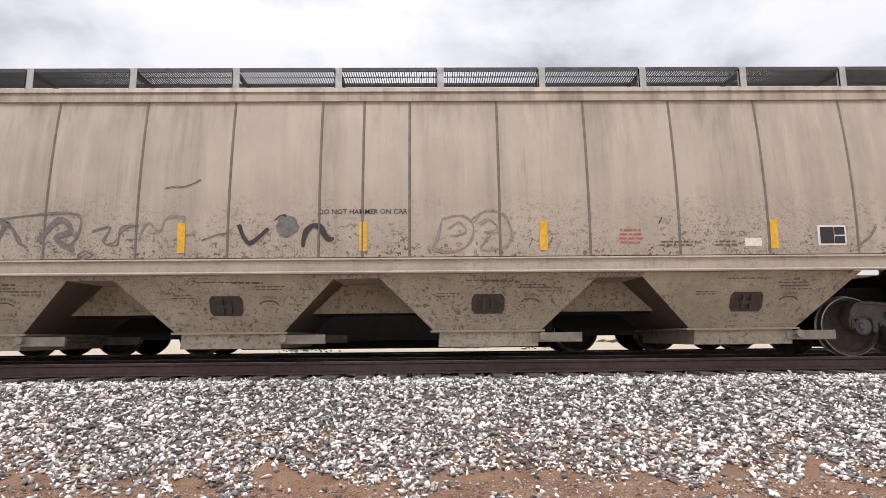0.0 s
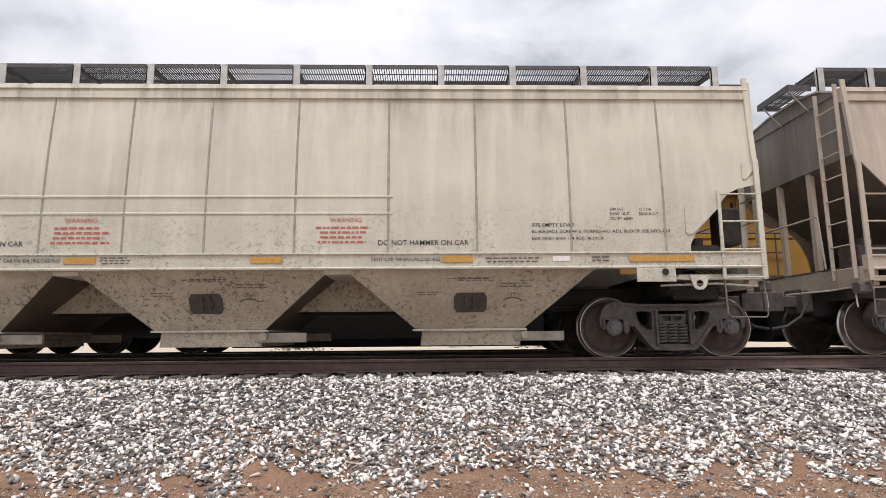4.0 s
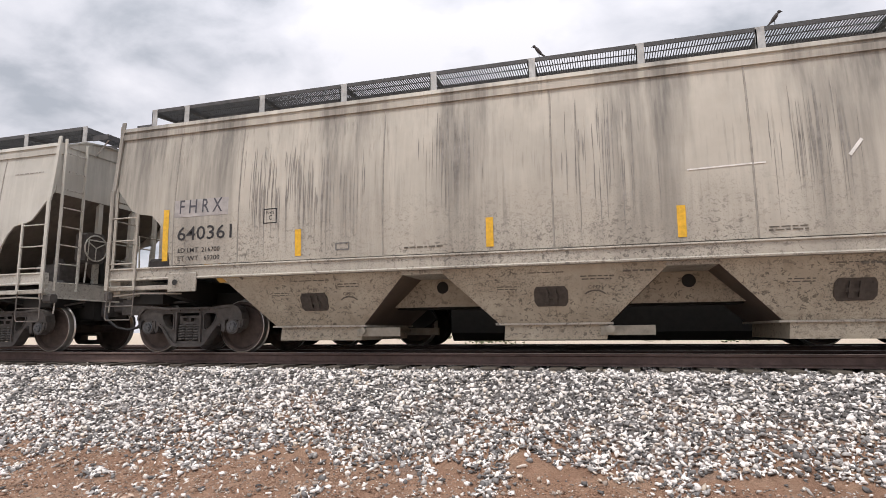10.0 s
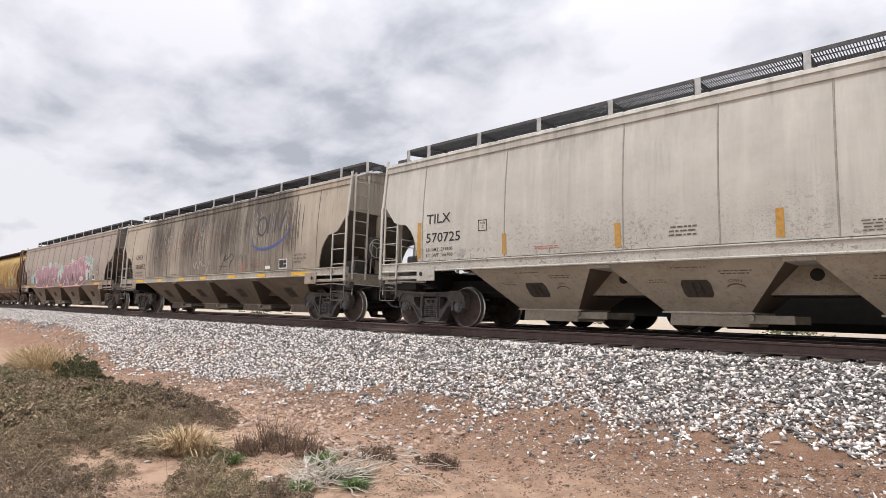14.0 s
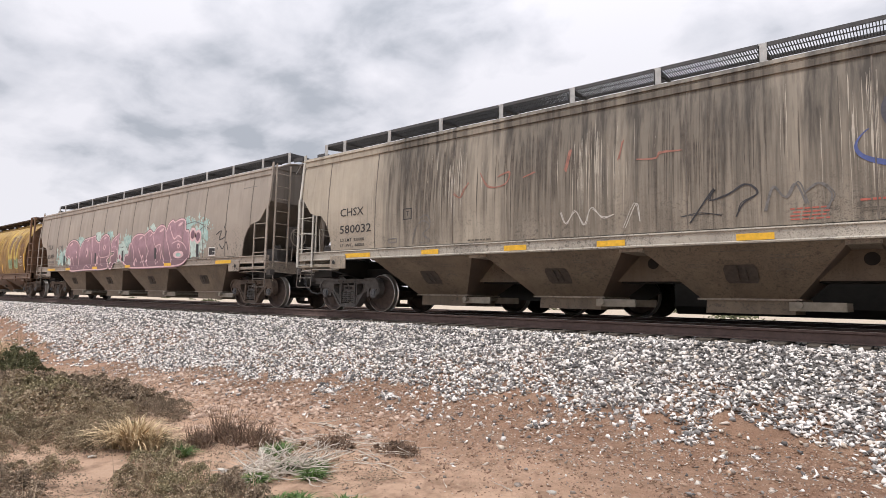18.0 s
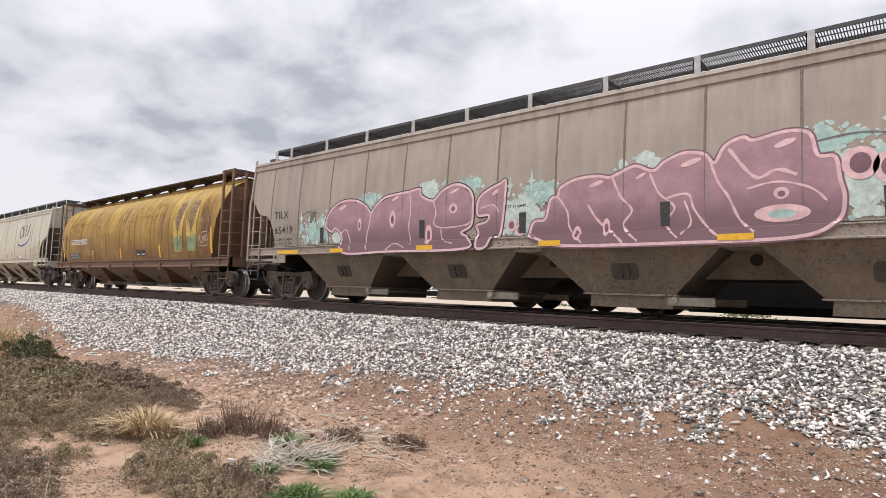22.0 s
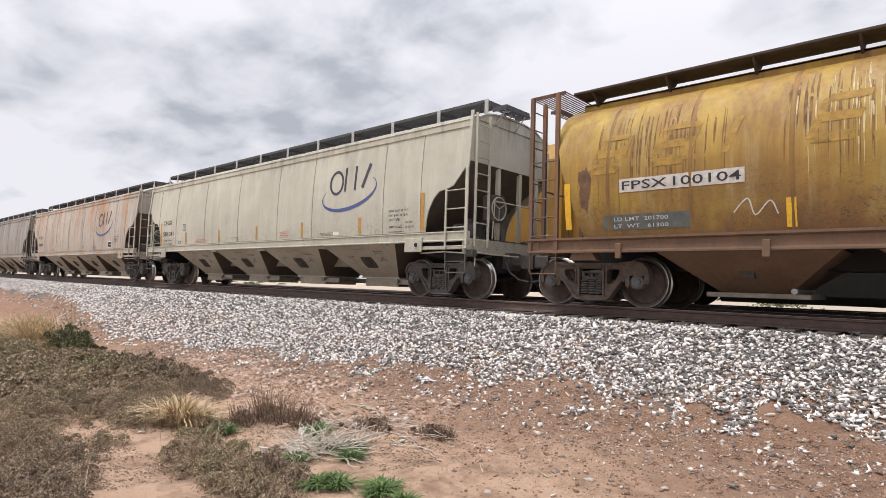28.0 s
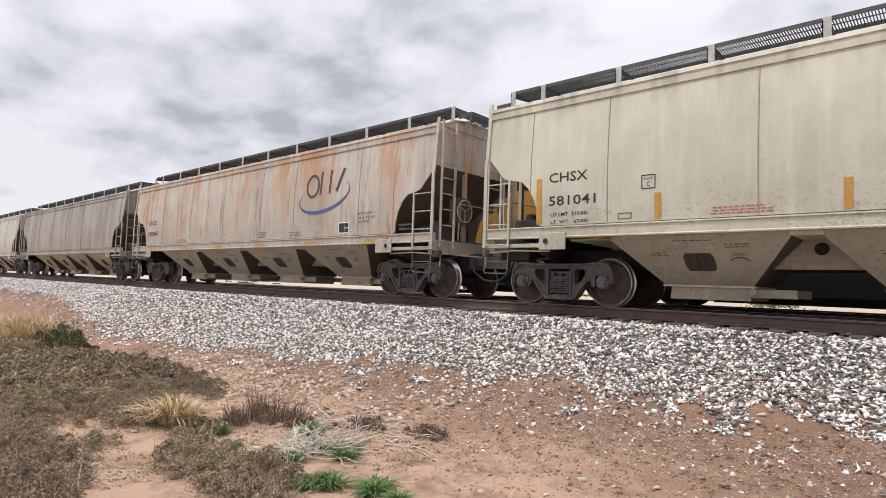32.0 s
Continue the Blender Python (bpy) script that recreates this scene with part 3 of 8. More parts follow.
def hopper_car(spec):
    """A covered hopper: spec gives its stretch of the train and its looks. Origin on the track's centre at rail height."""
    ur, ul = spec["ends"]
    h, uc = (ur - ul) / 2, (ur + ul) / 2
    car = thing("covered_hopper", spec["label"], "hopper car", "cars of the train")
    wide, paint, trim = spec.get("wide", CURVED), spec["paint"], spec.get("trim", spec["paint"])
    lip = spec.get("lip", 4.08)
    far_off = spec.get("distant", False)
    cut = spec.get("cut", [(0.0, 3.02), (0.45, 2.50), (0.62, 2.44), (0.88, 2.40), (1.05, 2.24), (1.18, 2.02), (1.26, 1.78), (1.30, 1.50)])
    # side sheets
    xs = sorted({round(-h + d, 3) for d, _ in cut} | {round(h - d, 3) for d, _ in cut} | {round(x, 3) for x in np.linspace(-h + 1.5, h - 1.5, 22)})

    def low(x):
        d = h - abs(x)
        return float(np.interp(d, [c[0] for c in cut], [c[1] for c in cut]))
    for sg in (-1, 1):
        outer, inner = [], []
        for x in xs:
            z0 = low(x)
            zs = [z0 + (lip - 0.2 - z0) * k / 10 for k in range(11)]
            outer.append([(x, sg * wide(z), z) for z in zs])
            inner.append([(x, sg * (wide(z) - 0.03), z) for z in zs])
        part("side_sheet", Shape().sheet(outer, inner), paint, car, smooth=True)
    # top rail with its folded edges, roof
    for sg in (-1, 1):
        w = wide(lip - 0.15)
        pr = [(sg * (w + 0.035), lip - 0.20), (sg * (w + 0.035), lip - 0.10), (sg * (w + 0.012), lip - 0.09), (sg * (w + 0.012), lip - 0.06), (sg * (w + 0.04), lip - 0.05), (sg * (w + 0.02), lip + 0.02), (sg * (w - 0.08), lip + 0.03), (sg * (w - 0.08), lip - 0.20)]
        part("top_rail", Shape().prism(pr if sg > 0 else pr[::-1], "x", -h, h), trim, car)
    w = wide(lip) - 0.06
    rp = [(-w, lip), (-0.95, lip + 0.20), (-0.45, lip + 0.27), (0.45, lip + 0.27), (0.95, lip + 0.20), (w, lip)]
    rq = [(y, z - 0.03) for y, z in rp]
    part("roof", Shape().sheet([[(x, y, z) for y, z in rp] for x in (-h, 0, h)], [[(x, y, z) for y, z in rq] for x in (-h, 0, h)]), trim, car)
    part("hatch_cover", Shape().prism([(-0.26, lip + 0.26), (0.26, lip + 0.26), (0.28, lip + 0.38), (0.2, lip + 0.46), (-0.2, lip + 0.46), (-0.28, lip + 0.38)], "x", -h + 0.8, h - 0.8), trim, car, "long trough hatch cover along the roof")
    # end walls and slope sheets; the slopes' colour mixes soot with underside shade
    wy = wide(3.4) - 0.05
    for sg in (-1, 1):
        x = sg * h
        o = [[(x - sg * 0.04, y, z) for y in (-wy, 0, wy)] for z in (lip, 3.02)]
        i = [[(q[0] - sg * 0.03, q[1], q[2]) for q in row] for row in o]
        part("end_sheet", Shape().sheet(o, i), spec.get("end_paint", paint), car, "upright end wall")
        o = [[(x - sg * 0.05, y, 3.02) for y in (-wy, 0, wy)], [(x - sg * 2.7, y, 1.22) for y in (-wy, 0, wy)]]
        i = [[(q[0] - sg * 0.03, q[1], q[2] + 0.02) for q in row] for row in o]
        part("slope_sheet", Shape().sheet(o, i), P_SOOT_SHADE, car, "slope sheet under the end wall, soot and underside shade in its colour")
        gable = [(-wide(lip) + 0.06, lip - 0.02), (-0.95, lip + 0.18), (-0.45, lip + 0.25), (0.45, lip + 0.25), (0.95, lip + 0.18), (wide(lip) - 0.06, lip - 0.02)]
        part("roof_gable", Shape().prism(gable, "x", min(x - sg * 0.07, x - sg * 0.02), max(x - sg * 0.07, x - sg * 0.02)), spec.get("end_paint", paint), car)
        # posts of the end frame
        for y in (-0.42, 0.42):
            part("end_post", Shape().prism([(x - sg * 0.06, 1.2), (x - sg * 0.14, 1.2), (x - sg * 0.14, 3.2), (x - sg * 0.06, 3.2)], "y", y - 0.05, y + 0.05), trim, car)
        # end gussets between slope sheet and platform; near-black stands for the opening's shade
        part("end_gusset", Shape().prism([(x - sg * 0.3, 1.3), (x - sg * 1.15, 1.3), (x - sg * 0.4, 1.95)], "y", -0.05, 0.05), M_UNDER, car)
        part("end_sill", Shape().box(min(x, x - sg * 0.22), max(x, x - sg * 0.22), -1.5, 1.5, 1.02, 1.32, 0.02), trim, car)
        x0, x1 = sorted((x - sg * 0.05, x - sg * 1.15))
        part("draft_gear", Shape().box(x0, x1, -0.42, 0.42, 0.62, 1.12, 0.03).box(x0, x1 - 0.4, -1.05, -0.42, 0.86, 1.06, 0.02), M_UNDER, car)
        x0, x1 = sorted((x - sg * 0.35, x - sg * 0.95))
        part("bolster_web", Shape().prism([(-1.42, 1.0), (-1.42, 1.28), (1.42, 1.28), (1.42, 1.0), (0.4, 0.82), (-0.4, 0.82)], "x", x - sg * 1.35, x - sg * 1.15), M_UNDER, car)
        part("brake_rod", Shape().tube([(x - sg * 0.1, -0.6, 0.98), (x - sg * 0.5, -0.75, 0.9), (x - sg * 1.2, -0.8, 0.92)], 0.022), M_TRUCK, car)
        part("brake_valve", Shape().box(x0, x1, -1.0, -0.55, 1.36, 1.72, 0.05).cyl((x - sg * 0.62, -0.8, 1.72), "z", 0.1, 0.12, 12), M_TRUCK, car)
        part("end_platform", grating_shape(min(x, x - sg * 1.0), max(x, x - sg * 1.0), -1.2, 1.2, 1.33, 0.12), M_GRATE, car)
    # side sills
    s0, s1 = spec.get("sill", (1.26, 1.47))
    for sg in (-1, 1):
        y = sg * wide(s1)
        pr = [(y + sg * 0.05, s0), (y + sg * 0.055, s0 + 0.02), (y + sg * 0.03, s0 + 0.04), (y + sg * 0.03, s1 - 0.03), (y + sg * 0.055, s1 - 0.01), (y + sg * 0.05, s1 + 0.012), (y - sg * 0.05, s1 + 0.01), (y - sg * 0.05, s0)]
        part("side_sill", Shape().prism(pr, "x", -h, h), spec.get("sill_paint", trim), car)
        for e in (-1, 1):
            x = e * (h - 1.62)
            y2 = y + sg * 0.062
            s = Shape().box(x - 0.28, x + 0.28, min(y2, y2 - sg * 0.03), max(y2, y2 - sg * 0.03), s0 - spec.get("pad", (0.22, 0.10))[0], s0 + spec.get("pad", (0.22, 0.10))[1], 0.008)
            jp = part("jacking_pad", s, trim, car)
            if sg < 0:
                # solid black disc: the hole's inner shade as colour
                part("hole_disc", Shape().cyl((x + e * 0.12, y2 - 0.034, s0 - 0.06), "y", 0.05, 0.006, 14), M_UNDER, jp)
    # hoppers, gates and the web between them
    pitch, n = spec["pitch"], spec.get("bays", 4)
    top, bot = spec.get("hopper", (1.64, 0.79))
    centres = [spec.get('shift', 0.0) + (k - (n - 1) / 2) * pitch for k in range(n)]
    for c in centres:
        yt, yb = wide(s0) - 0.05, spec.get('foot', 1.10)
        v = [(c - top, -yt, s0), (c + top, -yt, s0), (c + top, yt, s0), (c - top, yt, s0), (c - bot, -yb, 0.44), (c + bot, -yb, 0.44), (c + bot, yb, 0.44), (c - bot, yb, 0.44)]
        # slopes facing the wheels and each other: caked dirt, darkened for the gaps' shade
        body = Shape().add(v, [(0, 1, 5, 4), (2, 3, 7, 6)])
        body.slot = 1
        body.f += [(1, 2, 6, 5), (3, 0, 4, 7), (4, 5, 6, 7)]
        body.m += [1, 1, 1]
        hp = part("hopper", body, [spec.get("hopper_paint", paint), P_SLOPE_SHADE], car)
        part("flange", Shape().box(c - bot - 0.06, c + bot + 0.06, -yb - 0.03, yb + 0.03, 0.425, 0.455), trim, hp)
        g = Shape().prism([(c - bot + 0.08, 0.43), (c - bot + 0.06, 0.21), (c + bot - 0.04, 0.21), (c + bot - 0.02, 0.43)], "y", -yb + 0.02, yb - 0.02)
        part("gate", g, spec.get("hopper_paint", paint), hp)
        rk = Shape().box(c + bot - 0.12, c + bot + 0.62, -yb + 0.0, -yb + 0.05, 0.27, 0.41, 0.006)
        rk.box(c + bot - 0.12, c + bot + 0.62, yb - 0.05, yb, 0.27, 0.41)
        rk.cyl((c + bot + 0.02, -yb - 0.09, 0.36), "y", 0.04, 2 * yb + 0.18, 10)
        rk.cyl((c + bot + 0.02, -yb - 0.12, 0.36), "y", 0.06, 0.06, 8)
        part("gate_rack", rk, M_GRIME, hp)
        # vibrator bracket
        vb = Shape()
        y = -(yt + (yb - yt) * 0.57) - 0.012
        vb.prism([(c - 0.24, 0.75), (c - 0.20, 0.69), (c + 0.20, 0.69), (c + 0.24, 0.75), (c + 0.24, 0.91), (c + 0.20, 0.97), (c - 0.20, 0.97), (c - 0.24, 0.91)], "y", y - 0.012, y + 0.02)
        for dx in (-0.06, 0.06):
            vb.prism([(c + dx - 0.03, 0.73), (c + dx + 0.03, 0.73), (c + dx + 0.02, 0.93), (c + dx - 0.02, 0.93)], "y", y - 0.05, y)
        vb.box(c - 0.11, c + 0.11, y - 0.04, y, 0.80, 0.85)
        face = lambda zz: yb + (yt - yb) * (zz - 0.44) / (s0 - 0.44)
        for bx, bz in ((-0.19, 0.75), (0.19, 0.75), (-0.19, 0.91), (0.19, 0.91)):
            vb.cyl((c + bx, y - 0.025, bz), "y", 0.014, 0.02, 6)
        vb.v = [(p[0], p[1] - y - face(p[2]) - 0.004, p[2]) for p in vb.v]
        part("vibrator_bracket", vb, spec.get("bracket_paint", M_BRACKET), hp)
        if not far_off:
            small_print(hp, c - 0.34, 1.15, 0.68, 0.035, 1, face, M_FAINT, int(c * 10) + 3)
            small_print(hp, c + 0.42, 1.04, 0.5, 0.08, 2, face, M_FAINT, int(c * 10) + 4)
            ribbon(hp, [(c + 0.62 + 0.16 * math.cos(a), 0.80 + 0.10 * math.sin(a)) for a in np.linspace(0.5, 2.6, 9)], 0.022, face, M_FAINT, 0.006, "arc_mark")
            lettering(hp, "OPEN", c + 0.53, 0.925, 0.20, 0.045, face, M_FAINT, 0.006)
            small_print(hp, c - 0.78, 0.93, 0.35, 0.07, 2, face, M_FAINT, int(c * 10) + 5)
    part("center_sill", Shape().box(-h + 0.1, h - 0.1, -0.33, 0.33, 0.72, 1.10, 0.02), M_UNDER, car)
    for k in range(n - 1):
        c = (centres[k] + centres[k + 1]) / 2
        half0 = pitch / 2 - bot - (0.78 - 0.44) / (s0 - 0.44) * (top - bot) + 0.05
        half1 = pitch / 2 - top + 0.05
        part("ridge_web", Shape().prism([(c - half0, 0.74), (c + half0, 0.74), (c + half1, s0 - 0.02), (c - half1, s0 - 0.02)], "y", -0.52, -0.5), spec.get("hopper_paint", paint), car)
        if spec.get("holes", not far_off):
            # the round opening's darkness is a black disc on the web
            part("web_hole_disc", Shape().cyl((c + 0.05, -0.526, 1.06), "y", 0.10, 0.008, 18), M_UNDER, car)
        part("cross_ridge", Shape().box(c - half1 - 0.02, c + half1 + 0.02, -wide(s0) + 0.05, wide(s0) - 0.05, s0 - 0.06, s0), paint, car)
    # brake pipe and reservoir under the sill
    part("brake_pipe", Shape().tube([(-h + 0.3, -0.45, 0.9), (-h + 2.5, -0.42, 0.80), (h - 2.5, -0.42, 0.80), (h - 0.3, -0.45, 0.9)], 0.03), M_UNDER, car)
    # seams
    for u in spec.get("seams", ()):
        x = u - uc
        z0 = max(low(x), s1) + 0.01
        zs = [z0 + (lip - 0.21 - z0) * k / 10 for k in range(11)]
        sw = spec.get("seam_w", 0.022)
        o = [[(x + d, -wide(z) - e2, z) for z in zs] for d, e2 in ((-sw, 0.0), (-sw * 0.3, 0.012), (sw * 0.3, 0.012), (sw, 0.0))]
        i = [[(p[0], p[1] + 0.02, p[2]) for p in row] for row in o]
        part("seam", Shape().sheet(o, i), spec.get("seam_paint", M_SEAM), car, smooth=True)
    for u0, u1, z0 in spec.get("ribs", ()):
        part("side_rib", Shape().prism([(-wide(z0) + 0.01, z0 - 0.03), (-wide(z0) - 0.012, z0 - 0.012), (-wide(z0) - 0.012, z0 + 0.012), (-wide(z0) + 0.01, z0 + 0.03)], "x", u0 - uc, u1 - uc), spec.get("rib_paint", paint), car)
    # running boards
    z = spec.get("board", lip + 0.535)
    gp = 0.14 if far_off else 0.04
    for y0, y1 in ((-0.86, -0.28),) if far_off else ((-0.86, -0.28), (0.28, 0.86)):
        part("running_board", grating_shape(-h + 0.12, h - 0.12, y0, y1, z, gp if y0 < 0 else 0.11), M_GRATE, car, "open steel grating walkway on the roof")
    bs = spec.get("bracket_step", 1.66)
    xb, k = [], 0
    x = -h + 0.14
    while x < h - 0.3:
        xb.append(x)
        x += bs if k else spec.get("bracket_first", 0.75)
        k += 1
    xb.append(h - 0.14)
    for x in xb:
        s = Shape().box(x - 0.06, x + 0.06, -0.885, -0.872, lip + 0.12, z + 0.03)
        s.box(x - 0.06, x - 0.045, -0.885, -0.83, lip + 0.14, z + 0.0)
        br = part("board_bracket", s, M_GREYSTEEL, car)
        part("bearer", Shape().prism([(-0.86, z - 0.10), (-0.86, z - 0.005), (-0.2, z - 0.005), (-0.2, z - 0.03)], "x", x - 0.02, x + 0.03), M_GRATE, br)
    for sg in (-1, 1):
        x0, x1 = sorted((sg * (h - 0.03), sg * (h + 0.36)))
        ob = part("end_running_board", grating_shape(x0, x1, -0.76, 0.1, lip + 0.33, 0.05), M_GRATE, car)
        part("board_edge", Shape().box(x0, x1, -0.785, -0.77, lip + 0.27, lip + 0.38), M_GRATE, ob)
        xe_ = sg * (h + 0.36)
        part("board_edge", Shape().box(xe_ - 0.008, xe_ + 0.008, -0.78, 0.12, lip + 0.27, lip + 0.38), M_GRATE, ob)
        for y in (-0.7, 0.04):
            part("brace", Shape().tube([(sg * h, y, lip - 0.05), (sg * (h + 0.33), y, lip + 0.32)], 0.014), M_GREYSTEEL, ob)
    # ladders at the four corners; the near ones have every rung as a piece
    lad = spec.get("ladder_paint", trim)
    rung_side, rung_end = rung_mesh(0.62, lad), rung_mesh(0.46, lad)
    for e in (-1, 1):
        xo, xi = e * (h + 0.01), e * (h - 0.62)
        y = -wide(2.0) - 0.05
        s = Shape().prism([(min(xo, xo - e * 0.075), y), (max(xo, xo - e * 0.075), y), (max(xo, xo - e * 0.075), y + 0.03), (min(xo, xo - e * 0.075), y + 0.03)], "z", s0 - 0.16, 2.9)
        pts = [(xo - e * 0.04, y + 0.015, 2.85), (xo - e * 0.04, -wide(3.4) - 0.035, 3.4), (xo - e * 0.04, -wide(lip) - 0.03, lip + 0.15)]
        for a, b in zip(pts, pts[1:]):
            s.add([(a[0] - 0.037, a[1], a[2]), (a[0] + 0.037, a[1], a[2]), (b[0] + 0.037, b[1], b[2]), (b[0] - 0.037, b[1], b[2]),
                   (a[0] - 0.037, a[1] + 0.03, a[2]), (a[0] + 0.037, a[1] + 0.03, a[2]), (b[0] + 0.037, b[1] + 0.03, b[2]), (b[0] - 0.037, b[1] + 0.03, b[2])],
                  [(0, 1, 2, 3), (7, 6, 5, 4), (0, 4, 5, 1), (2, 6, 7, 3), (1, 5, 6, 2), (3, 7, 4, 0)])
        s.box(xi - 0.022, xi + 0.022, y, y + 0.03, s0 - 0.16, 2.44)
        ladder = part("side_ladder", s, lad, car)
        for k in range(4):
            r = part("rung", rung_side, None, ladder)
            r.location = (min(xo, xi), y + 0.01, 1.15 + k * 0.41)
        part("stirrup_step", Shape().tube([(xo - e * 0.06, y + 0.03, s0 - 0.12), (xo - e * 0.04, y + 0.02, 0.62), (xo - e * 0.07, y + 0.02, 0.58), (xi + e * 0.05, y + 0.02, 0.58), (xi + e * 0.01, y + 0.02, 0.64), (xi, y + 0.03, s0 - 0.12)], 0.012), M_STEP, car, "thin bent-rod step")
        # pull plate with an eye, hung from the sill
        pc = e * (h - 0.98)
        if not spec.get("pull"):
            part("step_rung", Shape().tube([(xo - e * 0.05, y + 0.025, 0.82), (xi, y + 0.025, 0.82)], 0.011), M_STEP, car)
        else:
            part("pull_plate", Shape().plate([(pc - 0.15, s0 - 0.10), (pc + 0.15, s0 - 0.10), (pc + 0.09, s0 - 0.27), (pc + 0.04, s0 - 0.31), (pc - 0.04, s0 - 0.31), (pc - 0.09, s0 - 0.27)],
                                         [[(pc + 0.05 * math.cos(q), s0 - 0.22 + 0.05 * math.sin(q)) for q in np.linspace(0, 2 * math.pi, 13)[:-1]]], y + 0.03, y + 0.055), trim, car)
        # lower rail of the end platform, with a rod below it
        ra, rb = sorted((xo, e * (h - 1.55)))
        part("platform_rail", Shape().box(ra, rb, y + 0.06, y + 0.14, s0 - 0.17, s0 - 0.09, 0.01), trim, car)
        part("brake_rod", Shape().tube([(xo - e * 0.1, y + 0.12, s0 - 0.26), (e * (h - 0.7), y + 0.1, s0 - 0.22), (e * (h - 1.5), y + 0.16, s0 - 0.24)], 0.016), lad, car)
        part("angle_cock", Shape().box(xo - 0.09, xo + 0.09, y + 0.1, y + 0.25, s0 - 0.34, s0 - 0.18, 0.03), M_TRUCK, car)
        # ladder on the end wall
        xe = e * (h + 0.06)
        s = Shape()
        for yy in (-1.42, -0.96):
            s.box(xe - 0.03, xe + 0.03, yy - 0.012, yy + 0.012, 1.15, lip + 0.1)
        el = part("end_ladder", s, lad, car)
        for k in range(8):
            r = part("rung", rung_end, None, el)
            r.location = (xe, -1.42, 1.3 + k * 0.36)
            r.rotation_euler = (0, 0, radians(90))
        s = Shape().box(xe - 0.05, xe + 0.02, 0.9, 0.98, 1.1, lip - 0.3)
        s.box(xe - 0.05, xe + 0.02, 1.36, 1.44, 1.1, lip - 0.3)
        part("far_end_ladder", s, lad, car)
        s = Shape().tube([(xe, -0.8, 1.35), (xe + e * 0.05, -0.8, 2.2), (xe + e * 0.05, 0.8, 2.2), (xe, 0.8, 1.35)], 0.017)
        part("end_handrail", s, lad, car)
        # coupler with uncoupling lever and hose
        s = Shape().box(min(e * (h - 0.3), e * (h + 0.42)), max(e * (h - 0.3), e * (h + 0.42)), -0.09, 0.09, 0.78, 0.98, 0.02)
        s.prism([(e * (h + 0.40), -0.16), (e * (h + 0.74), -0.18), (e * (h + 0.76), 0.02), (e * (h + 0.60), 0.05), (e * (h + 0.58), 0.16), (e * (h + 0.40), 0.14)][::e], "z", 0.72, 1.02)
        s.box(min(e * (h - 0.1), e * (h + 0.12)), max(e * (h - 0.1), e * (h + 0.12)), -0.24, 0.24, 0.68, 1.08, 0.03)
        cp = part("coupler", s, M_TRUCK, car)
        part("uncoupling_lever", Shape().tube([(e * (h + 0.08), -1.42, 0.72), (e * (h + 0.08), -1.40, 1.02), (e * (h + 0.1), -0.9, 1.0), (e * (h + 0.4), -0.25, 0.98)], 0.014), lad, cp)
        part("air_hose", Shape().tube([(e * (h + 0.1), -0.35, 0.86), (e * (h + 0.25), -0.36, 0.62), (e * (h + 0.48), -0.33, 0.46), (e * (h + 0.72), -0.3, 0.42)], 0.026, 8), M_HOSE, cp, smooth=True)
    if spec.get("brake_end"):
        e = spec["brake_end"]
        xe = e * (h + 0.10)
        s = Shape()
        ring = [(xe, -0.62 + 0.26 * math.cos(a), 2.05 + 0.26 * math.sin(a)) for a in np.linspace(0, 2 * math.pi, 19)]
        s.tube(ring, 0.016)
        for a in (0.5, 2.6, 4.7):
            s.tube([(xe, -0.62, 2.05), (xe, -0.62 + 0.26 * math.cos(a), 2.05 + 0.26 * math.sin(a))], 0.012)
        part("brake_wheel", s, lad, car)
        part("brake_housing", Shape().box(min(xe, xe - e * 0.28), max(xe, xe - e * 0.28), -0.85, -0.42, 1.75, 2.35, 0.04), M_TRUCK, car)
        part("brake_reservoir", Shape().cyl((xe - e * 0.9 - (0.35 if e > 0 else 0.35), -0.1, 1.66), "x", 0.2, 0.7, 18), M_TRUCK_RUST, car, smooth=True)
    for e in (-1, 1):
        add_truck(car, e * (h - spec.get("truck_in", (1.3, 1.3))[0 if e < 0 else 1]), spec.get("rusty", False))
    # painted side reflectors: (u, z, width, height, faded)
    for u, z0, ww, hh, faded in spec.get("reflectors", ()):
        patch(car, u - uc - ww / 2, z0, ww, hh, (lambda zz: wide(s1) + 0.035) if z0 < s1 - 0.02 else wide, M_AMBER if faded else M_YELLOW, spec.get("reflector_off", 0.008), "reflector")
    for args in spec.get("words", ()):
        words, u, z0, ww, hh, *mat = args
        lettering(car, words, u - uc, z0, ww, hh, (lambda zz: wide(s1) + 0.035) if z0 < s1 - 0.02 and z0 > s0 - 0.05 else wide, mat[0] if mat else None)
    for u, z0, ww, hh, rows, *mat in spec.get("print", ()):
        small_print(car, u - uc, z0, ww, hh, rows, (lambda zz: wide(s1) + 0.035) if s0 - 0.05 < z0 < s1 - 0.02 else wide if z0 > s1 - 0.1 else (lambda zz: wide(zz) - 0.035), mat[0] if mat else None, int(u * 7) + rows)
    for u, z0, ww, hh, mat in spec.get("patches", ()):
        patch(car, u - uc, z0, ww, hh, (lambda zz: wide(s1) + 0.035) if s0 - 0.05 < z0 < s1 - 0.02 else wide, mat, 0.004)
    for u, z0, ww, hh, t, *mat in spec.get("frames", ()):
        frame_mark(car, u - uc, z0, ww, hh, t, wide, mat[0] if mat else None)
        if t < 0.017:
            lettering(car, "PLATE", u - uc + 0.05, z0 + hh - 0.09, ww - 0.10, 0.045, wide)
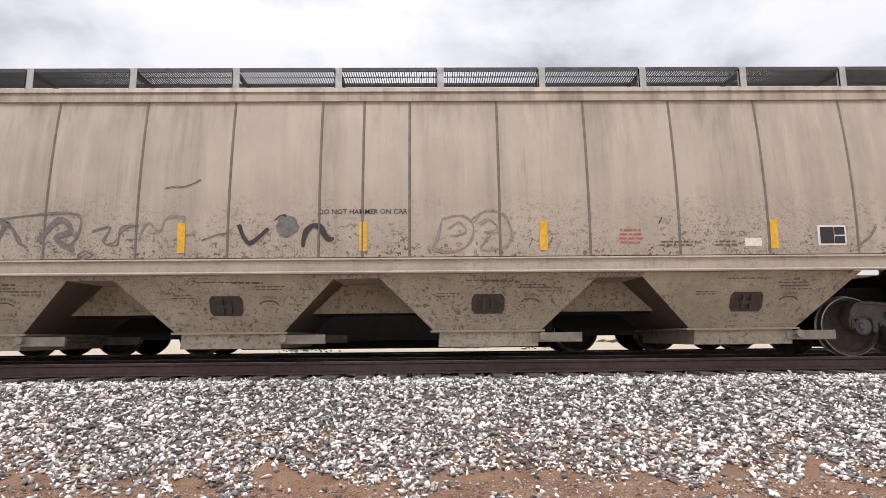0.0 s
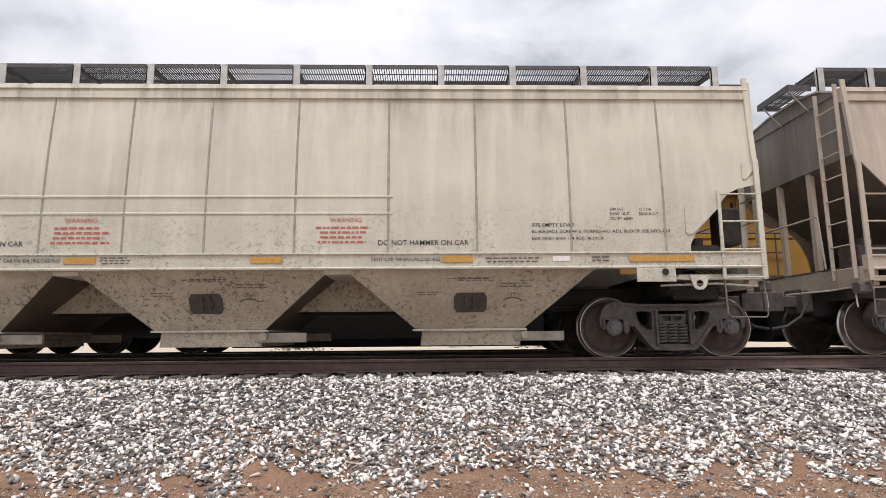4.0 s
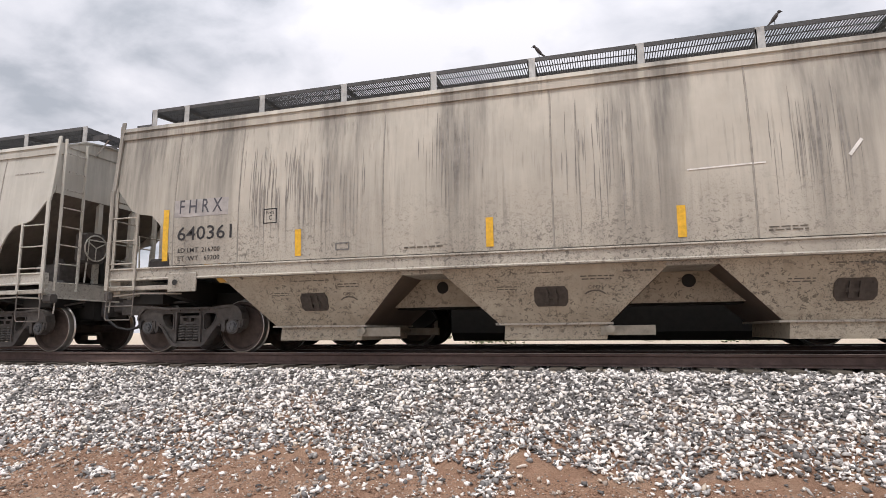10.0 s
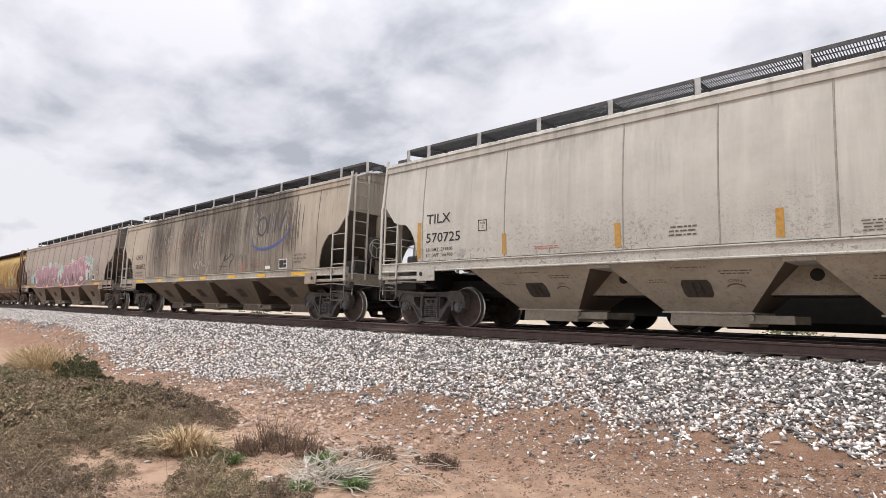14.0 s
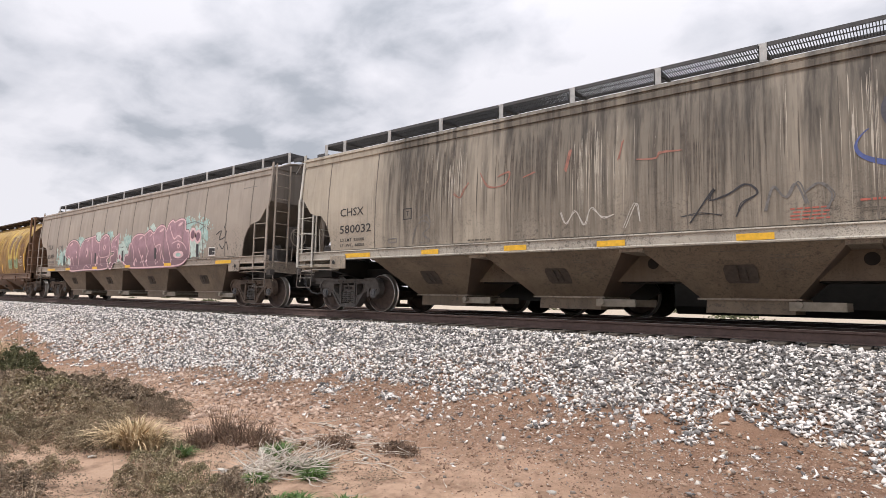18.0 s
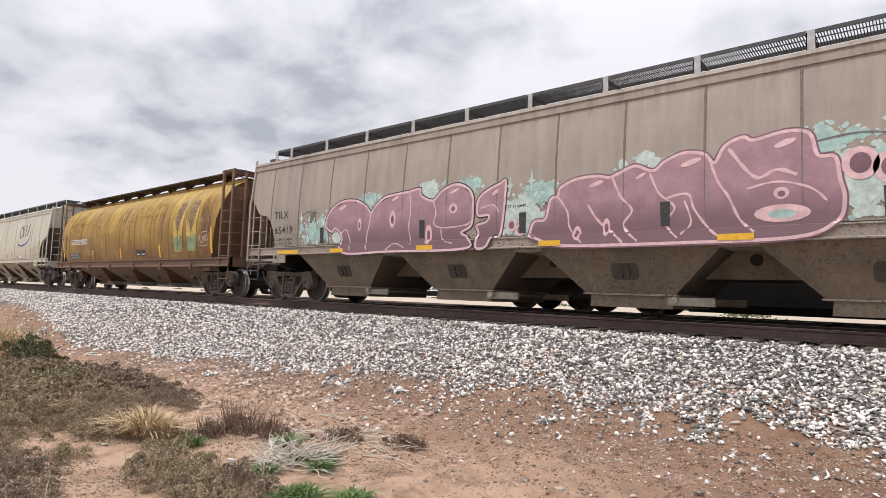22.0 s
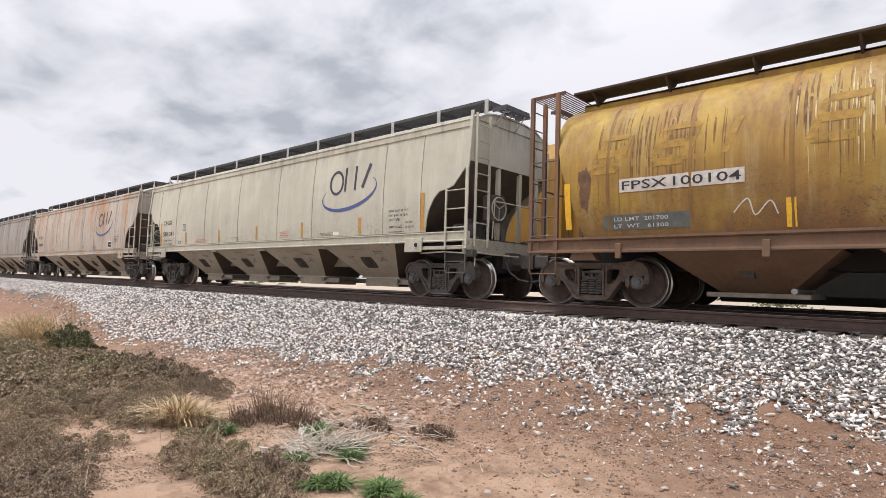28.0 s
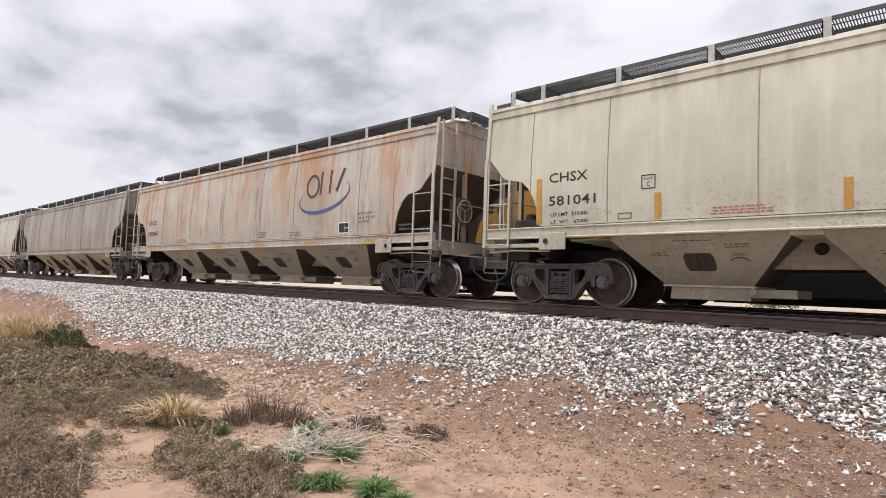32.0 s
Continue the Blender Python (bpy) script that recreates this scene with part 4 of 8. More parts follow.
    # pressed plates that stiffen the corners of the side sheets
    for u, z0, w2, h2, flip in spec.get("plates", ()):
        x = u - uc
        q = [(0.5, 0.42), (0.42, 0.5), (-0.45, 0.5), (-0.5, 0.44), (-0.5, -0.44), (-0.42, -0.5), (-0.28, -0.5), (-0.16, -0.42), (0.46, 0.16), (0.5, 0.24)]
        y = -wide(z0)
        part("corner_plate", Shape().prism([(x + flip * dx * w2, z0 + dz * h2) for dx, dz in q][::int(flip)], "y", y - 0.022, y + 0.01), trim, car)
    # placard with two dark panes
    for u, z0, ww, hh in spec.get("placards", ()):
        x = u - uc
        patch(car, x, z0, ww, hh, wide, M_WHITE, 0.005, "placard")
        patch(car, x + 0.035, z0 + 0.03, ww * 0.48, hh - 0.06, wide, M_BLACK, 0.009, "placard_field")
        patch(car, x + ww * 0.58, z0 + 0.03, ww * 0.36, hh * 0.35, wide, M_BLACK, 0.009, "placard_field")
        patch(car, x + ww * 0.58, z0 + hh * 0.52, ww * 0.36, hh * 0.38, wide, M_BLACK, 0.009, "placard_field")
    car["u"] = uc
    return car, uc, wide


M_FAINT = material("faded_stencil", (0.12, 0.105, 0.085), 0.7, vary=0.5, scale=20)
M_BRACKET = material("bracket_steel", (0.065, 0.054, 0.045), 0.7, 0.1, vary=0.4, scale=14)
M_SEAM = material("seam_grime", (0.17, 0.15, 0.128), 0.65, vary=0.35, scale=9)
M_SEAM_LIGHT = material("seam_pale", (0.31, 0.295, 0.262), 0.65, vary=0.3, scale=9)

# ---- paints of the cars ----
P_TAN = car_paint("tan_paint", (0.455, 0.40, 0.335), streak_amt=0.3, speck_amt=1.0, seed=2.0, dirt=(0.31, 0.26, 0.21), dirt_amt=0.6)
P_TAN_TRIM = car_paint("tan_trim_paint", (0.455, 0.40, 0.335), streak_amt=0.3, speck_amt=0.2, seed=4.0, dirt=(0.31, 0.26, 0.21), dirt_amt=0.5)
P_IVORY = car_paint("ivory_paint", (0.535, 0.53, 0.44), streak_amt=0.16, speck_amt=0.35, seed=25.0, dirt_amt=0.3, wide_at=0.6)
P_CREAM = car_paint("cream_paint", (0.55, 0.535, 0.455), streak_amt=0.14, speck_amt=0.4, seed=9.0, dirt_amt=0.2, wide_at=0.62)
P_STREAKED = car_paint("streaked_paint", (0.475, 0.45, 0.39), streak=(0.10, 0.094, 0.084), streak_amt=0.85, speck_amt=0.6, seed=17.3, dirt_amt=0.35, wide_at=0.545, wide_scale=0.9)
P_LIGHT = car_paint("light_grey_paint", (0.52, 0.513, 0.465), streak_amt=0.16, speck_amt=0.55, seed=22.0, dirt_amt=0.3)
P_SOOTY = car_paint("sooty_paint", (0.45, 0.40, 0.32), streak=(0.052, 0.044, 0.035), streak_amt=1.15, wide_scale=0.62, clean_ends=(-5.7, 5.8), speck_amt=0.6, seed=31.0, dirt=(0.25, 0.21, 0.165), dirt_amt=0.7, wide_at=0.435)
P_TAUPE = car_paint("taupe_paint", (0.35, 0.31, 0.265), streak_amt=0.25, speck_amt=0.9, seed=43.0, dirt=(0.26, 0.21, 0.165), dirt_amt=0.6)
P_RUSTY = car_paint("rust_stained_paint", (0.50, 0.475, 0.42), streak_amt=0.3, speck_amt=0.45, rust_amt=0.8, seed=52.0, dirt_amt=0.35)
P_GREY = car_paint("dull_grey_paint", (0.36, 0.345, 0.315), streak_amt=0.5, speck_amt=0.5, seed=61.0, dirt_amt=0.5, wide_at=0.5)
P_HOPPER = car_paint("dusty_hopper_paint", (0.50, 0.455, 0.365), streak_amt=0.3, speck_amt=0.65, seed=71.0, dirt=(0.26, 0.215, 0.155), dirt_amt=0.6)
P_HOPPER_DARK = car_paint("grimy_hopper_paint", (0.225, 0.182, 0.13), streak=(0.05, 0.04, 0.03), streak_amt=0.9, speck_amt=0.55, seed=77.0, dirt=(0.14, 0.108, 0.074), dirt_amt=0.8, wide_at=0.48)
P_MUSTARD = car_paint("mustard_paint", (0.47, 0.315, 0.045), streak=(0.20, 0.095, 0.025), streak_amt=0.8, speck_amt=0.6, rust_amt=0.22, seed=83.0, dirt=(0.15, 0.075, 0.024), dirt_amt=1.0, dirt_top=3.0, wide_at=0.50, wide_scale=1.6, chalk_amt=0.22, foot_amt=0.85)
P_HOOP = car_paint("mustard_hoop_paint", (0.27, 0.155, 0.03), streak=(0.12, 0.06, 0.03), streak_amt=0.8, speck_amt=0.2, rust_amt=0.5, seed=84.0, dirt=(0.13, 0.07, 0.025), dirt_amt=1.0, dirt_top=3.1)
P_RUSTBROWN = car_paint("rust_brown_paint", (0.17, 0.098, 0.058), streak=(0.06, 0.04, 0.03), streak_amt=0.6, speck_amt=0.3, rust_amt=0.3, seed=87.0, dirt=(0.11, 0.075, 0.05), dirt_amt=0.6)
# soot plus the shade of sloping undersides and end walls, in one colour
P_SOOT_SHADE = car_paint("soot_and_shade_paint", (0.20, 0.175, 0.15), streak_amt=0.7, speck_amt=0.5, seed=97.0, dirt=(0.13, 0.11, 0.09), dirt_amt=0.7, wide_at=0.48)
# brown road dirt, taken darker for the shade between hoppers
P_SLOPE_SHADE = car_paint("caked_shaded_slope_paint", (0.13, 0.095, 0.07), streak=(0.05, 0.04, 0.03), streak_amt=0.6, speck_amt=0.2, seed=79.0, dirt=(0.09, 0.065, 0.048), dirt_amt=0.8, wide_at=0.48)
P_HOPPER_CLEAN = car_paint("clean_hopper_paint", (0.44, 0.405, 0.33), streak_amt=0.3, speck_amt=0.3, seed=73.0, dirt=(0.27, 0.225, 0.165), dirt_amt=0.55)
M_GRAFF = material("graffiti_grey", (0.16, 0.155, 0.15), 0.7, vary=0.4, scale=14)
M_GRAFF_PALE = material("graffiti_faded", (0.27, 0.25, 0.23), 0.7, vary=0.4, scale=14)
M_GRAFF_BLACK = material("graffiti_black", (0.04, 0.04, 0.045), 0.7, vary=0.4, scale=14)
M_MAUVE = material("graffiti_mauve", (0.30, 0.165, 0.20), 0.7, vary=0.3, scale=2.2)
M_MAUVE_DARK = material("graffiti_plum", (0.19, 0.105, 0.135), 0.7, vary=0.3, scale=3)
M_PINK = material("graffiti_pink", (0.66, 0.46, 0.48), 0.7, vary=0.25, scale=8)
M_TEAL = material("graffiti_turquoise", (0.34, 0.50, 0.47), 0.7, vary=0.35, scale=6)
M_TEAL_PALE = material("graffiti_pale_turquoise", (0.47, 0.58, 0.54), 0.7, vary=0.3, scale=9)
M_REDPAINT = material("graffiti_red", (0.33, 0.15, 0.115), 0.7, vary=0.4, scale=12)
M_CHALK = material("graffiti_white", (0.55, 0.53, 0.49), 0.7, vary=0.3, scale=14)
M_RUSTMARK = material("rust_stain", (0.42, 0.29, 0.16), 0.8, vary=0.4, scale=5)

M_PASTED = material("repainted_grey", (0.36, 0.345, 0.335), 0.7, vary=0.3, scale=5)
CARS = []
YB, YS = 0.115, 0.11       # widths of the upright reflectors


def seam_row(u0, step, n):
    return [u0 + step * k for k in range(n)]


def upright(us, z=1.55, hh=0.43, faded=False):
    return [(u, z, YS, hh, faded) for u in us]


def lying(spans, z, hh=0.085, faded=False):
    return [((a + b) / 2, z, b - a, hh, faded) for a, b in spans]


CARS.append(hopper_car(dict(
    ends=(8.80, -10.80), label="tan covered hopper with grey scribbled graffiti on its lower side",
    paint=P_TAN, hopper_paint=P_HOPPER, pitch=3.82, board=4.69, shift=-0.09, holes=False, trim=P_TAN_TRIM, wide=CURVED, bracket_step=1.66, bracket_first=0.85, truck_in=(1.47, 1.42), brake_end=1,
    seams=seam_row(-9.46, 1.306, 14) + [-1.0], seam_w=0.02, end_paint=P_SOOT_SHADE,
    reflectors=upright([-6.99, -3.59, -0.99, 1.62, 4.98], 1.58) + [(-9.55, 1.58, YB, 0.9, False), (7.55, 1.58, YB, 0.9, False)],
    words=[("TILX", -9.37, 2.42, 0.69, 0.24), ("65626", -9.37, 1.95, 0.88, 0.24), ("LD LMT  214700", -9.37, 1.72, 0.82, 0.085), ("LT  WT   71300", -9.37, 1.57, 0.82, 0.085),
           ("DO NOT HAMMER ON CAR", -1.63, 2.125, 1.28, 0.075), ("C", -7.52, 2.22, 0.06, 0.09)],
    frames=[(-7.62, 2.17, 0.25, 0.25, 0.016), (-8.12, 1.58, 0.27, 0.14, 0.02, M_GRAFF)],
    placards=[(5.62, 1.62, 0.42, 0.30)],
    patches=[(4.55, 1.62, 0.24, 0.12, M_WHITE)],
    print=[(2.7, 1.66, 0.4, 0.24, 4, M_RED), (3.3, 1.62, 0.55, 0.10, 2), (4.1, 1.62, 0.35, 0.10, 2), (-6.4, 1.12, 0.5, 0.06, 1), (-2.9, 1.12, 0.5, 0.06, 1), (0.7, 1.12, 0.5, 0.06, 1), (-3.9, 0.98, 0.3, 0.05, 1), (1.5, 0.98, 0.45, 0.09, 2), (5.1, 0.98, 0.45, 0.09, 2), (-6.0, 0.98, 0.45, 0.09, 2)])))
CARS.append(hopper_car(dict(
    ends=(-12.30, -31.75), label="clean cream covered hopper with black lettering and amber reflectors",
    paint=P_CREAM, hopper_paint=P_HOPPER, pitch=3.83, wide=STRAIGHT, bracket_step=1.17, bracket_first=0.6, truck_in=(1.18, 1.20), sill=(1.29, 1.52), hopper=(1.80, 0.79), shift=-0.29, pull=True, holes=False, pad=(0.20, 0.0), board=4.70,
    seam_paint=M_SEAM_LIGHT, seam_w=0.018, brake_end=1, seams=[-30.4, -28.98, -27.58, -26.19, -25.03, -23.85, -22.69, -21.53, -20.38, -19.1, -17.76, -16.48, -15.11, -13.73],
    plates=[(-30.82, 2.0, 0.40, 0.42, -1), (-31.62, 2.74, 0.2, 0.26, -1), (-13.23, 2.0, 0.40, 0.42, 1), (-12.42, 2.74, 0.2, 0.26, 1)],
    ribs=[(-26.19, -17.7, 2.36), (-26.19, -17.7, 2.11)], rib_paint=P_CREAM,
    cut=[(0.0, 2.54), (0.30, 2.47), (0.45, 2.40), (0.55, 2.29), (0.64, 2.16), (0.82, 1.97), (0.98, 1.80), (1.06, 1.65), (1.08, 1.47)],
    reflectors=lying([(-30.75, -29.8)], 1.37, 0.10) + lying([(-27.5, -27.04), (-24.9, -24.45), (-22.3, -21.85), (-19.7, -19.25), (-17.0, -16.55), (-14.3, -13.35)], 1.385, 0.09, True),
    words=[("AOKX", -30.29, 2.85, 1.12, 0.26), ("78888", -30.29, 2.32, 1.28, 0.28), ("LD LMT  217700", -30.3, 1.86, 0.90, 0.085), ("LT  WT   68300", -30.3, 1.71, 0.90, 0.085),
           ("DO NOT HAMMER ON CAR", -27.9, 1.64, 1.30, 0.075), ("DO NOT HAMMER ON CAR", -24.2, 1.64, 1.30, 0.075), ("DO NOT HAMMER ON CAR", -17.9, 1.64, 1.30, 0.075),
           ("VENT CAR WHEN UNLOADING", -26.98, 1.405, 0.98, 0.05), ("VENT CAR WHEN UNLOADING", -23.32, 1.405, 0.98, 0.05), ("VENT CAR WHEN UNLOADING", -18.0, 1.405, 0.98, 0.05),
           ("3 INCH HF", -29.6, 1.43, 0.28, 0.042), ("COMP SHOES", -29.62, 1.365, 0.33, 0.042), ("WARNING", -25.83, 1.98, 0.46, 0.065, M_RED), ("WARNING", -22.35, 1.98, 0.46, 0.065, M_RED), ("WARNING", -18.6, 1.98, 0.46, 0.065, M_RED),
           ("50% EMPTY LOAD", -15.68, 1.905, 0.62, 0.055), ("EL-60i (ADJ. SCREW 6 TURNS) NO ADJ. BLOCK SEE NYS-114", -15.68, 1.80, 2.02, 0.06), ("EEX AND ENX 1/4 ADJ. BLOCK", -15.68, 1.70, 1.05, 0.055),
           ("EW 9-5", -14.53, 2.14, 0.2, 0.045), ("EXW 10-7", -14.53, 2.07, 0.28, 0.045), ("CU FT 6580", -14.53, 2.0, 0.33, 0.045), ("H 13-6", -14.1, 2.14, 0.18, 0.045), ("EXW H 3-7", -14.1, 2.07, 0.28, 0.045), ("LIFT AND", -13.85, 1.16, 0.28, 0.045), ("JACK HERE", -13.85, 1.09, 0.28, 0.045), ("C", -28.27, 2.67, 0.06, 0.08)],
    frames=[(-28.36, 2.63, 0.25, 0.24, 0.016)],
    print=[(-26.03, 1.66, 0.85, 0.28, 4, M_RED), (-22.55, 1.66, 0.85, 0.28, 4, M_RED), (-18.8, 1.66, 0.85, 0.28, 4, M_RED), (-25.75, 1.37, 0.45, 0.12, 3), (-21.8, 1.37, 0.45, 0.12, 3), (-16.4, 1.37, 0.9, 0.10, 2), (-14.85, 1.38, 0.35, 0.1, 2),
                      (-28.2, 1.12, 0.6, 0.07, 2), (-24.4, 1.12, 0.6, 0.07, 2), (-20.6, 1.12, 0.6, 0.07, 2), (-16.8, 1.12, 0.6, 0.07, 2)],
    patches=[(-29.25, 1.74, 0.09, 0.13, M_GREYSTEEL), (-30.6, 1.7, 0.22, 0.09, M_GREYSTEEL), (-15.4, 1.4, 0.25, 0.07, M_WHITE)])))
CARS.append(hopper_car(dict(
    ends=(-33.20, -52.45), label="pale covered hopper streaked with long grey weather stains",
    paint=P_STREAKED, hopper_paint=P_HOPPER, pitch=3.80, board=4.675, shift=0.03, bracket_step=1.66, bracket_first=0.75, truck_in=(1.38, 1.50), brake_end=1, seam_paint=M_SEAM_LIGHT,
    seams=[-51.1, -49.8, -47.2, -44.6, -42.0, -39.7, -38.44, -37.2, -35.85, -34.51], seam_w=0.014,
    reflectors=upright([-48.66, -45.52, -42.91, -40.34, -37.03], 1.56) + [(-51.25, 1.58, YB, 0.9, False), (-34.47, 1.58, YB, 0.9, False)],
    words=[("F H R X", -50.98, 2.39, 0.86, 0.24, M_DARKGREY), ("640361", -51.0, 1.92, 1.09, 0.24), ("LD LMT  216700", -50.98, 1.71, 0.84, 0.08), ("LT  WT   69300", -50.98, 1.57, 0.84, 0.08),
           ("3 INCH HF COMP SHOES", -34.95, 1.36, 0.75, 0.055), ("EXW 10-2  H  9-3", -35.49, 1.92, 0.68, 0.06), ("EW  9-10  H 15-0", -35.49, 1.82, 0.68, 0.06), ("CU FT 6351", -35.49, 1.72, 0.40, 0.06), ("WARNING", -39.18, 1.77, 0.38, 0.05, M_RED), ("C", -49.21, 2.18, 0.06, 0.08)],
    frames=[(-49.31, 2.12, 0.25, 0.25, 0.016), (-48.0 + 0.0, 1.62, 0.24, 0.12, 0.02, M_GRAFF)],
    placards=[(-36.37, 1.55, 0.44, 0.30)],
    print=[(-39.25, 1.54, 0.55, 0.2, 4, M_RED), (-38.15, 1.6, 0.45, 0.11, 2), (-41.9, 1.58, 0.5, 0.08, 2), (-46.9, 1.58, 0.7, 0.06, 1), (-34.3, 3.55, 0.85, 0.04, 1, M_GRAFF_PALE), (-43.7, 1.12, 0.5, 0.06, 1), (-40.9, 1.12, 0.6, 0.06, 1), (-40.2, 0.98, 0.45, 0.09, 2), (-37.4, 1.0, 0.4, 0.1, 2)],
    patches=[(-37.43, 1.55, 0.25, 0.10, M_WHITE), (-51.1, 2.33, 1.1, 0.30, M_PASTED)])))
CARS.append(hopper_car(dict(
    ends=(-53.90, -71.45), label="light grey covered hopper with orange reflector stripes",
    paint=P_LIGHT, hopper_paint=P_HOPPER_CLEAN, pitch=3.18, hopper=(1.45, 0.70), foot=0.60, shift=0.315, bracket_step=1.66, truck_in=(1.30, 1.55), brake_end=1, seam_paint=M_SEAM_LIGHT, lip=3.99,
    seams=[-70.0, -67.6, -65.0, -63.4, -61.84, -59.99, -58.3, -56.56, -55.25], seam_w=0.016,
    reflectors=upright([-67.6, -65.1, -62.56, -60.1, -57.63], 1.55, 0.43, True) + [(-55.33, 1.57, YB, 0.85, True), (-70.1, 1.57, YB, 0.85, True)],
    words=[("TILX", -69.86, 2.36, 0.75, 0.22), ("570725", -69.86, 1.92, 1.05, 0.22), ("LD LMT  219300", -69.86, 1.72, 0.82, 0.075), ("LT  WT   66700", -69.86, 1.59, 0.82, 0.075),
           ("EXW 10-2  H  9-3", -56.5, 1.99, 0.6, 0.055), ("EW  9-10  H 15-0", -56.5, 1.90, 0.6, 0.055), ("CU FT 5701", -56.5, 1.81, 0.36, 0.055), ("EMPTY LOAD", -56.4, 1.60, 0.4, 0.05), ("C", -68.2, 2.13, 0.06, 0.08)],
    frames=[(-68.3, 2.08, 0.24, 0.24, 0.016)],
    print=[(-66.9, 1.6, 0.7, 0.08, 2, M_RED), (-64.2, 1.66, 0.5, 0.2, 3), (-61.6, 1.55, 0.5, 0.18, 4), (-59.3, 1.58, 0.5, 0.12, 3), (-56.4, 1.52, 0.5, 0.06, 1), (-55.0, 3.42, 0.9, 0.04, 1, M_GRAFF_PALE)],
    patches=[(-58.75, 1.56, 0.3, 0.1, M_WHITE), (-68.9, 1.6, 0.25, 0.12, M_GREYSTEEL)])))
CHS_WORDS = [("EXW 10-2  H  9-3", 0.0, 0.34, 0.66, 0.06), ("EW  8-10  H 15-0", 0.0, 0.23, 0.66, 0.06), ("CU FT 5791", 0.0, 0.12, 0.40, 0.06)]
CARS.append(hopper_car(dict(
    ends=(-72.86, -90.05), label="sooty streaked covered hopper with a blue crescent emblem",
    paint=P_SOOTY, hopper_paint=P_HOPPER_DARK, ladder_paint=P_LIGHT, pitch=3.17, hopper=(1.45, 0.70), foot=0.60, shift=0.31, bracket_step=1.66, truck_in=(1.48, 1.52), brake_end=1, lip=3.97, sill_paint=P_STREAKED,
    seams=[-88.9, -87.2, -84.9, -82.6, -80.2, -77.8, -75.5, -74.3], seam_w=0.012,
    reflectors=lying([(-88.18, -87.31), (-85.72, -85.24), (-83.6, -83.1), (-81.7, -81.2), (-79.5, -79.0), (-77.5, -77.0), (-75.5, -74.58)], 1.30, 0.10),
    words=[("CHSX", -88.42, 2.32, 0.83, 0.20), ("580032", -88.42, 1.90, 1.1, 0.20), ("LD LMT  220000", -88.4, 1.70, 0.84, 0.075), ("LT  WT   66000", -88.4, 1.57, 0.84, 0.075), ("T", -86.2, 2.17, 0.08, 0.12)] + [(w, -75.45 + a, 1.55 + b, c, d) for w, a, b, c, d in CHS_WORDS],
    frames=[(-86.3, 2.1, 0.26, 0.25, 0.018), (-86.75, 1.6, 0.26, 0.1, 0.02, M_GRAFF)],
    placards=[(-76.28, 1.53, 0.46, 0.30)],
    print=[(-78.8, 1.55, 0.5, 0.2, 4, M_RED), (-78.0, 1.75, 0.9, 0.07, 1, M_RED), (-78.0, 1.62, 0.8, 0.07, 2), (-84.5, 1.52, 0.7, 0.07, 1)],
    patches=[(-77.1, 1.55, 0.3, 0.1, M_WHITE)])))
CARS.append(hopper_car(dict(
    ends=(-91.45, -110.42), label="taupe covered hopper with pink and turquoise bubble-letter graffiti",
    paint=P_TAUPE, hopper_paint=P_HOPPER_DARK, pitch=3.70, shift=0.1, bracket_step=1.66, truck_in=(1.42, 1.45), brake_end=1, rusty=True, lip=4.0, reflector_off=0.042, end_paint=P_SOOT_SHADE,
    seams=seam_row(-109.35, 1.306, 14),
    reflectors=lying([(-108.86, -107.92), (-106.58, -106.08), (-103.61, -103.13), (-100.51, -100.06), (-97.4, -96.9), (-94.07, -93.2)], 1.285, 0.10),
    words=[("TILX", -109.16, 2.29, 0.66, 0.2), ("65419", -109.12, 1.86, 0.83, 0.2), ("LD LMT  214800", -109.12, 1.67, 0.8, 0.07), ("LT  WT   71200", -109.12, 1.55, 0.8, 0.07), ("DO NOT HAMMER ON CAR", -101.55, 2.05, 1.25, 0.07), ("C", -107.42, 2.15, 0.06, 0.08)],
    frames=[(-107.5, 2.1, 0.22, 0.24, 0.016)],
    placards=[(-94.62, 1.55, 0.4, 0.27)],
    print=[(-106.5, 1.05, 0.5, 0.06, 1), (-102.8, 1.05, 0.5, 0.06, 1), (-99.0, 1.05, 0.5, 0.06, 1), (-92.9, 3.5, 0.9, 0.05, 1, M_GRAFF)])))
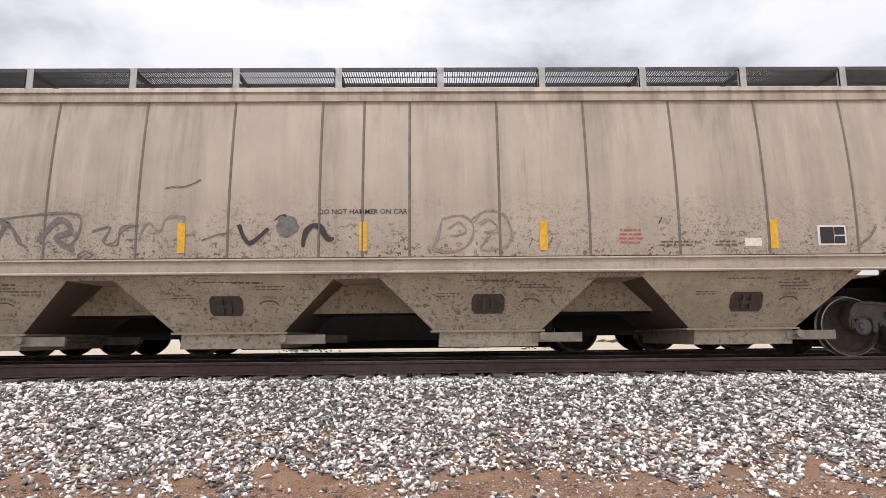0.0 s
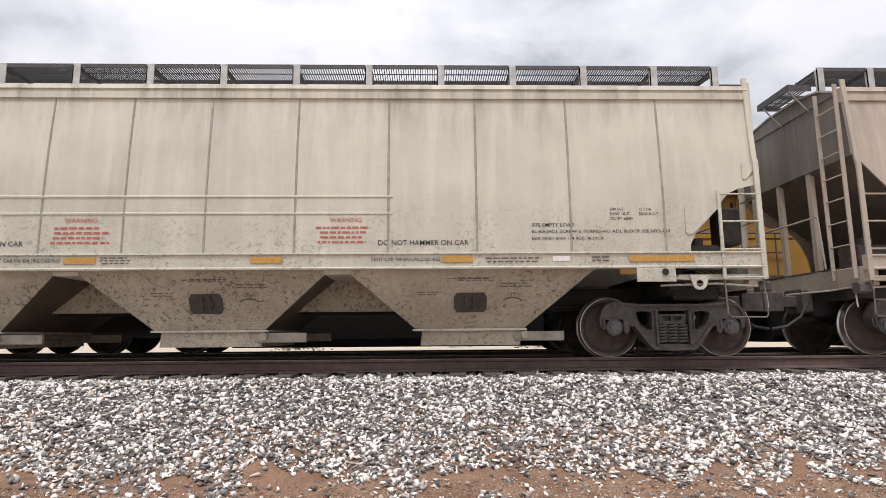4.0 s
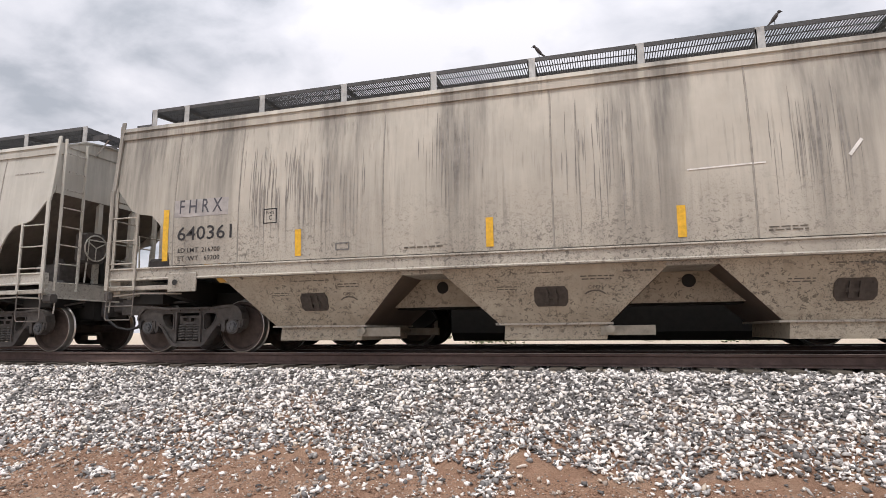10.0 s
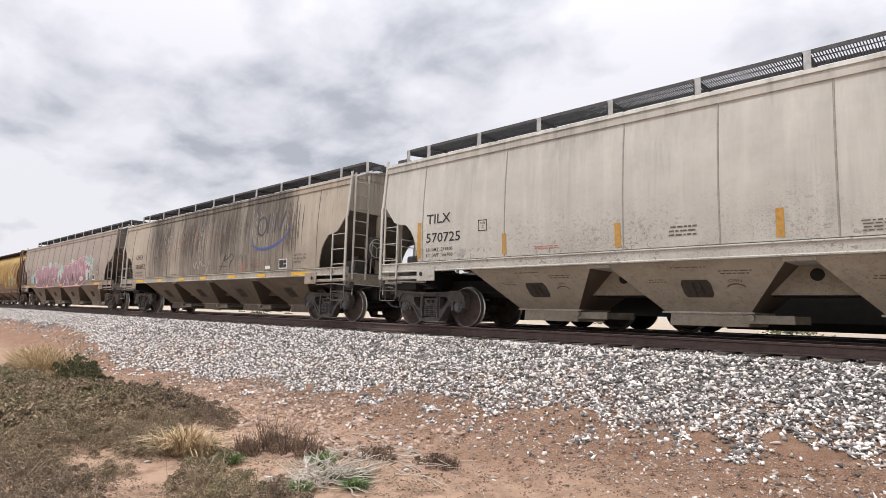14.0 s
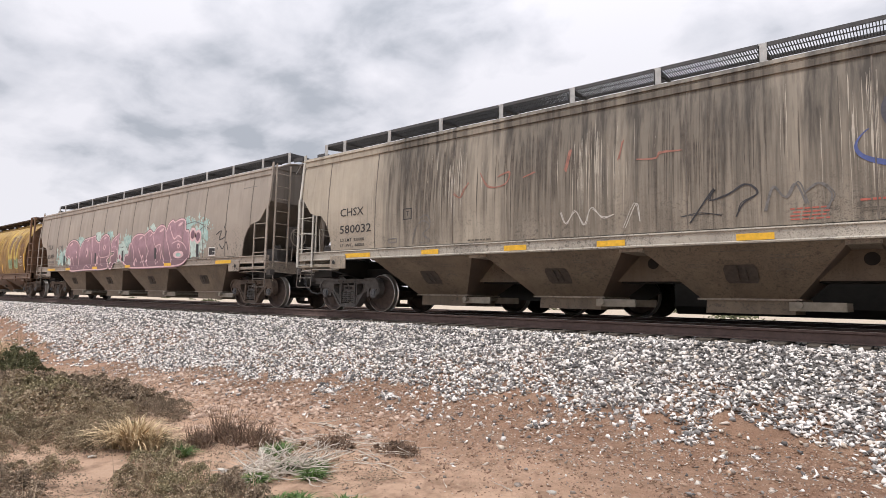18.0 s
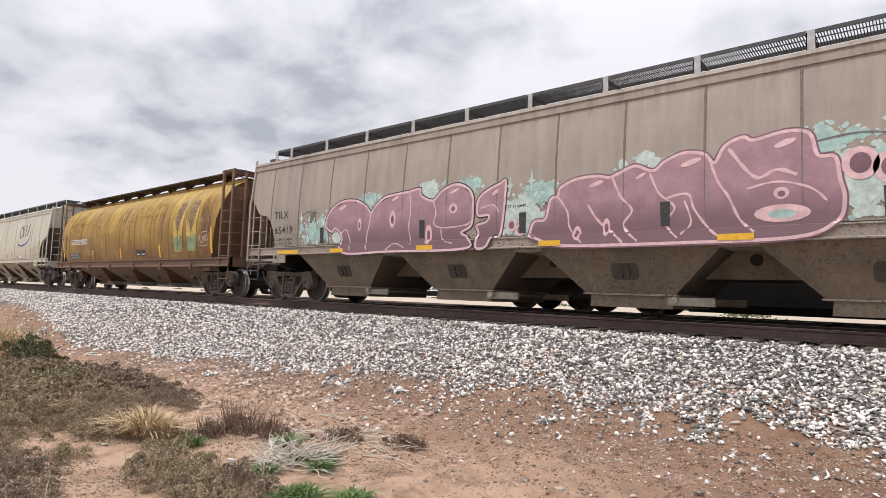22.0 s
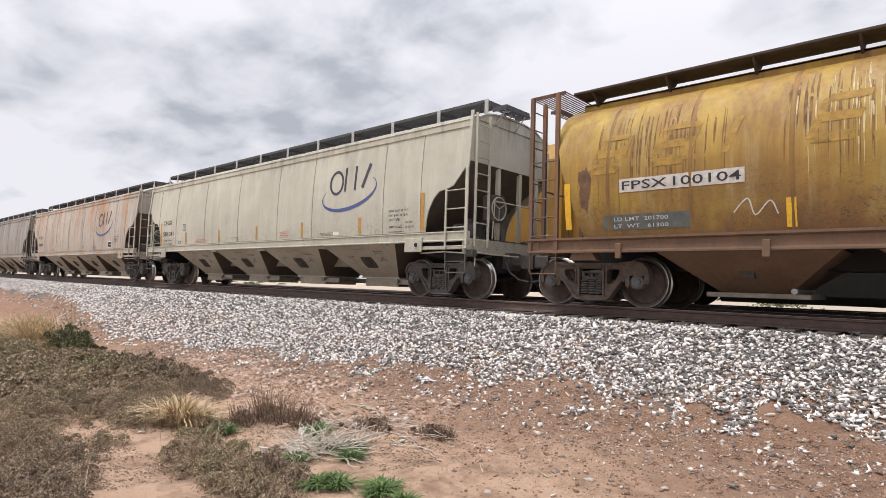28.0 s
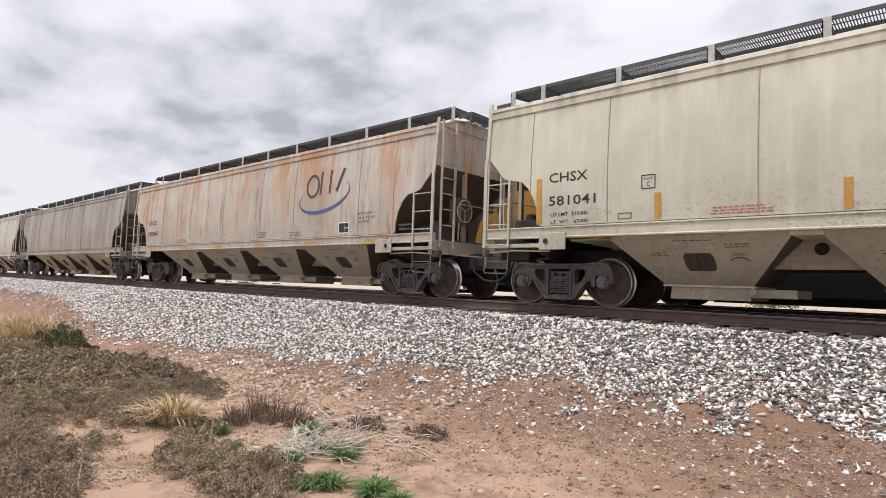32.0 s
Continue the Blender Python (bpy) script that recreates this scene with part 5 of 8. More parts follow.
CARS.append(hopper_car(dict(
    ends=(-128.85, -146.30), label="clean grey covered hopper with a blue crescent emblem",
    paint=P_IVORY, hopper_paint=P_HOPPER_CLEAN, pitch=3.17, hopper=(1.45, 0.70), foot=0.60, shift=0.13, bracket_step=1.66, truck_in=(1.5, 1.25), brake_end=1, seam_paint=M_SEAM_LIGHT, lip=3.98,
    seams=[-145.2, -143.6, -141.2, -138.8, -136.4, -134.6, -131.6, -130.3], seam_w=0.012,
    reflectors=upright([-142.7, -140.1, -137.58, -135.07, -132.48], 1.53, 0.43, True) + [(-145.0, 1.53, YB, 0.87, True), (-130.23, 1.53, YB, 0.88, True)],
    words=[("CHSX", -144.78, 2.31, 0.80, 0.18), ("581041", -144.78, 1.87, 0.96, 0.18), ("LD LMT  219000", -144.74, 1.67, 0.77, 0.065), ("LT  WT   67000", -144.74, 1.53, 0.77, 0.065), ("C", -142.89, 2.08, 0.06, 0.08), ("EMPTY LOAD", -131.35, 1.63, 0.45, 0.055)] + [(w, -131.38 + a, 1.68 + b, c, d) for w, a, b, c, d in CHS_WORDS],
    frames=[(-142.98, 2.04, 0.24, 0.24, 0.016), (-143.4, 1.55, 0.25, 0.11, 0.02, M_GRAFF)],
    print=[(-141.9, 1.54, 0.95, 0.14, 3, M_RED), (-139.3, 1.62, 0.7, 0.05, 1), (-138.9, 1.5, 0.2, 0.1, 2), (-136.25, 1.55, 0.5, 0.2, 4, M_RED), (-134.2, 1.53, 0.6, 0.1, 3), (-131.4, 1.52, 0.6, 0.05, 1), (-130.8, 1.6, 0.3, 0.22, 2, M_GRAFF_PALE)],
    patches=[(-133.6, 1.54, 0.24, 0.09, M_WHITE)])))
CARS.append(hopper_car(dict(
    ends=(-147.75, -165.20), label="cream covered hopper with orange rust stains and a crescent emblem",
    paint=P_RUSTY, hopper_paint=P_HOPPER_CLEAN, pitch=3.17, hopper=(1.45, 0.70), foot=0.60, shift=0.13, bracket_step=1.66, truck_in=(1.45, 1.25), brake_end=1, seam_paint=M_SEAM_LIGHT, lip=3.98,
    seams=[-164.0, -162.3, -159.9, -157.5, -155.1, -153.3, -150.4, -149.1], seam_w=0.012,
    reflectors=lying([(-163.5, -162.8), (-160.5, -160.0), (-157.9, -157.4), (-155.3, -154.8), (-152.7, -152.2), (-150.1, -149.3)], 1.29, 0.09, True),
    words=[("CHSX", -163.7, 2.31, 0.80, 0.18), ("580043", -163.7, 1.87, 0.96, 0.18)] + [(w, -150.4 + a, 1.68 + b, c, d) for w, a, b, c, d in CHS_WORDS],
    placards=[(-151.2, 1.56, 0.45, 0.30)],
    print=[(-161.0, 1.55, 0.9, 0.14, 3, M_RED), (-155.2, 1.55, 0.5, 0.2, 4), (-153.5, 1.55, 0.6, 0.15, 3), (-148.9, 1.55, 0.5, 0.2, 2)])))
for k, (pt, lb) in enumerate(((P_GREY, "dull grey covered hopper far down the train"), (P_LIGHT, "pale covered hopper far down the train"), (P_TAN, "tan covered hopper at the train's far end"))):
    CARS.append(hopper_car(dict(
        ends=(-166.60 - 18.85 * k, -184.05 - 18.85 * k), label=lb, paint=pt, hopper_paint=P_HOPPER, pitch=3.17, hopper=(1.45, 0.70), foot=0.60, shift=0.3, bracket_step=1.66, distant=True, lip=3.98, truck_in=(1.35, 1.35),
        seams=seam_row(-182.7 - 18.85 * k, 2.6, 7), reflectors=upright([-181.0 - 18.85 * k, -176.0 - 18.85 * k, -171.0 - 18.85 * k], 1.55, 0.4, True))))


# ---- emblems and graffiti ----
def filled(car, uc, wide, outline, mat, off, name, label=""):
    """A painted area bounded by (u, z) points, cut in level slices so that it follows the side."""
    bm = bmesh.new()
    vs = [bm.verts.new((u - uc, 0, z)) for u, z in outline]
    bm.faces.new(vs)
    z0, z1 = min(p[1] for p in outline), max(p[1] for p in outline)
    for z in [1.478, 1.49] + list(np.arange(math.ceil(z0 * 5) / 5, z1, 0.2)):
        if z0 + 0.01 < z < z1 - 0.01:
            bmesh.ops.bisect_plane(bm, geom=bm.verts[:] + bm.edges[:] + bm.faces[:], plane_co=(0, 0, z), plane_no=(0, 0, 1))
    for v in bm.verts:
        v.co.y = -(wide(v.co.z) + off if v.co.z > 1.484 else wide(1.47) + 0.058 + off)
    bmesh.ops.triangulate(bm, faces=bm.faces[:])
    me = bpy.data.meshes.new(name)
    bm.to_mesh(me); bm.free()
    me.materials.append(mat)
    ob = new(name, me)
    ob.parent = car
    if label:
        tagged(ob, label)
    return ob


def over_sill(wide):
    return lambda z: wide(z) if z > 1.484 else wide(1.47) + 0.058


def blob(rng2, u, z, ru, rz, n=26, rough=0.25):
    out = []
    ph = [rng2.uniform(0, 6.3) for _ in range(4)]
    for k in range(n):
        a = 2 * math.pi * k / n
        r = 1 + rough * (math.sin(3 * a + ph[0]) * 0.4 + math.sin(5 * a + ph[1]) * 0.35 + math.sin(8 * a + ph[2]) * 0.3 + rng2.uniform(-0.3, 0.3))
        out.append((u + ru * r * math.cos(a), z + rz * r * math.sin(a)))
    return out


def emblem(car, uc, wide, u0, zc, w=2.25):
    """A blue crescent under a plain dark ring, two upright bars and a slanted bar."""
    s = w / 2.25
    # crescent: an ellipse open at the top, thick below
    cx, cz, a, b = u0 + 1.1 * s, zc + 0.02, 1.11 * s, 0.42 * s
    pts, th = [], []
    for k in range(44):
        t = math.radians(150 + 240 * k / 43)
        tilt = 0.10
        x, z = a * math.cos(t), b * math.sin(t)
        pts.append((cx - uc + x, cz + z + tilt * x * 1.2))
        th.append(0.012 + 0.085 * s * math.sin(math.pi * k / 43) ** 1.3)
    ribbon(car, pts, th, wide, M_BLUE, 0.007, "emblem_crescent")
    zb = zc - 0.03
    ring = [(u0 + 0.58 * s - uc + 0.27 * s * math.cos(math.radians(t)), zb + 0.36 * s + 0.30 * s * math.sin(math.radians(t))) for t in range(0, 361, 15)]
    ribbon(car, ring, 0.075 * s, wide, M_DARKGREY, 0.008, "emblem_ring")
    for du in (0.95, 1.36):
        ribbon(car, [(u0 + du * s - uc, zb + 0.10), (u0 + (du + 0.02) * s - uc, zb + 0.74 * s)], 0.085 * s, wide, M_DARKGREY, 0.008, "emblem_bar")
    slant = [(u0 + 1.66 * s - uc, zb + 0.14 * s), (u0 + 1.94 * s - uc, zb + 0.74 * s)]
    ribbon(car, slant, 0.11 * s, wide, M_DARKGREY, 0.008, "emblem_bar")


emblem(*CARS[4], -78.0, 2.62)
emblem(*CARS[6], -134.1, 2.62)
emblem(*CARS[7], -153.0, 2.60)


def scribble(car, uc, wide, pts, t, mat, smooth=True, off=0.007):
    q = [(u - uc, z) for u, z in pts]
    return ribbon(car, curl(q, 6) if smooth else q, t, over_sill(wide), mat, off, "graffiti_line")


A_, B_, C_, D_, E_, F_, H_, I_ = CARS[:8]
# grey tags on the tan car, gone over more than once
tag = random.Random(17)
for pts, t, m in (
    ([(-6.55, 2.0), (-6.45, 1.6), (-6.3, 2.0), (-6.1, 2.02), (-5.98, 1.95)], 0.05, M_GRAFF), ([(-6.5, 2.05), (-5.9, 2.12), (-5.3, 2.18), (-5.05, 2.1), (-5.05, 1.9), (-5.15, 1.65)], 0.035, M_GRAFF),
    ([(-6.2, 1.7), (-6.05, 2.0), (-5.9, 1.75), (-5.8, 1.7)], 0.05, M_GRAFF), ([(-5.6, 1.75), (-5.35, 2.08), (-5.15, 1.9), (-5.35, 1.8), (-5.1, 1.62)], 0.11, M_GRAFF), ([(-4.85, 1.9), (-4.6, 1.95), (-4.7, 1.75), (-4.5, 1.7), (-4.45, 1.95), (-4.2, 1.98)], 0.035, M_GRAFF),
    ([(-4.2, 1.75), (-4.1, 2.02), (-3.9, 1.9), (-3.8, 2.1), (-3.55, 2.1), (-3.6, 1.85), (-3.4, 1.85)], 0.03, M_GRAFF_PALE), ([(-5.05, 1.55), (-4.95, 1.62), (-4.85, 1.55), (-4.95, 1.5), (-5.05, 1.55)], 0.03, M_GRAFF),
    ([(-2.78, 1.98), (-2.62, 1.72), (-2.35, 1.92)], 0.09, M_GRAFF_BLACK), ([(-1.85, 1.65), (-1.8, 1.9), (-1.65, 1.97), (-1.5, 1.8), (-1.45, 1.75)], 0.08, M_GRAFF_BLACK), ([(-2.25, 2.05), (-2.18, 2.11), (-2.1, 2.12)], 0.03, M_GRAFF_BLACK),
    ([(-3.3, 1.75), (-3.05, 1.85), (-2.85, 1.86)], 0.02, M_GRAFF), ([(0.15, 2.05), (0.1, 1.75), (0.0, 1.6), (0.3, 1.56), (0.55, 1.7), (0.6, 1.95), (0.45, 2.1), (0.15, 2.05)], 0.028, M_GRAFF_PALE),
    ([(0.55, 2.0), (0.75, 2.15), (1.05, 2.12), (1.15, 1.85), (1.05, 1.62), (0.7, 1.6), (0.85, 1.8)], 0.028, M_GRAFF_PALE), ([(0.25, 1.9), (0.4, 2.0), (0.5, 1.85), (0.3, 1.8)], 0.025, M_GRAFF_PALE), ([(0.7, 1.95), (0.85, 2.02), (0.95, 1.9), (0.75, 1.85)], 0.025, M_GRAFF_PALE),
    ([(-3.85, 2.53), (-3.7, 2.56), (-3.6, 2.55), (-3.45, 2.6), (-3.36, 2.66)], 0.014, M_GRAFF_BLACK), ([(-8.9, 2.72), (-8.6, 2.73), (-8.35, 2.78), (-8.2, 2.82)], 0.01, M_GRAFF), ([(3.35, 2.05), (3.3, 1.95)], 0.02, M_GRAFF_BLACK), ([(6.2, 1.6), (6.4, 1.75), (6.5, 1.9)], 0.02, M_GRAFF),
):
    for d in range(3 if t > 0.04 else 2):
        scribble(*A_, [(u + tag.uniform(-0.045, 0.045), z + tag.uniform(-0.04, 0.04)) for u, z in pts] if d else pts, t * (0.5 if d else 0.6), m, off=0.007 + 0.0006 * d)
filled(A_[0], A_[1], A_[2], blob(random.Random(3), -1.98 - 0.1, 1.96, 0.16, 0.16, 20, 0.12), M_GRAFF, 0.006, "graffiti_fill")
# streaked car: hand-painted swipe, small marks
for d in range(9):
    scribble(*C_, [(-34.93 + d * 0.05, 1.6), (-34.90 + d * 0.05, 1.66 + 0.05 * (d % 3)), (-34.88 + d * 0.05, 1.61)], 0.012, M_GRAFF_BLACK)
for pts, t, m in (([(-40.1, 2.9), (-39.9, 2.95), (-39.75, 3.15)], 0.015, M_GRAFF), ([(-42.8, 2.47), (-42.0, 2.49), (-41.85, 2.49)], 0.02, M_WHITE), ([(-40.9, 2.5), (-40.75, 2.7)], 0.04, M_WHITE)):
    scribble(*C_, pts, t, m)
filled(C_[0], C_[1], C_[2], blob(random.Random(8), -34.15, 3.25, 0.5, 0.05, 24, 0.5), M_RUSTMARK, 0.004, "rust_stain")


def drips(car, uc, wide, spans, n, mat, seed, label, length=(0.35, 1.3), thick=(0.006, 0.03)):
    """Runs of grime down the side: thin tapering streaks crowded in a few places, as one mark."""
    r = random.Random(seed)
    v, f = [], []
    for k in range(n):
        u0, u1, z0, z1 = r.choice(spans)
        x = r.gauss((u0 + u1) / 2, (u1 - u0) / 4) - uc
        zt = r.uniform(z0 + (z1 - z0) * 0.45, z1)
        zb = max(1.5, zt - r.uniform(*length))
        w = r.uniform(*thick) * r.uniform(0.4, 1)
        base = len(v)
        for j, q in enumerate((0.15, 0.8, 1.0, 0.75, 0.4, 0.1)):
            z = zt + (zb - zt) * j / 5
            xx = x + r.uniform(-0.004, 0.004)
            v += [(xx - w * q / 2, z, k), (xx + w * q / 2, z, k)]
        f += [(base + 2 * j, base + 2 * j + 1, base + 2 * j + 3, base + 2 * j + 2) for j in range(5)]
    me = bpy.data.meshes.new("grime_run")
    me.from_pydata([(x, -wide(z) - 0.0025 - 0.000012 * k, z) for x, z, k in v], [], f)
    me.materials.append(mat)
    ob = new("grime_run", me)
    ob.parent = car
    return tagged(ob, label, kind="stuff")


M_RUN_GREY = material("grime_run_grey", (0.265, 0.25, 0.228), 0.7, vary=0.4, scale=6)
M_RUN_SOOT = material("grime_run_soot", (0.115, 0.098, 0.08), 0.75, vary=0.5, scale=6)
M_RUN_PALE = material("washed_run_pale", (0.42, 0.385, 0.325), 0.7, vary=0.4, scale=6)
drips(*C_, [(-50.0, -48.6, 2.0, 3.5), (-49.2, -47.6, 1.9, 3.4), (-46.6, -45.6, 2.0, 3.8), (-44.6, -43.2, 1.9, 3.7), (-41.6, -40.8, 2.0, 3.6), (-39.4, -38.2, 1.8, 3.5), (-35.8, -35.2, 2.6, 3.8)], 280, M_RUN_GREY, 5, "grey runs of grime down the side")
drips(*E_, [(-86.5, -84.6, 2.2, 3.7), (-84.0, -81.5, 2.2, 3.7), (-80.8, -78.8, 2.2, 3.7), (-76.2, -75.2, 1.9, 3.7)], 260, M_RUN_SOOT, 6, "black runs of soot down the side", (0.4, 1.6), (0.008, 0.045))
drips(*E_, [(-85.4, -84.4, 2.0, 3.6), (-82.4, -80.8, 2.0, 3.6), (-78.6, -77.0, 2.0, 3.6)], 120, M_RUN_PALE, 7, "pale washed runs between the soot", (0.5, 1.5), (0.006, 0.03))
# sooty car: red scrawl, black and white tags
for pts, t, m in (
    ([(-84.9, 2.55), (-84.7, 2.45), (-84.6, 2.6), (-84.5, 2.75)], 0.04, M_REDPAINT), ([(-84.2, 2.9), (-84.0, 2.6), (-83.6, 2.62), (-83.5, 2.85), (-83.75, 2.8)], 0.05, M_REDPAINT), ([(-83.2, 2.7), (-82.95, 2.78)], 0.05, M_REDPAINT),
    ([(-82.3, 2.7), (-82.2, 3.1)], 0.08, M_REDPAINT), ([(-81.0, 2.75), (-80.7, 2.72), (-80.6, 2.8), (-80.3, 2.8)], 0.05, M_REDPAINT), ([(-81.3, 2.8), (-81.25, 3.1)], 0.05, M_REDPAINT),
    ([(-82.4, 1.95), (-82.3, 1.75), (-82.1, 1.95), (-81.95, 1.7), (-81.8, 2.0), (-81.6, 1.8), (-81.4, 1.85)], 0.035, M_CHALK), ([(-81.2, 1.6), (-81.0, 2.0), (-80.95, 1.7)], 0.03, M_CHALK),
    ([(-80.15, 1.62), (-79.95, 1.92), (-79.8, 2.12), (-79.85, 1.95), (-79.62, 2.0), (-79.35, 2.14), (-79.2, 2.0), (-79.4, 1.85), (-79.5, 1.66)], 0.05, M_GRAFF_BLACK), ([(-80.3, 1.72), (-80.0, 1.76), (-79.7, 1.7)], 0.03, M_GRAFF_BLACK), ([(-79.1, 1.72), (-79.0, 2.05), (-78.85, 1.9), (-78.72, 2.08), (-78.6, 1.78)], 0.06, M_GRAFF), ([(-78.6, 1.95), (-78.45, 2.06), (-78.3, 1.9), (-78.35, 1.68)], 0.05, M_GRAFF),
    ([(-86.0, 1.55), (-85.9, 1.9), (-85.7, 2.05), (-85.5, 1.9), (-85.7, 1.75), (-85.5, 1.6), (-85.8, 1.55)], 0.03, M_GRAFF), ([(-85.8, 2.1), (-85.6, 2.15), (-85.5, 2.0)], 0.03, M_GRAFF),
):
    for d in range(2):
        scribble(*E_, [(u + tag.uniform(-0.04, 0.04), z + tag.uniform(-0.03, 0.03)) for u, z in pts] if d else pts, t * (0.3 if d else 0.45), m, off=0.007 + 0.0006 * d)

# bubble letters on the taupe car
fc, fu, fw = F_
rg = random.Random(12)


def fading(name, high, low, z0, z1):
    """Spray paint that fades from one colour to another, with speckled overspray."""
    m = material(name, high, 0.7, vary=0.3, scale=2.5)
    nt = m.node_tree
    bsdf = nt.nodes["Principled BSDF"]
    old = bsdf.inputs["Base Color"].links[0].from_socket
    tc = nt.nodes.new("ShaderNodeTexCoord"); sp = nt.nodes.new("ShaderNodeSeparateXYZ")
    nt.links.new(tc.outputs["Object"], sp.inputs[0])
    n = nt.nodes.new("ShaderNodeTexNoise"); n.inputs["Scale"].default_value = 3.0; n.inputs["Detail"].default_value = 9; n.inputs["Roughness"].default_value = 0.75
    nt.links.new(tc.outputs["Object"], n.inputs["Vector"])
    ad = nt.nodes.new("ShaderNodeMath"); ad.operation = "MULTIPLY_ADD"; ad.inputs[1].default_value = 0.5
    nt.links.new(n.outputs["Fac"], ad.inputs[0]); nt.links.new(sp.outputs["Z"], ad.inputs[2])
    r = nt.nodes.new("ShaderNodeMapRange"); r.inputs["From Min"].default_value = z1 + 0.25; r.inputs["From Max"].default_value = z0 + 0.25
    nt.links.new(ad.outputs[0], r.inputs["Value"])
    mx = nt.nodes.new("ShaderNodeMixRGB"); mx.inputs[2].default_value = (*low, 1)
    nt.links.new(r.outputs[0], mx.inputs[0]); nt.links.new(old, mx.inputs[1]); nt.links.new(mx.outputs[0], bsdf.inputs["Base Color"])
    return m


M_MAUVE_FADE = fading("graffiti_mauve_fade", (0.355, 0.22, 0.26), (0.185, 0.115, 0.135), 1.62, 2.12)


def spatter(u, z, ru, rz, n, mat, seed, big=0.16):
    """Overspray: many small round blots crowded towards the middle, as one painted mark."""
    r = random.Random(seed)
    v, f = [], []
    for k in range(n):
        a, q = r.uniform(0, 2 * math.pi), r.uniform(0, 1) ** 0.6
        cu_, cz = u + ru * q * math.cos(a), z + rz * q * math.sin(a)
        rad = big * r.uniform(0.08, 1) ** 1.6 * (1.1 - q * 0.8)
        if cz - rad < 1.5:
            continue
        n0, m = len(v), 9
        v += [(cu_ - fu + rad * r.uniform(0.85, 1.15) * math.cos(2 * math.pi * j / m), cz + rad * r.uniform(0.85, 1.15) * math.sin(2 * math.pi * j / m), k) for j in range(m)]
        f.append(tuple(range(n0, n0 + m)))
    me = bpy.data.meshes.new("graffiti_cloud")
    me.from_pydata([(x, -fw(zz) - 0.003 - 0.00003 * k, zz) for x, zz, k in v], [], f)
    me.materials.append(mat)
    ob = new("graffiti_cloud", me)
    ob.parent = fc
    tagged(ob, "turquoise spray spatter round the letters", kind="stuff")


for k, (u, z, ru, rz, n) in enumerate(((-107.3, 1.8, 0.75, 0.42, 120), (-106.9, 2.1, 0.3, 0.3, 40), (-105.2, 2.5, 0.5, 0.2, 50), (-103.3, 2.62, 0.45, 0.2, 50), (-102.2, 2.6, 0.35, 0.2, 40), (-101.0, 1.95, 0.8, 0.5, 150), (-100.5, 2.3, 0.5, 0.25, 50),
                                       (-95.5, 2.0, 0.8, 0.55, 170), (-95.0, 2.4, 0.6, 0.4, 80), (-98.5, 2.65, 0.6, 0.15, 30), (-96.0, 2.7, 0.5, 0.2, 50), (-106.4, 1.7, 0.4, 0.25, 40))):
    spatter(u, z, ru, rz, n, M_TEAL_PALE if k % 2 else M_TEAL, 40 + k, 0.19)
    spatter(u, z, ru * 1.25, rz * 1.2, n // 2, M_TEAL if k % 2 else M_TEAL_PALE, 80 + k, 0.09)
for u, z, r in ((-101.2, 2.5, 0.20), (-100.72, 2.55, 0.24), (-107.9, 2.25, 0.2), (-107.6, 1.7, 0.15), (-95.3, 2.85, 0.22), (-94.8, 2.5, 0.16)):
    filled(fc, fu, fw, [(u - r * 0.4, z), (u - 0.03, z + 0.04), (u, z + r), (u + 0.03, z + 0.04), (u + r * 0.4, z), (u + 0.03, z - 0.04), (u, z - r), (u - 0.03, z - 0.04)], M_TEAL_PALE, 0.0075, "graffiti_star")
PIECES = [
    [(-106.85, 1.95), (-106.8, 2.2), (-106.55, 2.45), (-106.15, 2.58), (-105.7, 2.55), (-105.35, 2.40), (-105.15, 2.22), (-105.0, 2.38), (-104.7, 2.55), (-104.3, 2.60), (-103.95, 2.62), (-103.6, 2.66), (-103.55, 2.5), (-103.2, 2.36), (-102.95, 2.55), (-102.6, 2.66), (-102.3, 2.58), (-102.12, 2.38), (-102.1, 2.0), (-102.15, 1.75), (-102.4, 1.62), (-102.2, 1.5), (-102.3, 1.28), (-104.5, 1.27), (-106.1, 1.27), (-106.2, 1.7), (-106.45, 1.9), (-106.6, 1.82)],
    [(-102.0, 2.1), (-101.95, 2.3), (-101.75, 2.45), (-101.45, 2.56), (-101.3, 2.56), (-101.4, 1.6), (-101.6, 1.5), (-101.75, 1.3), (-101.98, 1.3), (-101.95, 1.6), (-102.0, 1.75), (-101.75, 1.82), (-101.7, 1.95), (-101.95, 1.95)],
    [(-100.75, 1.5), (-100.65, 1.75), (-100.4, 1.8), (-100.3, 2.15), (-100.15, 2.2), (-100.1, 2.35), (-99.8, 2.48), (-99.4, 2.5), (-99.15, 2.45), (-99.0, 2.5), (-98.7, 2.6), (-98.4, 2.48), (-98.2, 2.62), (-97.9, 2.72), (-97.6, 2.66), (-97.45, 2.5), (-97.3, 2.75), (-97.05, 2.85), (-96.9, 2.78), (-96.5, 2.85), (-96.2, 2.78), (-96.1, 2.45), (-95.9, 2.4), (-95.85, 2.1), (-95.8, 1.8), (-95.9, 1.5), (-96.4, 1.3), (-98.0, 1.27), (-99.6, 1.27), (-100.2, 1.3), (-100.5, 1.4)],
]
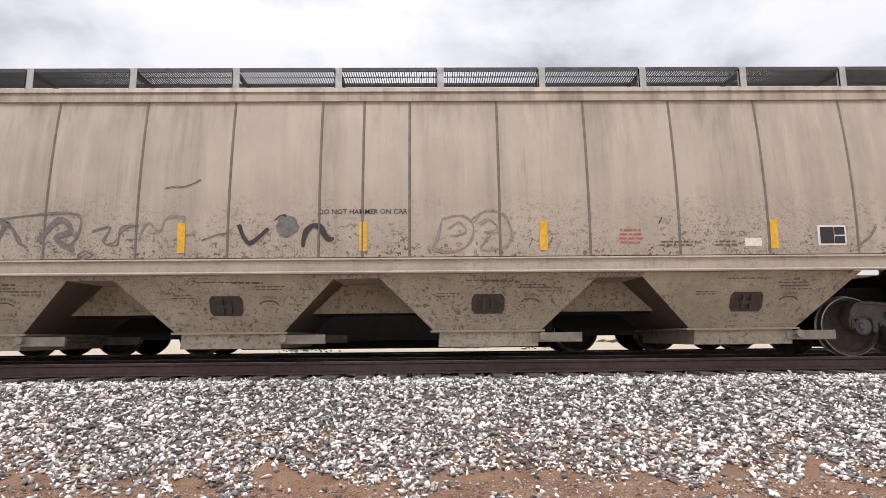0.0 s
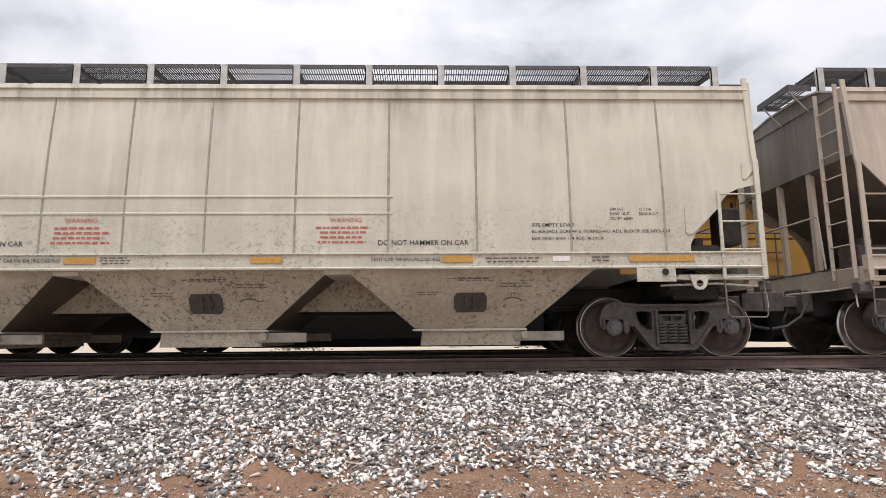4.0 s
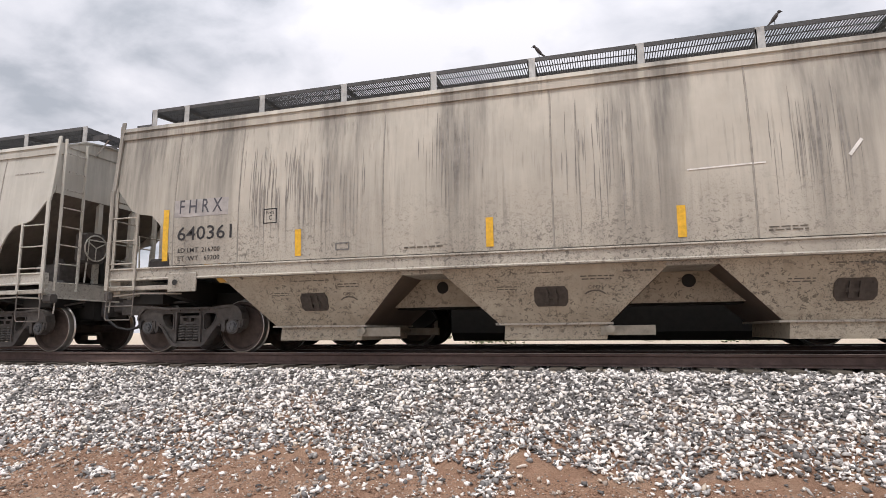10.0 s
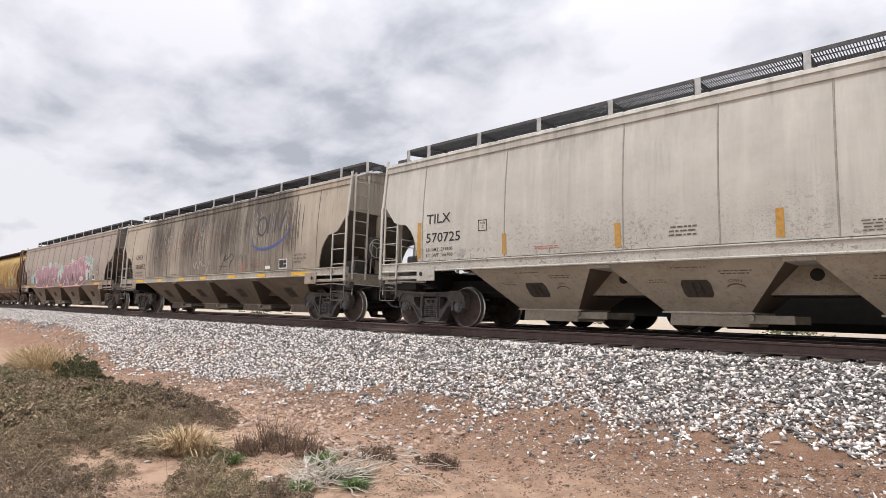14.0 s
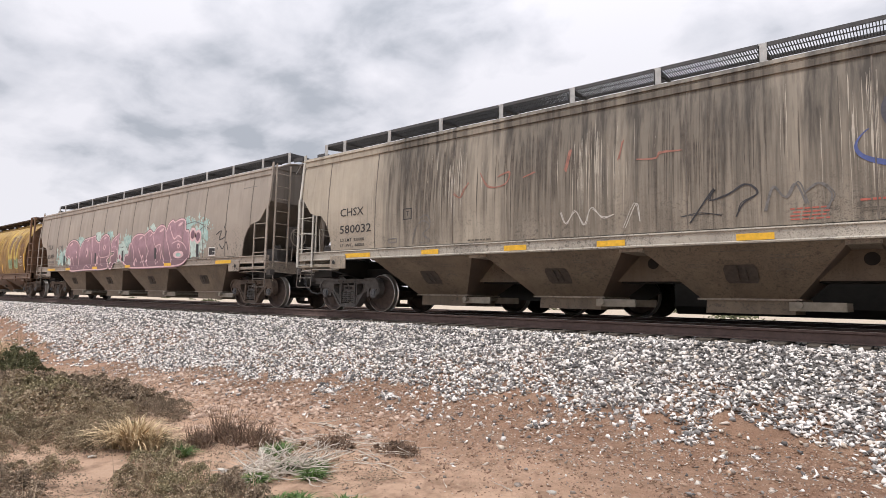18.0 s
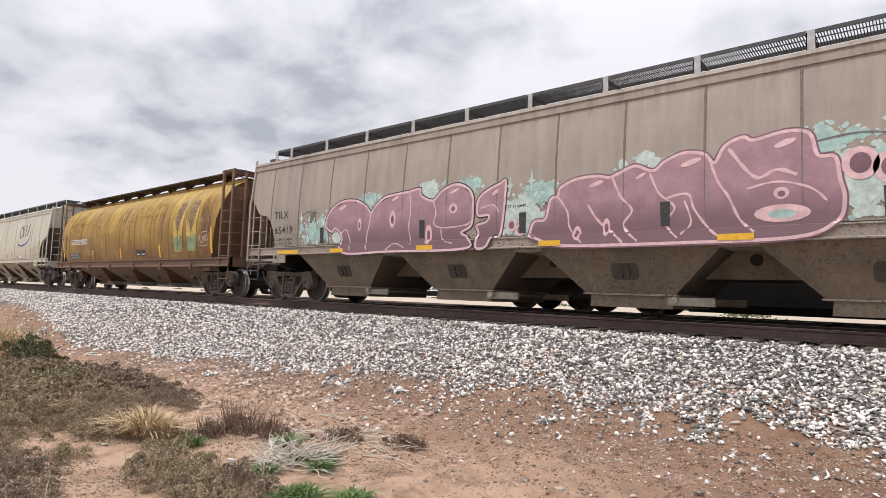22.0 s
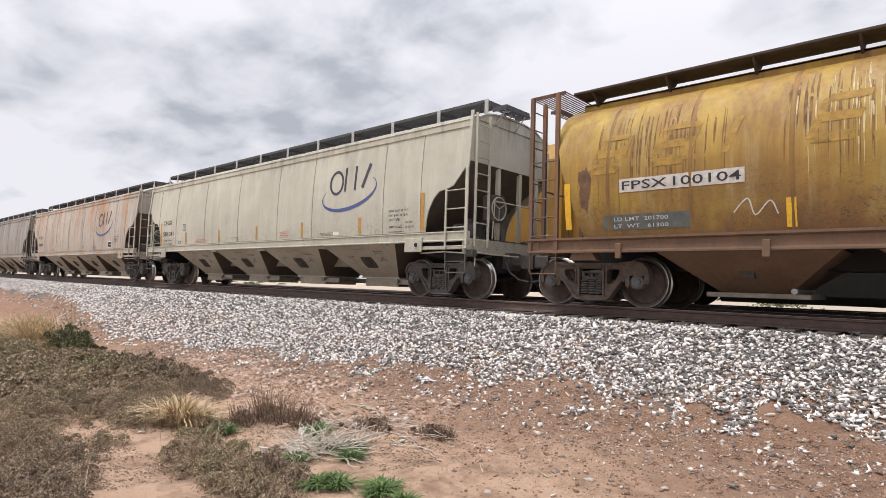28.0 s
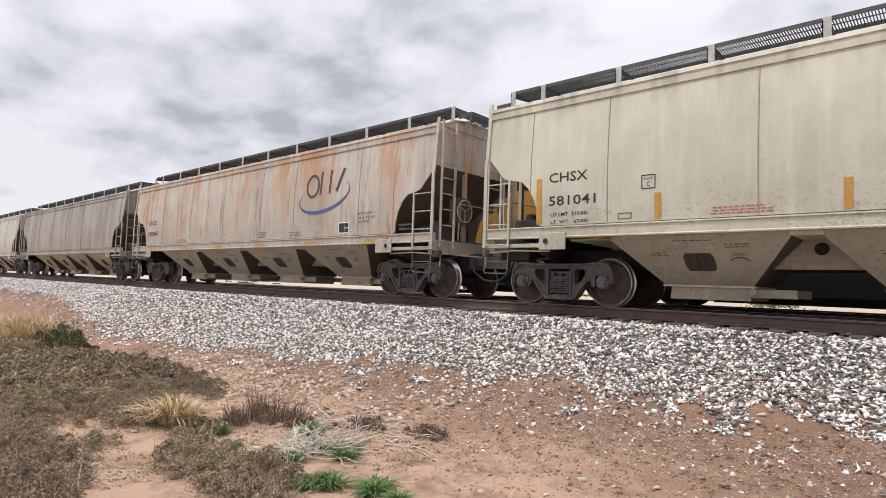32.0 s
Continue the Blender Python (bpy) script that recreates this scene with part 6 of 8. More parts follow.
for k, o in enumerate(PIECES):
    smooth = curl(o + o[:1], 5)[:-1]
    filled(fc, fu, fw, smooth, M_MAUVE_FADE, 0.009, "graffiti_letters", "mauve bubble letters with pale pink outlines")
    loop = [(u - fu, z) for u, z in smooth + smooth[:1]]
    ribbon(fc, loop, 0.10, over_sill(fw), M_GRAFF_BLACK if k < 2 else M_MAUVE_DARK, 0.0080, "graffiti_outline")
    ribbon(fc, loop, 0.050, over_sill(fw), M_PINK, 0.0115, "graffiti_outline")


def bubble(u, z, ru, rz, inner=M_MAUVE_DARK):
    """A painted eye in a letter: pink ring round a darker middle."""
    for q, m, off in ((1.0, M_PINK, 0.013), (0.5, inner, 0.0145)):
        filled(fc, fu, fw, [(u + q * ru * math.cos(a), z - 0.02 * (1 - q) + q * rz * math.sin(a)) for a in np.linspace(0, 2 * math.pi, 15)[:-1]], m, off, "graffiti_highlight")


for b_ in ((-105.55, 1.95, 0.07, 0.16), (-104.42, 2.02, 0.10, 0.2), (-102.62, 2.15, 0.11, 0.11), (-103.3, 1.62, 0.10, 0.22), (-99.75, 1.5, 0.08, 0.13), (-96.55, 1.95, 0.10, 0.09), (-99.2, 1.58, 0.07, 0.16)):
    bubble(*b_)
bubble(-96.55, 1.66, 0.36, 0.13, M_TEAL)
for u, z, ru, rz in ((-106.2, 2.42, 0.16, 0.04), (-104.35, 2.5, 0.12, 0.035), (-102.6, 2.52, 0.12, 0.035), (-99.4, 2.36, 0.14, 0.04), (-97.8, 2.55, 0.16, 0.05), (-96.5, 2.68, 0.14, 0.05), (-98.6, 2.42, 0.09, 0.03), (-101.55, 2.4, 0.08, 0.04)):
    filled(fc, fu, fw, [(u + ru * math.cos(a), z + 0.04 * math.cos(a) + rz * math.sin(a)) for a in np.linspace(0, 2 * math.pi, 13)[:-1]], M_PINK, 0.013, "graffiti_gleam")
# strokes that part the letters
for pts, t in (([(-105.15, 2.25), (-105.2, 1.95), (-105.3, 1.6), (-105.25, 1.32)], 0.04), ([(-103.9, 2.6), (-103.85, 2.2), (-103.9, 1.8), (-103.8, 1.4)], 0.035), ([(-103.2, 2.38), (-103.1, 2.1), (-103.15, 1.85), (-102.9, 1.75), (-102.3, 1.78), (-102.15, 1.85)], 0.04), ([(-102.95, 1.75), (-102.9, 1.5), (-102.6, 1.4)], 0.03),
               ([(-106.3, 1.7), (-106.05, 1.85), (-105.9, 1.6), (-105.85, 1.32)], 0.035), ([(-101.9, 2.1), (-101.6, 2.15), (-101.45, 2.0)], 0.03), ([(-104.6, 1.3), (-104.3, 1.45), (-104.0, 1.35)], 0.03),
               ([(-100.15, 2.2), (-99.95, 1.9), (-99.9, 1.6), (-99.65, 1.32)], 0.04), ([(-99.55, 2.0), (-99.35, 1.7), (-99.05, 1.45), (-98.9, 1.3)], 0.05), ([(-99.1, 2.45), (-98.95, 2.1), (-98.75, 1.85), (-98.9, 1.6), (-98.65, 1.32)], 0.045),
               ([(-98.45, 2.45), (-98.3, 2.1), (-98.05, 1.85), (-98.2, 1.6), (-98.0, 1.35)], 0.04), ([(-98.2, 2.0), (-97.85, 2.05), (-97.75, 1.8), (-97.55, 1.5), (-97.35, 1.32)], 0.045), ([(-97.5, 2.5), (-97.4, 2.2), (-97.25, 1.95), (-97.1, 1.6), (-96.9, 1.4)], 0.045),
               ([(-97.25, 2.7), (-97.05, 2.4), (-96.85, 2.2), (-96.6, 2.3), (-96.35, 2.2)], 0.06), ([(-97.0, 2.05), (-96.6, 2.12), (-96.2, 2.0), (-96.0, 1.8)], 0.04), ([(-97.9, 1.95), (-97.8, 1.6), (-97.95, 1.4)], 0.035)):
    scribble(fc, fu, fw, pts, [t * (0.5 + 0.5 * abs(math.sin(i * 0.7))) for i in range((len(pts) - 1) * 6 + 1)], M_PINK, off=0.0125)
# two small round characters' worth of bubbles after the letters
for u, z in ((-95.62, 2.28), (-95.28, 2.2), (-101.15, 1.72), (-100.95, 1.62)):
    r = 0.17 if u > -100 else 0.09
    filled(fc, fu, fw, [(u + 1.25 * r * math.cos(a), z + 1.35 * r * math.sin(a)) for a in np.linspace(0, 2 * math.pi, 17)[:-1]], M_PINK, 0.0135, "graffiti_bubble")
    filled(fc, fu, fw, [(u + 0.72 * r * math.cos(a), z + 0.85 * r * math.sin(a)) for a in np.linspace(0, 2 * math.pi, 15)[:-1]], M_MAUVE_DARK, 0.0150, "graffiti_bubble")
for u in (-107.0, -103.5, -100.9, -98.2, -95.3):
    filled(fc, fu, fw, [(u - 0.07, 1.55), (u + 0.07, 1.55), (u + 0.08, 1.95), (u - 0.08, 1.95)], M_GRAFF_BLACK, 0.016, "black_patch")
for pts in ([(-94.2, 2.2), (-93.9, 2.3), (-94.0, 2.05), (-93.7, 2.1), (-93.6, 2.3)], [(-94.0, 1.9), (-93.8, 1.75), (-93.6, 1.95), (-93.5, 1.7)], [(-93.75, 2.35), (-93.65, 2.6)]):
    scribble(fc, fu, fw, pts, 0.03, M_GRAFF_BLACK)
for pts in ([(-107.9, 2.3), (-107.6, 2.4), (-107.2, 2.35)], [(-107.5, 2.2), (-107.3, 2.45)], [(-95.2, 2.4), (-94.9, 2.5), (-94.6, 2.4)], [(-96.4, 2.6), (-95.6, 2.7), (-95.0, 2.55)]):
    scribble(fc, fu, fw, pts, 0.03, M_GRAFF)

# ---- the mustard cylindrical hopper ----
ROUND = profile([(0.2, 1.2), (0.97, 1.45), (1.24, 1.46), (1.6, 1.53), (2.1, 1.59), (2.5, 1.595), (2.9, 1.53), (3.3, 1.38), (3.62, 1.12), (3.8, 0.82), (3.86, 0.62)])
M_GHOST = material("old_lettering_brown", (0.35, 0.215, 0.045), 0.75, vary=0.45, scale=6)
M_GHOST_PURPLE = material("old_lettering_dark", (0.15, 0.082, 0.045), 0.75, vary=0.5, scale=6)
M_LEMON = material("graffiti_yellow", (0.50, 0.37, 0.09), 0.7, vary=0.3, scale=4)
M_LATTICE = material("lattice_brown", (0.27, 0.185, 0.10), 0.7, vary=0.4, scale=5)
M_MOSS = material("graffiti_green", (0.22, 0.30, 0.17), 0.7, vary=0.5, scale=3)
M_SLATE = material("slate_panel", (0.10, 0.115, 0.11), 0.7, vary=0.4, scale=6)


def round_hopper(ur, ul):
    h, uc = (ur - ul) / 2, (ur + ul) / 2
    car = thing("cylindrical_hopper", "weathered mustard-yellow cylindrical hopper with rust and old lettering", "hopper car", "cars of the train")
    bh = h - 0.72
    zs = [1.24, 1.45, 1.7, 1.95, 2.2, 2.5, 2.75, 3.0, 3.2, 3.38, 3.52, 3.64, 3.74, 3.81, 3.86]

    def xe(z):
        return bh + 0.15 - 0.30 * max(0.0, 3.3 - z) ** 1.15 * 0.9
    for sg in (-1, 1):
        o = [[(f * xe(z), sg * ROUND(z), z) for z in zs] for f in np.linspace(-1, 1, 25)]
        i = [[(p[0] * 0.998, p[1] - sg * 0.03, p[2]) for p in row] for row in o]
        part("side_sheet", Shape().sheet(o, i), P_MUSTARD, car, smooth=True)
        part("roof_fascia", Shape().sheet([[(x, sg * 0.64, z) for z in (3.84, 3.99)] for x in (-bh, bh)], [[(x, sg * 0.60, z) for z in (3.84, 3.99)] for x in (-bh, bh)]), P_MUSTARD, car)
    part("roof", Shape().box(-bh, bh, -0.64, 0.64, 3.96, 4.0), P_MUSTARD, car)
    for e in (-1, 1):
        s = Shape()
        v = [(e * (xe(z) - 0.05), y * ROUND(z) * 0.98, z) for z in zs for y in (-1, 1)]
        s.add(v, [(2 * k, 2 * k + 1, 2 * k + 3, 2 * k + 2) for k in range(len(zs) - 1)])
        part("end_sheet", s, P_RUSTBROWN, car, "rusty brown end wall")
        for y in (-0.5, 0.0, 0.5):
            part("end_post", Shape().box(e * (h - 0.62) - 0.04, e * (h - 0.62) + 0.04, y - 0.06, y + 0.06, 1.1, 3.9), P_RUSTBROWN, car)
    # hoop seams
    for u in np.arange(ul + 1.7, ur - 1.0, 1.42):
        x = u - uc
        o = [[(x + d, -ROUND(z) - q, z) for z in zs] for d, q in ((-0.035, 0.0), (-0.012, 0.013), (0.012, 0.013), (0.035, 0.0))]
        i = [[(p[0], p[1] + 0.02, p[2]) for p in row] for row in o]
        part("seam", Shape().sheet(o, i), P_HOOP, car, smooth=True)
    for sg in (-1, 1):
        y = sg * 1.55
        pr = [(y, 0.97), (y, 1.0), (y - sg * 0.06, 1.03), (y - sg * 0.06, 1.18), (y, 1.21), (y, 1.25), (y - sg * 0.16, 1.25), (y - sg * 0.16, 0.97)]
        part("side_sill", Shape().prism(pr, "x", -h, h), P_RUSTBROWN, car)
        if sg < 0:
            for k in range(6):
                x = -h + 1.9 + k * 2.3
                part("sill_bracket", Shape().box(x - 0.05, x + 0.05, y - 0.03, y + 0.02, 0.86, 1.12, 0.01), P_RUSTBROWN, car)
    part("center_sill", Shape().box(-h + 0.1, h - 0.1, -0.33, 0.33, 0.70, 1.10, 0.02), M_UNDER, car)
    for u in (-123.55, -120.55, -117.65, -114.85):
        c = u - uc
        v = [(c - 1.3, -1.38, 0.97), (c + 1.3, -1.38, 0.97), (c + 1.3, 1.38, 0.97), (c - 1.3, 1.38, 0.97), (c - 0.52, -0.6, 0.34), (c + 0.52, -0.6, 0.34), (c + 0.52, 0.6, 0.34), (c - 0.52, 0.6, 0.34)]
        hp = part("hopper", Shape().add(v, [(0, 1, 5, 4), (2, 3, 7, 6), (1, 2, 6, 5), (3, 0, 4, 7), (4, 5, 6, 7)]), P_RUSTBROWN, car)
        part("gate", Shape().box(c - 0.72, c + 0.8, -0.66, 0.66, 0.25, 0.33, 0.01), M_GRIME, hp)
        part("gate_shaft", Shape().cyl((c + 0.6, -0.78, 0.37), "y", 0.045, 1.56, 10), M_GREYSTEEL, hp)
        part("vibrator_bracket", Shape().box(c - 0.10, c + 0.10, -1.02, -0.80, 0.56, 0.68, 0.01), M_BRACKET, hp)
    # running boards: solid dark plank seen from below
    for y0, y1 in ((-0.92, -0.34), (0.34, 0.92)):
        part("running_board", Shape().box(-bh - 0.1, bh + 0.1, y0, y1, 4.16, 4.21, 0.01), P_DARKPLANK, car, "dark weathered roof walkway")
    k = -bh + 0.3
    while k < bh:
        part("board_bracket", Shape().prism([(-0.90, 4.16), (-0.36, 4.16), (-0.62, 3.93), (-0.66, 3.93)], "x", k - 0.02, k + 0.02), P_DARKPLANK, car)
        k += 1.42
    for e in (-1, 1):
        xo, xi = e * h, e * (h - 0.62)
        x0, x1 = sorted((xo, xi - e * 0.15))
        part("end_running_board", grating_shape(x0, x1, -1.48, 1.48, 4.04, 0.07), P_RUSTGRATE, car)
        x2, x3 = sorted((xo, xo + e * 0.26))
        part("crossover_board", grating_shape(x2, x3, -0.35, 0.35, 4.1, 0.06), P_RUSTGRATE, car)
        part("end_sill", Shape().box(min(xo, xo - e * 0.25), max(xo, xo - e * 0.25), -1.5, 1.5, 0.97, 1.26, 0.02), P_RUSTBROWN, car)
        for x, y in ((xo - e * 0.05, -1.5), (xi, -1.5), (xo - e * 0.05, -1.05), (xo - e * 0.05, 1.05), (xo - e * 0.05, 1.5)):
            part("frame_post", Shape().box(x - 0.04, x + 0.04, y - 0.03, y + 0.03, 0.95, 4.05), P_RUSTBROWN, car)
        rg_ = rung_mesh(0.60, P_RUSTBROWN)
        re_ = rung_mesh(0.45, P_RUSTBROWN)
        for k in range(5):
            r = part("rung", rg_, None, car)
            r.location = (min(xo - e * 0.03, xi), -1.52, 1.3 + 0.36 * k)
        for k in range(8):
            r = part("rung", re_, None, car)
            r.location = (xo, -1.5, 1.3 + 0.36 * k)
            r.rotation_euler = (0, 0, radians(90))
        part("end_handrail", Shape().tube([(xo, -1.02, 1.7), (xo + e * 0.1, -0.8, 2.3), (xo + e * 0.1, 0.8, 2.3), (xo, 1.02, 1.7)], 0.018), P_RUSTBROWN, car)
        part("stirrup_step", Shape().tube([(xo - e * 0.05, -1.5, 0.98), (xo - e * 0.05, -1.5, 0.58), (xi, -1.5, 0.58), (xi, -1.5, 0.98)], 0.016), P_RUSTBROWN, car)
        s = Shape().box(min(e * (h - 0.3), e * (h + 0.40)), max(e * (h - 0.3), e * (h + 0.40)), -0.09, 0.09, 0.78, 0.98, 0.02)
        s.box(min(e * (h + 0.38), e * (h + 0.72)), max(e * (h + 0.38), e * (h + 0.72)), -0.17, 0.15, 0.72, 1.02, 0.04)
        cp = part("coupler", s, M_TRUCK, car)
        part("air_hose", Shape().tube([(e * (h + 0.1), -0.35, 0.86), (e * (h + 0.25), -0.36, 0.60), (e * (h + 0.48), -0.33, 0.45), (e * (h + 0.72), -0.3, 0.42)], 0.026, 8), M_HOSE, cp, smooth=True)
        tx = h - (1.48 if e > 0 else 1.15)
        add_truck(car, e * tx, True)
        part("bolster_bracket", Shape().prism([(e * tx - 0.28, 0.84), (e * tx + 0.28, 0.84), (e * tx + 0.2, 0.97), (e * tx - 0.2, 0.97)], "y", -1.45, -1.2), P_RUSTBROWN, car)
    # marks
    X = lambda u: u - uc
    patch(car, X(-125.43), 2.0, 2.0, 0.23, ROUND, M_CHALK, 0.006, "number_board", 2)
    lettering(car, "FPSX", X(-125.38), 2.04, 0.78, 0.15, ROUND, None, 0.010)
    lettering(car, "100104", X(-124.5), 2.04, 1.02, 0.15, ROUND, None, 0.010)
    patch(car, X(-125.75), 1.36, 1.5, 0.26, ROUND, M_SLATE, 0.006, "weight_panel", 2)
    lettering(car, "LD LMT  201700", X(-125.55), 1.51, 0.95, 0.065, ROUND, M_CHALK, 0.010)
    lettering(car, "LT  WT   61300", X(-125.55), 1.39, 0.95, 0.065, ROUND, M_CHALK, 0.010)
    for u, z, w, hh in ((-126.45, 1.4, 0.12, 0.85), (-122.83, 1.30, 0.13, 0.42), (-119.9, 1.3, 0.12, 0.42), (-116.4, 1.3, 0.12, 0.45), (-112.7, 1.4, 0.12, 0.85)):
        patch(car, X(u) - w / 2, z, w, hh, ROUND, M_YELLOW, 0.008, "reflector")
    for du in (0.0, 0.42):
        patch(car, X(-118.4) + du, 1.38, 0.36, 0.24, ROUND, M_BLACK, 0.008, "placard_field", 2)
        patch(car, X(-118.4) + du + 0.05, 1.43, 0.26, 0.05, ROUND, M_CHALK, 0.011, "placard_field", 1)
    # remains of large slanted old lettering, as plain slanted bars
    rr = random.Random(4)
    for g in range(9):
        u, z, w, hh = -125.95 + g * 1.12, 2.42 + 0.035 * g, 0.42 + rr.uniform(0, 0.12), 0.58
        lean = 0.36 * hh
        strokes = [(0.0, 0.0, 0.0, 1.0)] + [q for q in ((1.0, 0.0, 1.0, 1.0), (0.0, 0.0, 1.0, 0.0), (0.0, 0.5, 1.0, 0.5), (0.0, 1.0, 1.0, 1.0)) if rr.random() < 0.55]
        for n, (x0, z0, x1, z1) in enumerate(strokes):
            t = 0.05 + rr.uniform(0, 0.04)
            p0, p1 = (u + x0 * w + z0 * lean, z + z0 * hh), (u + x1 * w + z1 * lean, z + z1 * hh)
            q = [(p0[0] - t, p0[1]), (p0[0] + t, p0[1]), (p1[0] + t, p1[1]), (p1[0] - t, p1[1])] if x0 == x1 else [(p0[0], p0[1] - t * 0.8), (p1[0], p1[1] - t * 0.8), (p1[0] + t * 0.5, p1[1] + t * 0.8), (p0[0] + t * 0.5, p0[1] + t * 0.8)]
            filled(car, uc, ROUND, q, M_GHOST, 0.0045 + 0.0007 * n, "old_lettering")
    # two tall painted shapes: yellow arms round a lattice, green below
    for u in (-114.95, -114.0):
        filled(car, uc, ROUND, [(u - 0.24, 2.6), (u - 0.02, 2.16), (u + 0.02, 2.16), (u + 0.27, 2.9), (u + 0.24, 3.25), (u - 0.16, 3.22)], M_LATTICE, 0.0085, "graffiti_fill")
        filled(car, uc, ROUND, curl([(u - 0.36, 2.62), (u - 0.33, 2.1), (u - 0.30, 1.62), (u - 0.22, 1.5), (u + 0.24, 1.5), (u + 0.30, 1.62), (u + 0.33, 2.2), (u + 0.36, 2.85), (u + 0.28, 2.95), (u + 0.14, 2.5), (u + 0.02, 2.14), (u - 0.04, 2.14), (u - 0.14, 2.35), (u - 0.26, 2.58), (u - 0.36, 2.62)], 4)[:-1], M_LEMON, 0.010, "graffiti_fill")
        filled(car, uc, ROUND, [(u - 0.318, 2.05), (u - 0.30, 1.62), (u - 0.215, 1.51), (u + 0.235, 1.51), (u + 0.30, 1.62), (u + 0.32, 2.0), (u + 0.16, 2.08), (u + 0.05, 1.9), (u - 0.08, 2.02), (u - 0.2, 1.96)], M_MOSS, 0.012, "graffiti_fill")
        scribble(car, uc, ROUND, [(u, 2.18), (u - 0.01, 1.9), (u - 0.05, 1.52)], 0.022, M_GHOST_PURPLE, off=0.0135)
        for k in range(5):
            z = 2.5 + k * 0.15
            scribble(car, uc, ROUND, [(u - 0.16, z), (u + 0.02, z + 0.04), (u + 0.2, z + 0.02)], 0.022, M_GHOST_PURPLE, off=0.012)
        for d in (-0.14, 0.04, 0.2):
            scribble(car, uc, ROUND, [(u + d * 0.3, 2.25), (u + d, 2.7), (u + d * 0.9, 3.22)], 0.022, M_GHOST_PURPLE, off=0.0125)
    for k in range(7):
        u = -113.4 + rr.uniform(0, 0.6)
        filled(car, uc, ROUND, [(u, 2.0 + rr.uniform(0, 0.3)), (u + 0.07, 2.0), (u + 0.1, 2.6 + rr.uniform(0, 0.2)), (u + 0.03, 2.75)], M_GHOST_PURPLE, 0.006 + 0.0006 * k, "graffiti_smear")
    filled(car, uc, ROUND, blob(rr, -126.1, 2.15, 0.12, 0.4, 20, 0.3), M_GHOST_PURPLE, 0.006, "graffiti_smear")
    for pts in ([(-113.55, 1.78), (-113.5, 1.95), (-113.4, 1.98), (-113.42, 1.85), (-113.3, 1.75), (-113.22, 1.92), (-113.15, 1.95)], [(-113.2, 1.75), (-113.12, 1.98), (-113.05, 1.8), (-112.98, 2.02), (-112.9, 1.84)], [(-113.45, 1.68), (-113.2, 1.64), (-112.95, 1.7)], [(-113.3, 2.08), (-113.1, 2.12), (-112.92, 2.1)], [(-123.6, 1.55), (-123.4, 1.75), (-123.3, 1.5), (-123.1, 1.7), (-123.0, 1.5)]):
        scribble(car, uc, ROUND, pts, 0.02, M_CHALK)
    drips(car, uc, ROUND, [(-125.8, -123.8, 2.2, 3.6), (-123.2, -120.6, 2.0, 3.7), (-120.6, -117.6, 2.0, 3.7), (-117.6, -115.6, 2.2, 3.6), (-113.6, -112.8, 2.2, 3.5)], 230, M_RUN_RUST, 8, "rust-brown runs down the yellow side", (0.4, 1.5), (0.008, 0.05))
    drips(car, uc, ROUND, [(-123.0, -121.4, 2.4, 3.7), (-120.4, -118.4, 2.2, 3.7), (-115.2, -113.8, 3.0, 3.75)], 110, M_RUN_CHALK, 9, "chalky pale runs down the yellow side", (0.3, 1.2), (0.006, 0.03))
    return car, uc, ROUND


M_RUN_RUST = material("grime_run_rust", (0.21, 0.115, 0.04), 0.75, vary=0.5, scale=6)
M_RUN_CHALK = material("washed_run_chalk", (0.52, 0.43, 0.24), 0.7, vary=0.4, scale=6)
P_DARKPLANK = material("dark_plank", (0.055, 0.042, 0.035), 0.85, vary=0.5, scale=6)
P_RUSTGRATE = material("rusty_grating", (0.11, 0.06, 0.045), 0.8, vary=0.4, scale=9)
CARS.append(round_hopper(-111.60, -127.35))

# ---- birds on the streaked car ----
M_BIRD = material("bird_feathers", (0.05, 0.045, 0.045), 0.8, vary=0.5, scale=30)
BIRDS = []


def bird(u, face):
    k = 0.72
    b = thing("bird", "small dark bird perched on the hopper's roof walkway", "bird", "birds on the car")
    s = Shape()
    prof = [(0.004, -0.11), (0.035, -0.08), (0.064, -0.02), (0.068, 0.04), (0.05, 0.09), (0.014, 0.12)]
    s.lathe(prof, (0, 0, 0), 12)
    s.v = [(y * face * 0.75, x, z * 0.95 + 0.16 + y * 0.75) for x, y, z in s.v]
    part("body", s, M_BIRD, b, smooth=True)
    s = Shape().lathe([(0.002, -0.04), (0.028, -0.025), (0.037, 0), (0.028, 0.025), (0.002, 0.04)], (0, 0, 0), 10)
    s.v = [(x + 0.10 * face, y, z + 0.285) for x, y, z in s.v]
    part("head", s, M_BIRD, b, smooth=True)
    part("beak", Shape().tube([(0.13 * face, 0, 0.285), (0.17 * face, 0, 0.275)], [0.012, 0.002], 6), M_BLACK, b)
    part("tail", Shape().prism([(-0.06 * face, 0.11), (-0.15 * face, 0.01), (-0.13 * face, 0.0), (-0.03 * face, 0.08)], "y", -0.02, 0.02), M_BIRD, b)
    for y in (-0.02, 0.02):
        part("leg", Shape().tube([(0, y, 0.10), (0.005, y, 0.0)], 0.005, 5), M_BLACK, b)
    for piece in b.children:
        piece.scale = (k, k, k)
    BIRDS.append((b, u))


bird(-44.80, -1)
bird(-41.39, 1)
bird(-37.38, 1)

